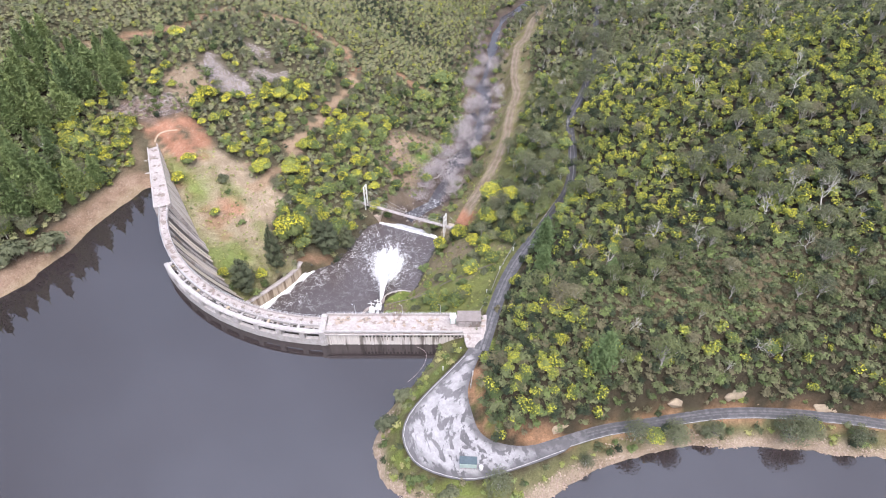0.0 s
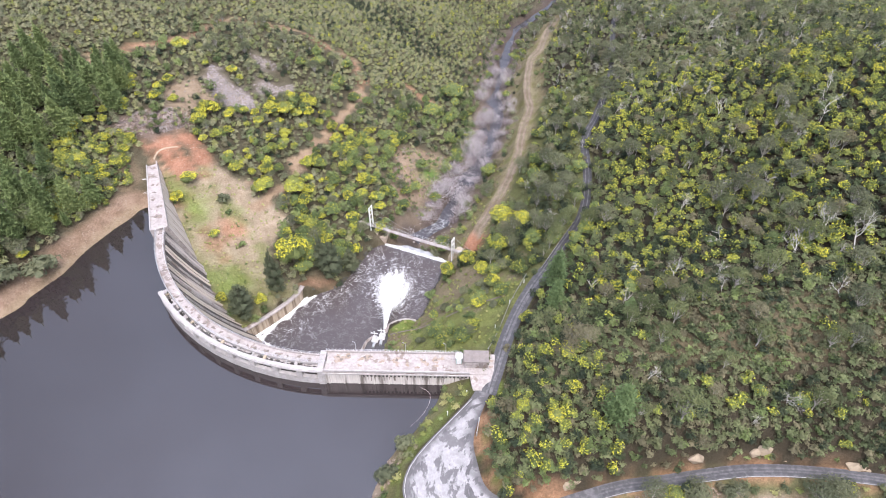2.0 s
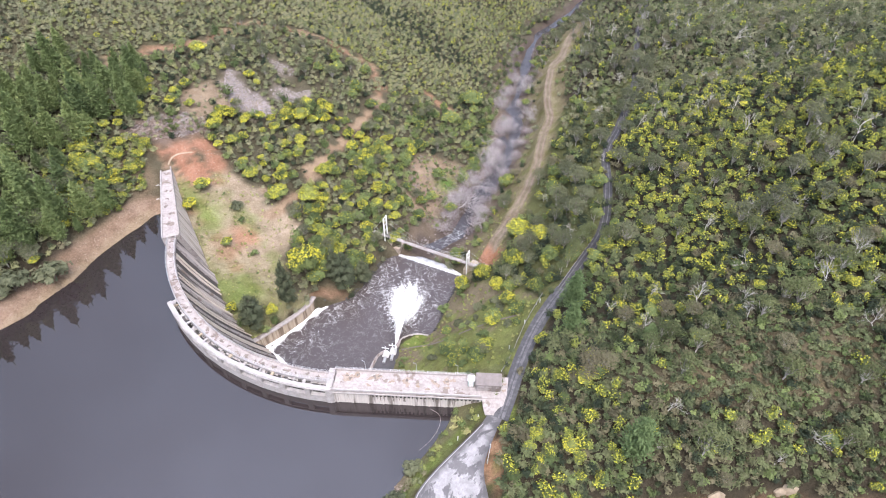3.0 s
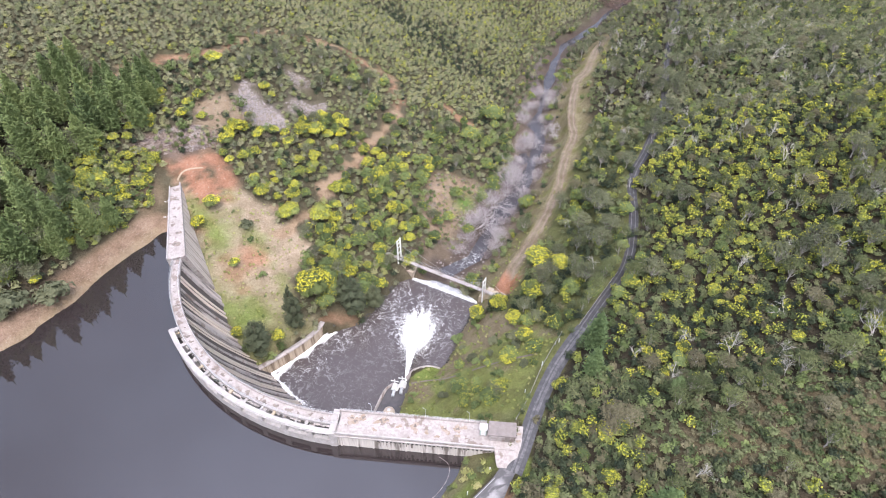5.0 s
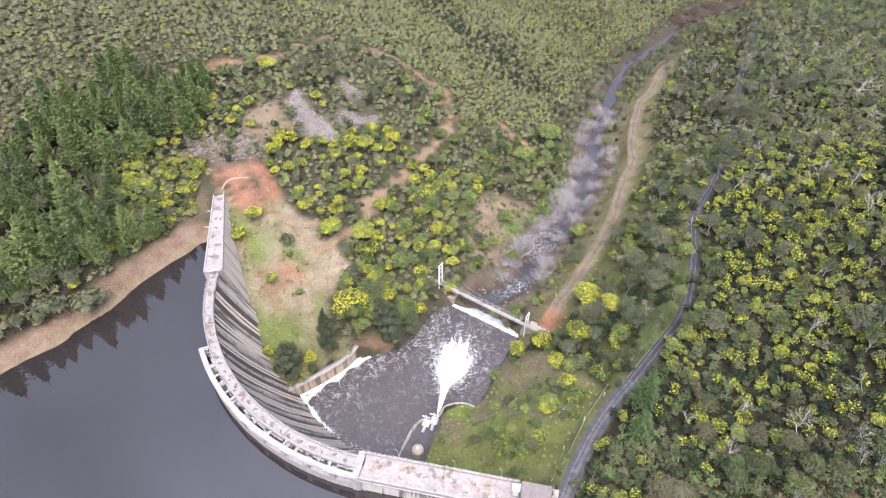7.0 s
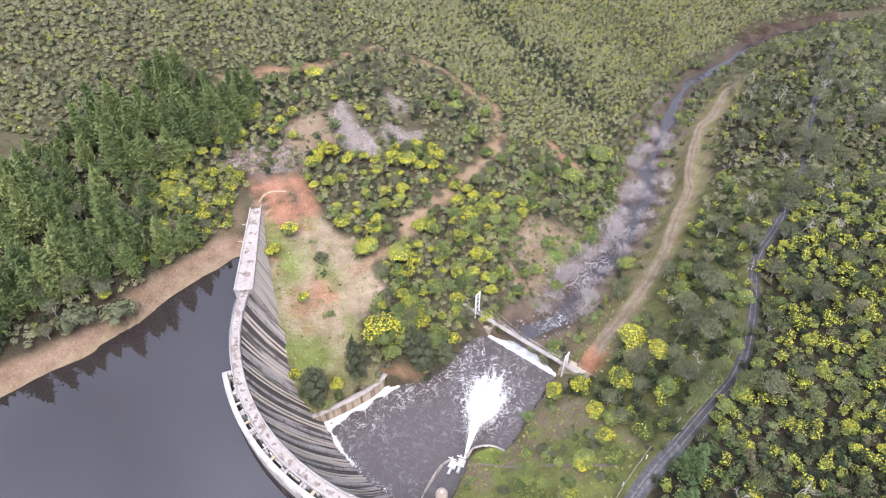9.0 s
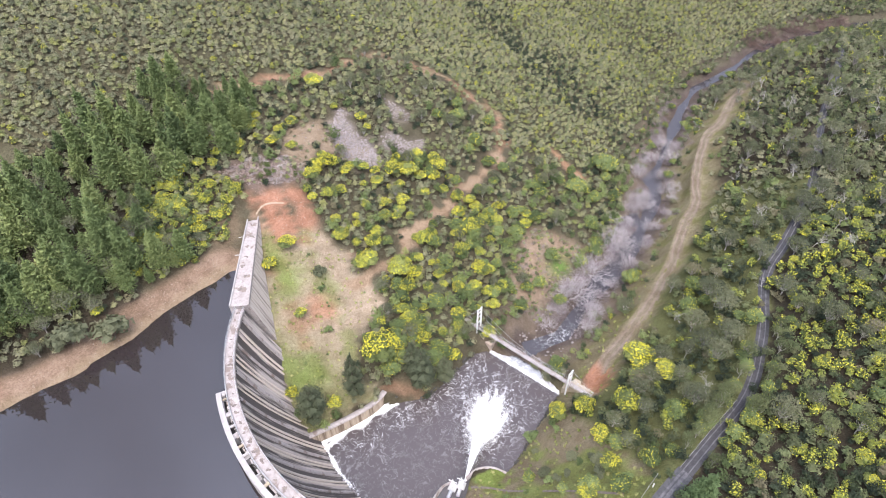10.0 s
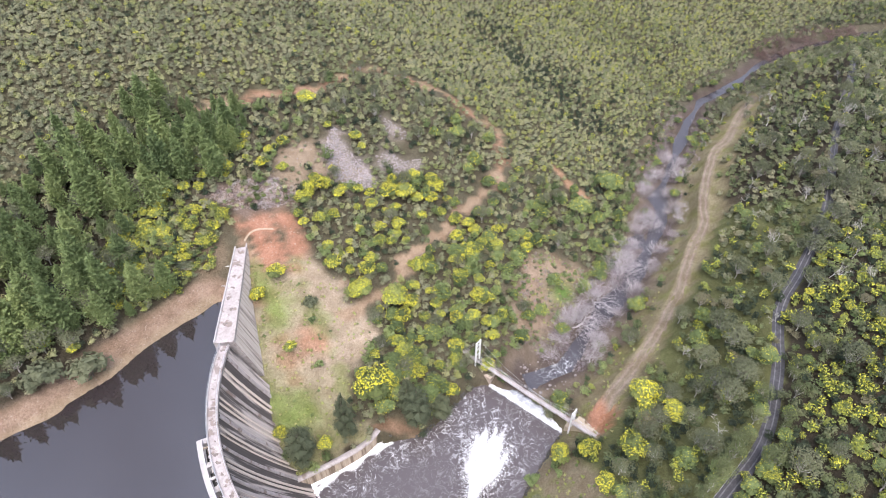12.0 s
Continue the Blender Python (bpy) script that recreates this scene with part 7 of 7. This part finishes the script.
scrub("grass", "tussocks of dry and green grass on the slopes", x, y, np.c_[np.ones(len(x)), 0.12 * np.ones(len(x))], [[(T_LOW, S_GRASS)], [(T_LOW, S_GREEN)]], 0.42, 4)
# low bushes at the waterline and along the road verge
x, y = scatter(rng, -16, 130, 46, 90, 1.4)
e = seg_distance(x, y, EAST_SHORE)[0]
k = (e > np.where((y > 70) & (x < 8), 0.3, 1.6)) & (e < 9) & (ground(x, y) > np.where((y > 70) & (x < 8), 0.15, 0.8)) & (signed(x, y, LOT) > 0.9) & (seg_distance(x, y, SHORE_ROAD)[0] > 2.3) & (dam_gap(x, y) > 0.8) & (seg_distance(x, y, ROAD_LINE)[0] > 2.6) & (rng.random(len(x)) < 0.55)
k &= ~((x > 14) & (seg_distance(x, y, SHORE_ROAD)[0] < 99) & (y > np.interp(x, [p[0] for p in SHORE_ROAD], [p[1] for p in SHORE_ROAD])))
k &= (y < 66) | (x < 4)
x, y = x[k], y[k]
scrub("verge_scrub", "low green bushes and grass between road and water", x, y, np.c_[np.ones(len(x)), 0.5 * np.ones(len(x)), 0.5 * np.ones(len(x)), 0.3 * np.ones(len(x))],
      [[(T_LOW, S_GRASS)], [(T_LOW, S_GREEN)], [(T_LOW, S_GUM)], [(T_LOW, S_BROWN)]], 0.85, 5)


def sow(kind, n, region, seed, lo=0.7, hi=1.3, keep=None, gap=2.0):
    """n plants at random in a region (x0, x1, y0, y1), off the open ground."""
    rng = np.random.default_rng(seed)
    x0, x1, y0, y1 = region
    x, y = rng.uniform(x0, x1, n * 14), rng.uniform(y0, y1, n * 14)
    k = ~open_ground(x, y)
    if keep is not None:
        k &= keep(x, y)
    x, y = x[k], y[k]
    taken = []
    for a, b in zip(x, y):
        if len(taken) >= n:
            break
        if all((a - c) ** 2 + (b - d) ** 2 > gap * gap for c, d in taken[-160:]):
            taken.append((a, b))
    for a, b in taken:
        kind.plant(float(a), float(b), float(rng.uniform(lo, hi)), float(rng.uniform(0, 6.28)), float(rng.uniform(0.85, 1.2)))


road_x = lambda y: np.interp(y, [p[1] for p in ROAD_LINE], [p[0] for p in ROAD_LINE])
near_west = lambda x, y: ~far_hill(x, y) & (x < 0.15 * (y - 165)) & ~(inside(x, y, CLEARING) & (wobble(x, y, 0.5, 4) > -0.6))
sow(pine, 215, (-176, -96, 86, 208), 21, 0.6, 1.45, lambda x, y: inside(x, y, PINES), 4.1)
sow(gum, 16, (-176, -100, 92, 200), 28, 0.6, 1.0, lambda x, y: inside(x, y, PINES), 7)
sow(wattle, 12, (-120, -94, 134, 168), 27, 0.4, 0.8, lambda x, y: inside(x, y, WATTLE_STAND), 2.6)
sow(green_wattle, 10, (-120, -94, 134, 168), 29, 0.4, 0.8, lambda x, y: inside(x, y, WATTLE_STAND), 2.6)
sow(wattle, 100, (-90, -20, 150, 212), 22, 0.45, 1.0, near_west, 2.6)
sow(wattle, 40, (-116, -90, 112, 200), 23, 0.4, 0.85, near_west, 2.6)
sow(gum, 14, (-118, -96, 104, 150), 37, 0.5, 0.9, near_west, 4.0)
sow(green_wattle, 90, (-60, 6, 140, 262), 24, 0.5, 1.0, near_west, 3.0)
sow(gum, 50, (-95, -12, 150, 250), 25, 0.4, 0.7, near_west, 3)
is_east = lambda x, y: ~far_hill(x, y) & (ground(x, y) > -24)
sow(wattle, 110, (12, 120, 66, 215), 31, 0.35, 0.7, lambda x, y: is_east(x, y) & ((x > road_x(y)) | (y < 100)) & (np.exp(-((x - 62) / 34) ** 2 - ((y - 90) / 16) ** 2) < 0.35), 2.4)
sow(gum, 100, (20, 150, 135, 380), 32, 0.5, 0.95, is_east, 4.0)
sow(olive_gum, 60, (30, 125, 70, 190), 46, 0.5, 0.95, lambda x, y: is_east(x, y) & (x > road_x(y) + 3) & (wobble(x, y, 0.06, 5) > -0.5), 4.0)
sow(gum, 14, (10, 44, 118, 200), 38, 0.6, 1.0, lambda x, y: is_east(x, y) & (x < road_x(y) - 2), 5.0)
sow(green_wattle, 10, (8, 44, 118, 215), 39, 0.6, 1.1, lambda x, y: is_east(x, y) & (x < road_x(y) - 2), 4.0)
sow(gum, 22, (66, 112, 84, 150), 36, 0.6, 0.95, is_east, 5.0)
sow(green_wattle, 70, (12, 130, 66, 300), 33, 0.4, 0.75, is_east, 2.6)
sow(brown_gum, 40, (15, 130, 66, 300), 34, 0.5, 0.85, is_east, 3)
sow(dead_tree, 90, (25, 140, 75, 340), 35, 0.5, 0.9, is_east, 4)
for px, py, sc in ((50.9, 105.7, 1.0), (75.1, 107, 1.1), (86.8, 106.9, 1.4), (82.6, 112.2, 1.2), (64.3, 77.4, 0.9), (33, 107.5, 0.7), (58, 72.6, 0.7), (80.1, 95.8, 0.8), (75.6, 257.2, 1.2), (88.1, 264.9, 1.2), (101.4, 251.9, 1.5), (99.7, 229.5, 1.1),
                   (104.7, 166.9, 1.2), (98.5, 154.7, 1.4), (93.7, 162.7, 1.2), (79.2, 171.4, 1.1), (80, 183.3, 1.0), (111.6, 208.6, 1.1), (74.5, 188.9, 1.1), (45.5, 211.5, 1.0), (71.9, 279.1, 1.3), (62.3, 283.3, 1.1), (79.8, 137, 0.9), (24.5, 173.1, 0.8), (60, 133.5, 1.0)):
    dead_tree.plant(px, py, sc, px + py, 1.0)
for px, py, sc in ((41.1, 97.5, 0.85), (53.1, 96.9, 0.8), (68.1, 102.8, 1.15), (60.5, 100.1, 0.9), (60.5, 85.8, 0.95), (74.1, 85.1, 0.9), (53.2, 81.3, 0.7), (36.6, 111.7, 0.8), (47.7, 103.3, 0.7), (66, 104.5, 0.9)):
    olive_gum.plant(px, py, sc, px, 1.0)
for px, py, sc in ((26.5, 92, 0.95), (29.5, 91.5, 0.8), (43.5, 104.5, 0.7), (62.1, 91.9, 0.7)):
    brown_gum.plant(px, py, sc, px, 0.9)


def along(kind, line, n, off_lo, off_hi, seed, lo=0.7, hi=1.2):
    rng = np.random.default_rng(seed)
    p, nn, s = ribbon([(q[0], q[1], 0) for q in line], 1, 0, 1.0)
    for _ in range(n):
        k = int(rng.integers(len(p)))
        o = rng.uniform(off_lo, off_hi) * rng.choice([-1, 1])
        a, b = p[k, :2] + nn[k] * o
        kind.plant(float(a), float(b), float(rng.uniform(lo, hi)), float(rng.uniform(0, 6.28)))


along(olive_gum, ROAD_LINE[6:12], 22, 2.3, 3.6, 43, 0.5, 0.85)
along(green_wattle, ROAD_LINE[6:12], 16, 2.0, 3.2, 44, 0.45, 0.8)
along(bare_tree, RIVER_LINE[1:9], 46, 1.6, 6.5, 41, 0.35, 0.9)
along(green_wattle, RIVER_LINE[6:12], 18, 3.4, 6, 45, 0.4, 0.75)
along(thicket, RIVER_LINE[1:10], 90, 3.4, 9, 42, 0.4, 0.9)


FANS = [fan_mesh(900 + k, 150, 3.0, 0.75, 0.028) for k in range(6)]
rng = np.random.default_rng(77)
fx, fy = line_scatter(rng, RIVER_LINE[1:10], 210, -8, 6)
k = (seg_distance(fx, fy, TRACK_LINE)[0] > 3.2) & (seg_distance(fx, fy, RIVER_LINE)[0] > 3.0 - 0.8 * np.sin(fy * 0.4))
fx, fy = fx[k], fy[k]
scrub("bank_twigs", "thickets of leafless purple-grey twigs along the stream", fx, fy, np.ones((len(fx), 1)), [[(FANS, REED)]], 1.0, 8)
fx, fy = line_scatter(rng, RIVER_LINE[12:15], 120, -9, 3)
scrub("bank_twigs", "rusty brown leafless thickets on the far bend", fx, fy, np.ones((len(fx), 1)), [[(FANS, simple("rusty_twigs", (0.19, 0.13, 0.11), (0.11, 0.08, 0.07), 0.3))]], 1.2, 9)
# sparse low growth and fallen branches on the bare rubble slopes
rng = np.random.default_rng(78)
fx, fy = in_poly(rng, STONY, 34)
scrub("rubble_scrub", "sparse low scrub among dead branches", fx, fy, np.ones((len(fx), 1)) * [1, 0.7, 0.6], [[(T_LOW, S_OLIVE)], [(T_LOW, S_BROWN)], [(T_SMALL, S_LIME)]], 0.7, 15)
fx, fy = in_poly(rng, BARE, 46)
scrub("rubble_scrub", "sparse low scrub growing through the rubble", fx, fy, np.ones((len(fx), 1)) * [1, 0.7, 0.6], [[(T_LOW, S_HEATH)], [(T_LOW, S_BROWN)], [(T_SMALL, S_OLIVE)]], 0.6, 10)
fx, fy = in_poly(rng, CLEARING, 130)
scrub("rubble_scrub", "dry scrub on the eroded bank", fx, fy, np.ones((len(fx), 1)) * [1, 0.8, 0.5], [[(T_LOW, S_BROWN)], [(T_LOW, S_HEATH)], [(T_SMALL, S_GREEN)]], 0.6, 12)
fx, fy = in_poly(rng, CLEARING, 40)
scrub("fallen_branches", "grey dead branches lying on the eroded bank", fx, fy, np.ones((len(fx), 1)), [[([v * [1, 1, 0.3] for v in FANS], REED)]], 0.6, 13)
fx, fy = in_poly(rng, STONY, 110)
scrub("fallen_branches", "grey dead branches lying on the rubble", fx, fy, np.ones((len(fx), 2)), [[([v * [1, 1, 0.35] for v in FANS], GREYBARK)], [([v * [1, 1, 0.35] for v in FANS], REED)]], 0.55, 11)
for px, py, sc in ((-109.2, 134.4, 1.1), (-104.5, 138.5, 0.95), (-101.2, 143.5, 0.85), (-112.4, 130.4, 1.0), (-113.5, 124.6, 1.15), (-118.5, 121.6, 1.0), (-123.5, 116, 1.2), (-118.2, 115.8, 0.95), (-124, 110, 1.1), (-107.5, 129.5, 0.8)):
    pine.plant(px, py, 1.25 * sc, px, 1.05)
# single plants that stand apart
for kind, px, py, sc, ta in ((she_oak, -58.7, 123.0, 1.9, 0.68), (she_oak, -50.9, 131.2, 1.25, 1.55), (she_oak, -36.4, 141.2, 1.9, 0.85), (she_oak, -39.6, 143, 1.4, 1.0), (she_oak, -31.6, 145.4, 1.3, 0.8), (wattle, -54.2, 126.6, 0.7, 1.2), (wattle, -64.8, 124.6, 0.65, 1), (wattle, -70.3, 143.2, 0.65, 0.8),
                         (wattle, -80.2, 158, 0.95, 0.8), (wattle, -60.3, 165.6, 1.25, 0.7), (wattle, -48, 142.0, 1.9, 1.0), (wattle, -46.6, 144, 1.3, 1.2), (green_wattle, -45, 146.5, 1.1, 1.0), (dry_shrub, -70.3, 155.8, 1.6, 1), (shrub, -62.6, 143, 1.4, 1), (shrub, -68.2, 152.4, 1.2, 1),
                         (wattle, -0.8, 140, 0.95, 1.2), (wattle, 5, 141, 1.0, 1), (wattle, 13.4, 139.6, 1.2, 1.1), (wattle, 15.8, 157.8, 1.5, 1.0), (wattle, 22, 151.4, 1.1, 1), (dry_shrub, -104.8, 118.4, 3.6, 0.9), (dry_shrub, -111.5, 113, 3.8, 0.9),
                         (gum, 10.6, 52.0, 0.85, 0.6), (wattle, 42.5, 62.2, 0.8, 0.8), (gum, 46.5, 62.6, 0.75, 0.6), (gum, 72, 63.0, 0.8, 0.9), (olive_gum, 43.8, 72.4, 1.25, 1.1), (fresh_pine, 32.4, 73.2, 1.2, 1.0), (fresh_pine, 25.6, 113, 1.15, 1.0), (fresh_pine, 24.4, 105, 0.9, 1.0), (fresh_pine, 39, 98, 0.6, 0.8),
                         (olive_gum, -5.3, 110.5, 0.55, 0.6), (green_wattle, -4.4, 120.3, 0.55, 0.9), (green_wattle, 7.6, 116.3, 0.8, 0.9), (gum, 5, 105.6, 0.65, 0.55), (green_wattle, 3, 103.6, 0.7, 0.8), (green_wattle, -2.4, 106.6, 0.55, 0.9), (shrub, -1.3, 138.2, 1.8, 1),
                         (shrub, 3.5, 98.5, 1.0, 1), (dry_shrub, -1.5, 121.5, 1.3, 1.2), (wattle, 11, 122, 0.8, 1), (gum, 14, 128, 0.6, 0.7), (wattle, 9, 130, 0.9, 1), (gum, 33.7, 172.5, 1.2, 0.8), (gum, 30, 160, 1.0, 0.8), (wattle, -100.5, 158, 0.75, 0.8), (wattle, -102, 152, 0.8, 0.8), (wattle, -99.5, 162.5, 0.7, 0.8), (dry_shrub, -98.5, 154.5, 1.3, 0.8), (dry_shrub, -100.5, 148, 1.4, 0.8), (wattle, -99.5, 219.5, 1.2, 0.8), (wattle, -92.5, 189, 0.7, 0.8), (wattle, -84, 186.5, 0.8, 0.8), (wattle, -36, 192, 1.2, 1.0), (wattle, -51.2, 167, 1.4, 1.0),
                         (wattle, -48.8, 179.5, 1.0, 0.9), (wattle, -60, 200.5, 1.3, 0.9), (wattle, -64, 198, 1.2, 0.9), (wattle, -53, 207.5, 1.2, 0.9), (wattle, -80, 190, 0.9, 0.9), (wattle, -28.6, 179.7, 0.9, 0.9), (dry_shrub, -11.4, 65.5, 2.0, 0.9), (dry_shrub, -8.5, 73.0, 1.8, 0.8), (shrub, -5.6, 53.5, 1.6, 0.9),
                         (dry_shrub, 1.5, 50.6, 1.5, 0.9), (shrub, 38, 60.6, 1.3, 1), (dry_shrub, 53, 63.5, 1.5, 1), (shrub, 84, 61.5, 1.3, 1), (pine, -106.4, 188.2, 1.15, 1.0), (pine, -110, 181, 1.0, 1.0), (pine, -102.5, 141, 0.8, 0.9), (pine, -105, 134, 0.75, 0.9), (green_wattle, 0, 251, 1.6, 1.1), (green_wattle, -9, 233, 1.4, 1.0),
                         (bare_tree, 8.6, 213, 1.5, 0.8), (bare_tree, 1.0, 200, 1.35, 0.75), (bare_tree, -4, 186.5, 1.4, 0.75), (bare_tree, 4.0, 178, 0.8, 1.2), (bare_tree, 13, 242, 0.9, 0.8), (bare_tree, 10.0, 226, 0.95, 0.8), (bare_tree, 13.4, 258, 0.9, 0.8)):
    kind.plant(px, py, sc * (0.75 if kind is pine else 1), 1.0 + px, ta)
for kind, px, py, sc in ((green_wattle, -4.2, 109.5, 0.6), (green_wattle, -3.0, 111.8, 0.5), (green_wattle, 3.6, 104.4, 0.8), (wattle, 5.8, 106.4, 0.7), (green_wattle, 4.8, 107.2, 0.6), (wattle, 7.4, 114.8, 0.7), (green_wattle, 13.2, 117, 0.8), (green_wattle, -2.3, 104.2, 0.5), (dry_shrub, 9.3, 123, 1.6), (shrub, -5.6, 135, 2.2), (shrub, 1.8, 98.4, 1.2), (shrub, 0.5, 103, 1.3), (shrub, 5.5, 110.5, 1.4), (dry_shrub, 11, 112, 1.2), (shrub, 0, 119, 1.3), (dry_shrub, 4, 126, 1.3), (green_wattle, 12, 128, 0.7)):
    kind.plant(px, py, sc, 1.0 + px, 0.8)
for px, py, sc in ((46.5, 176, 0.9), (43, 190, 0.9), (51, 192, 0.9), (53, 206, 1.0), (58, 213, 0.9), (61, 222, 1.0), (66, 236, 1.0), (64, 246, 0.9), (70, 258, 1.0), (71, 275, 1.0), (75, 288, 1.0)):
    gum.plant(px, py, sc, px, 0.8)
for px, py, sc in ((38.5, 61.9, 0.85), (46.5, 62.4, 0.9), (55, 63.6, 0.6), (69.5, 62.6, 1.0), (73, 63.2, 0.9), (83, 61.8, 0.7), (94, 59.5, 0.75), (99, 58.6, 0.7), (28, 57.4, 0.5)):
    gum.plant(px, py, sc, px, 0.75)
# growth over the far end of the valley track, and low bushes on the terrace
for px, py, sc in ((50, 322, 0.8), (56, 330, 0.9), (52, 337, 0.9), (58, 341, 0.9), (45, 327, 0.7), (49, 312, 0.55)):
    gum.plant(px, py, sc, px, 0.8)
rng = np.random.default_rng(83)
bx, by = in_poly(rng, LAWN, 60)
keep = (by > 106) & (signed(bx, by, APRON) > 2) & (signed(bx, by, POOL_EDGE) > 2) & (signed(bx, by, [(-18, 117), (-17, 122), (-9, 123), (-9, 116)]) > 0.5) & (seg_distance(bx, by, ROAD_LINE)[0] > 4)
for k, (px, py) in enumerate(zip(bx[keep][:22], by[keep][:22])):
    (shrub, dry_shrub, shrub, green_wattle)[k % 4].plant(float(px), float(py), float(rng.uniform(0.8, 1.3)) * (0.4 if k % 4 == 3 else 1.0), px, 0.8)
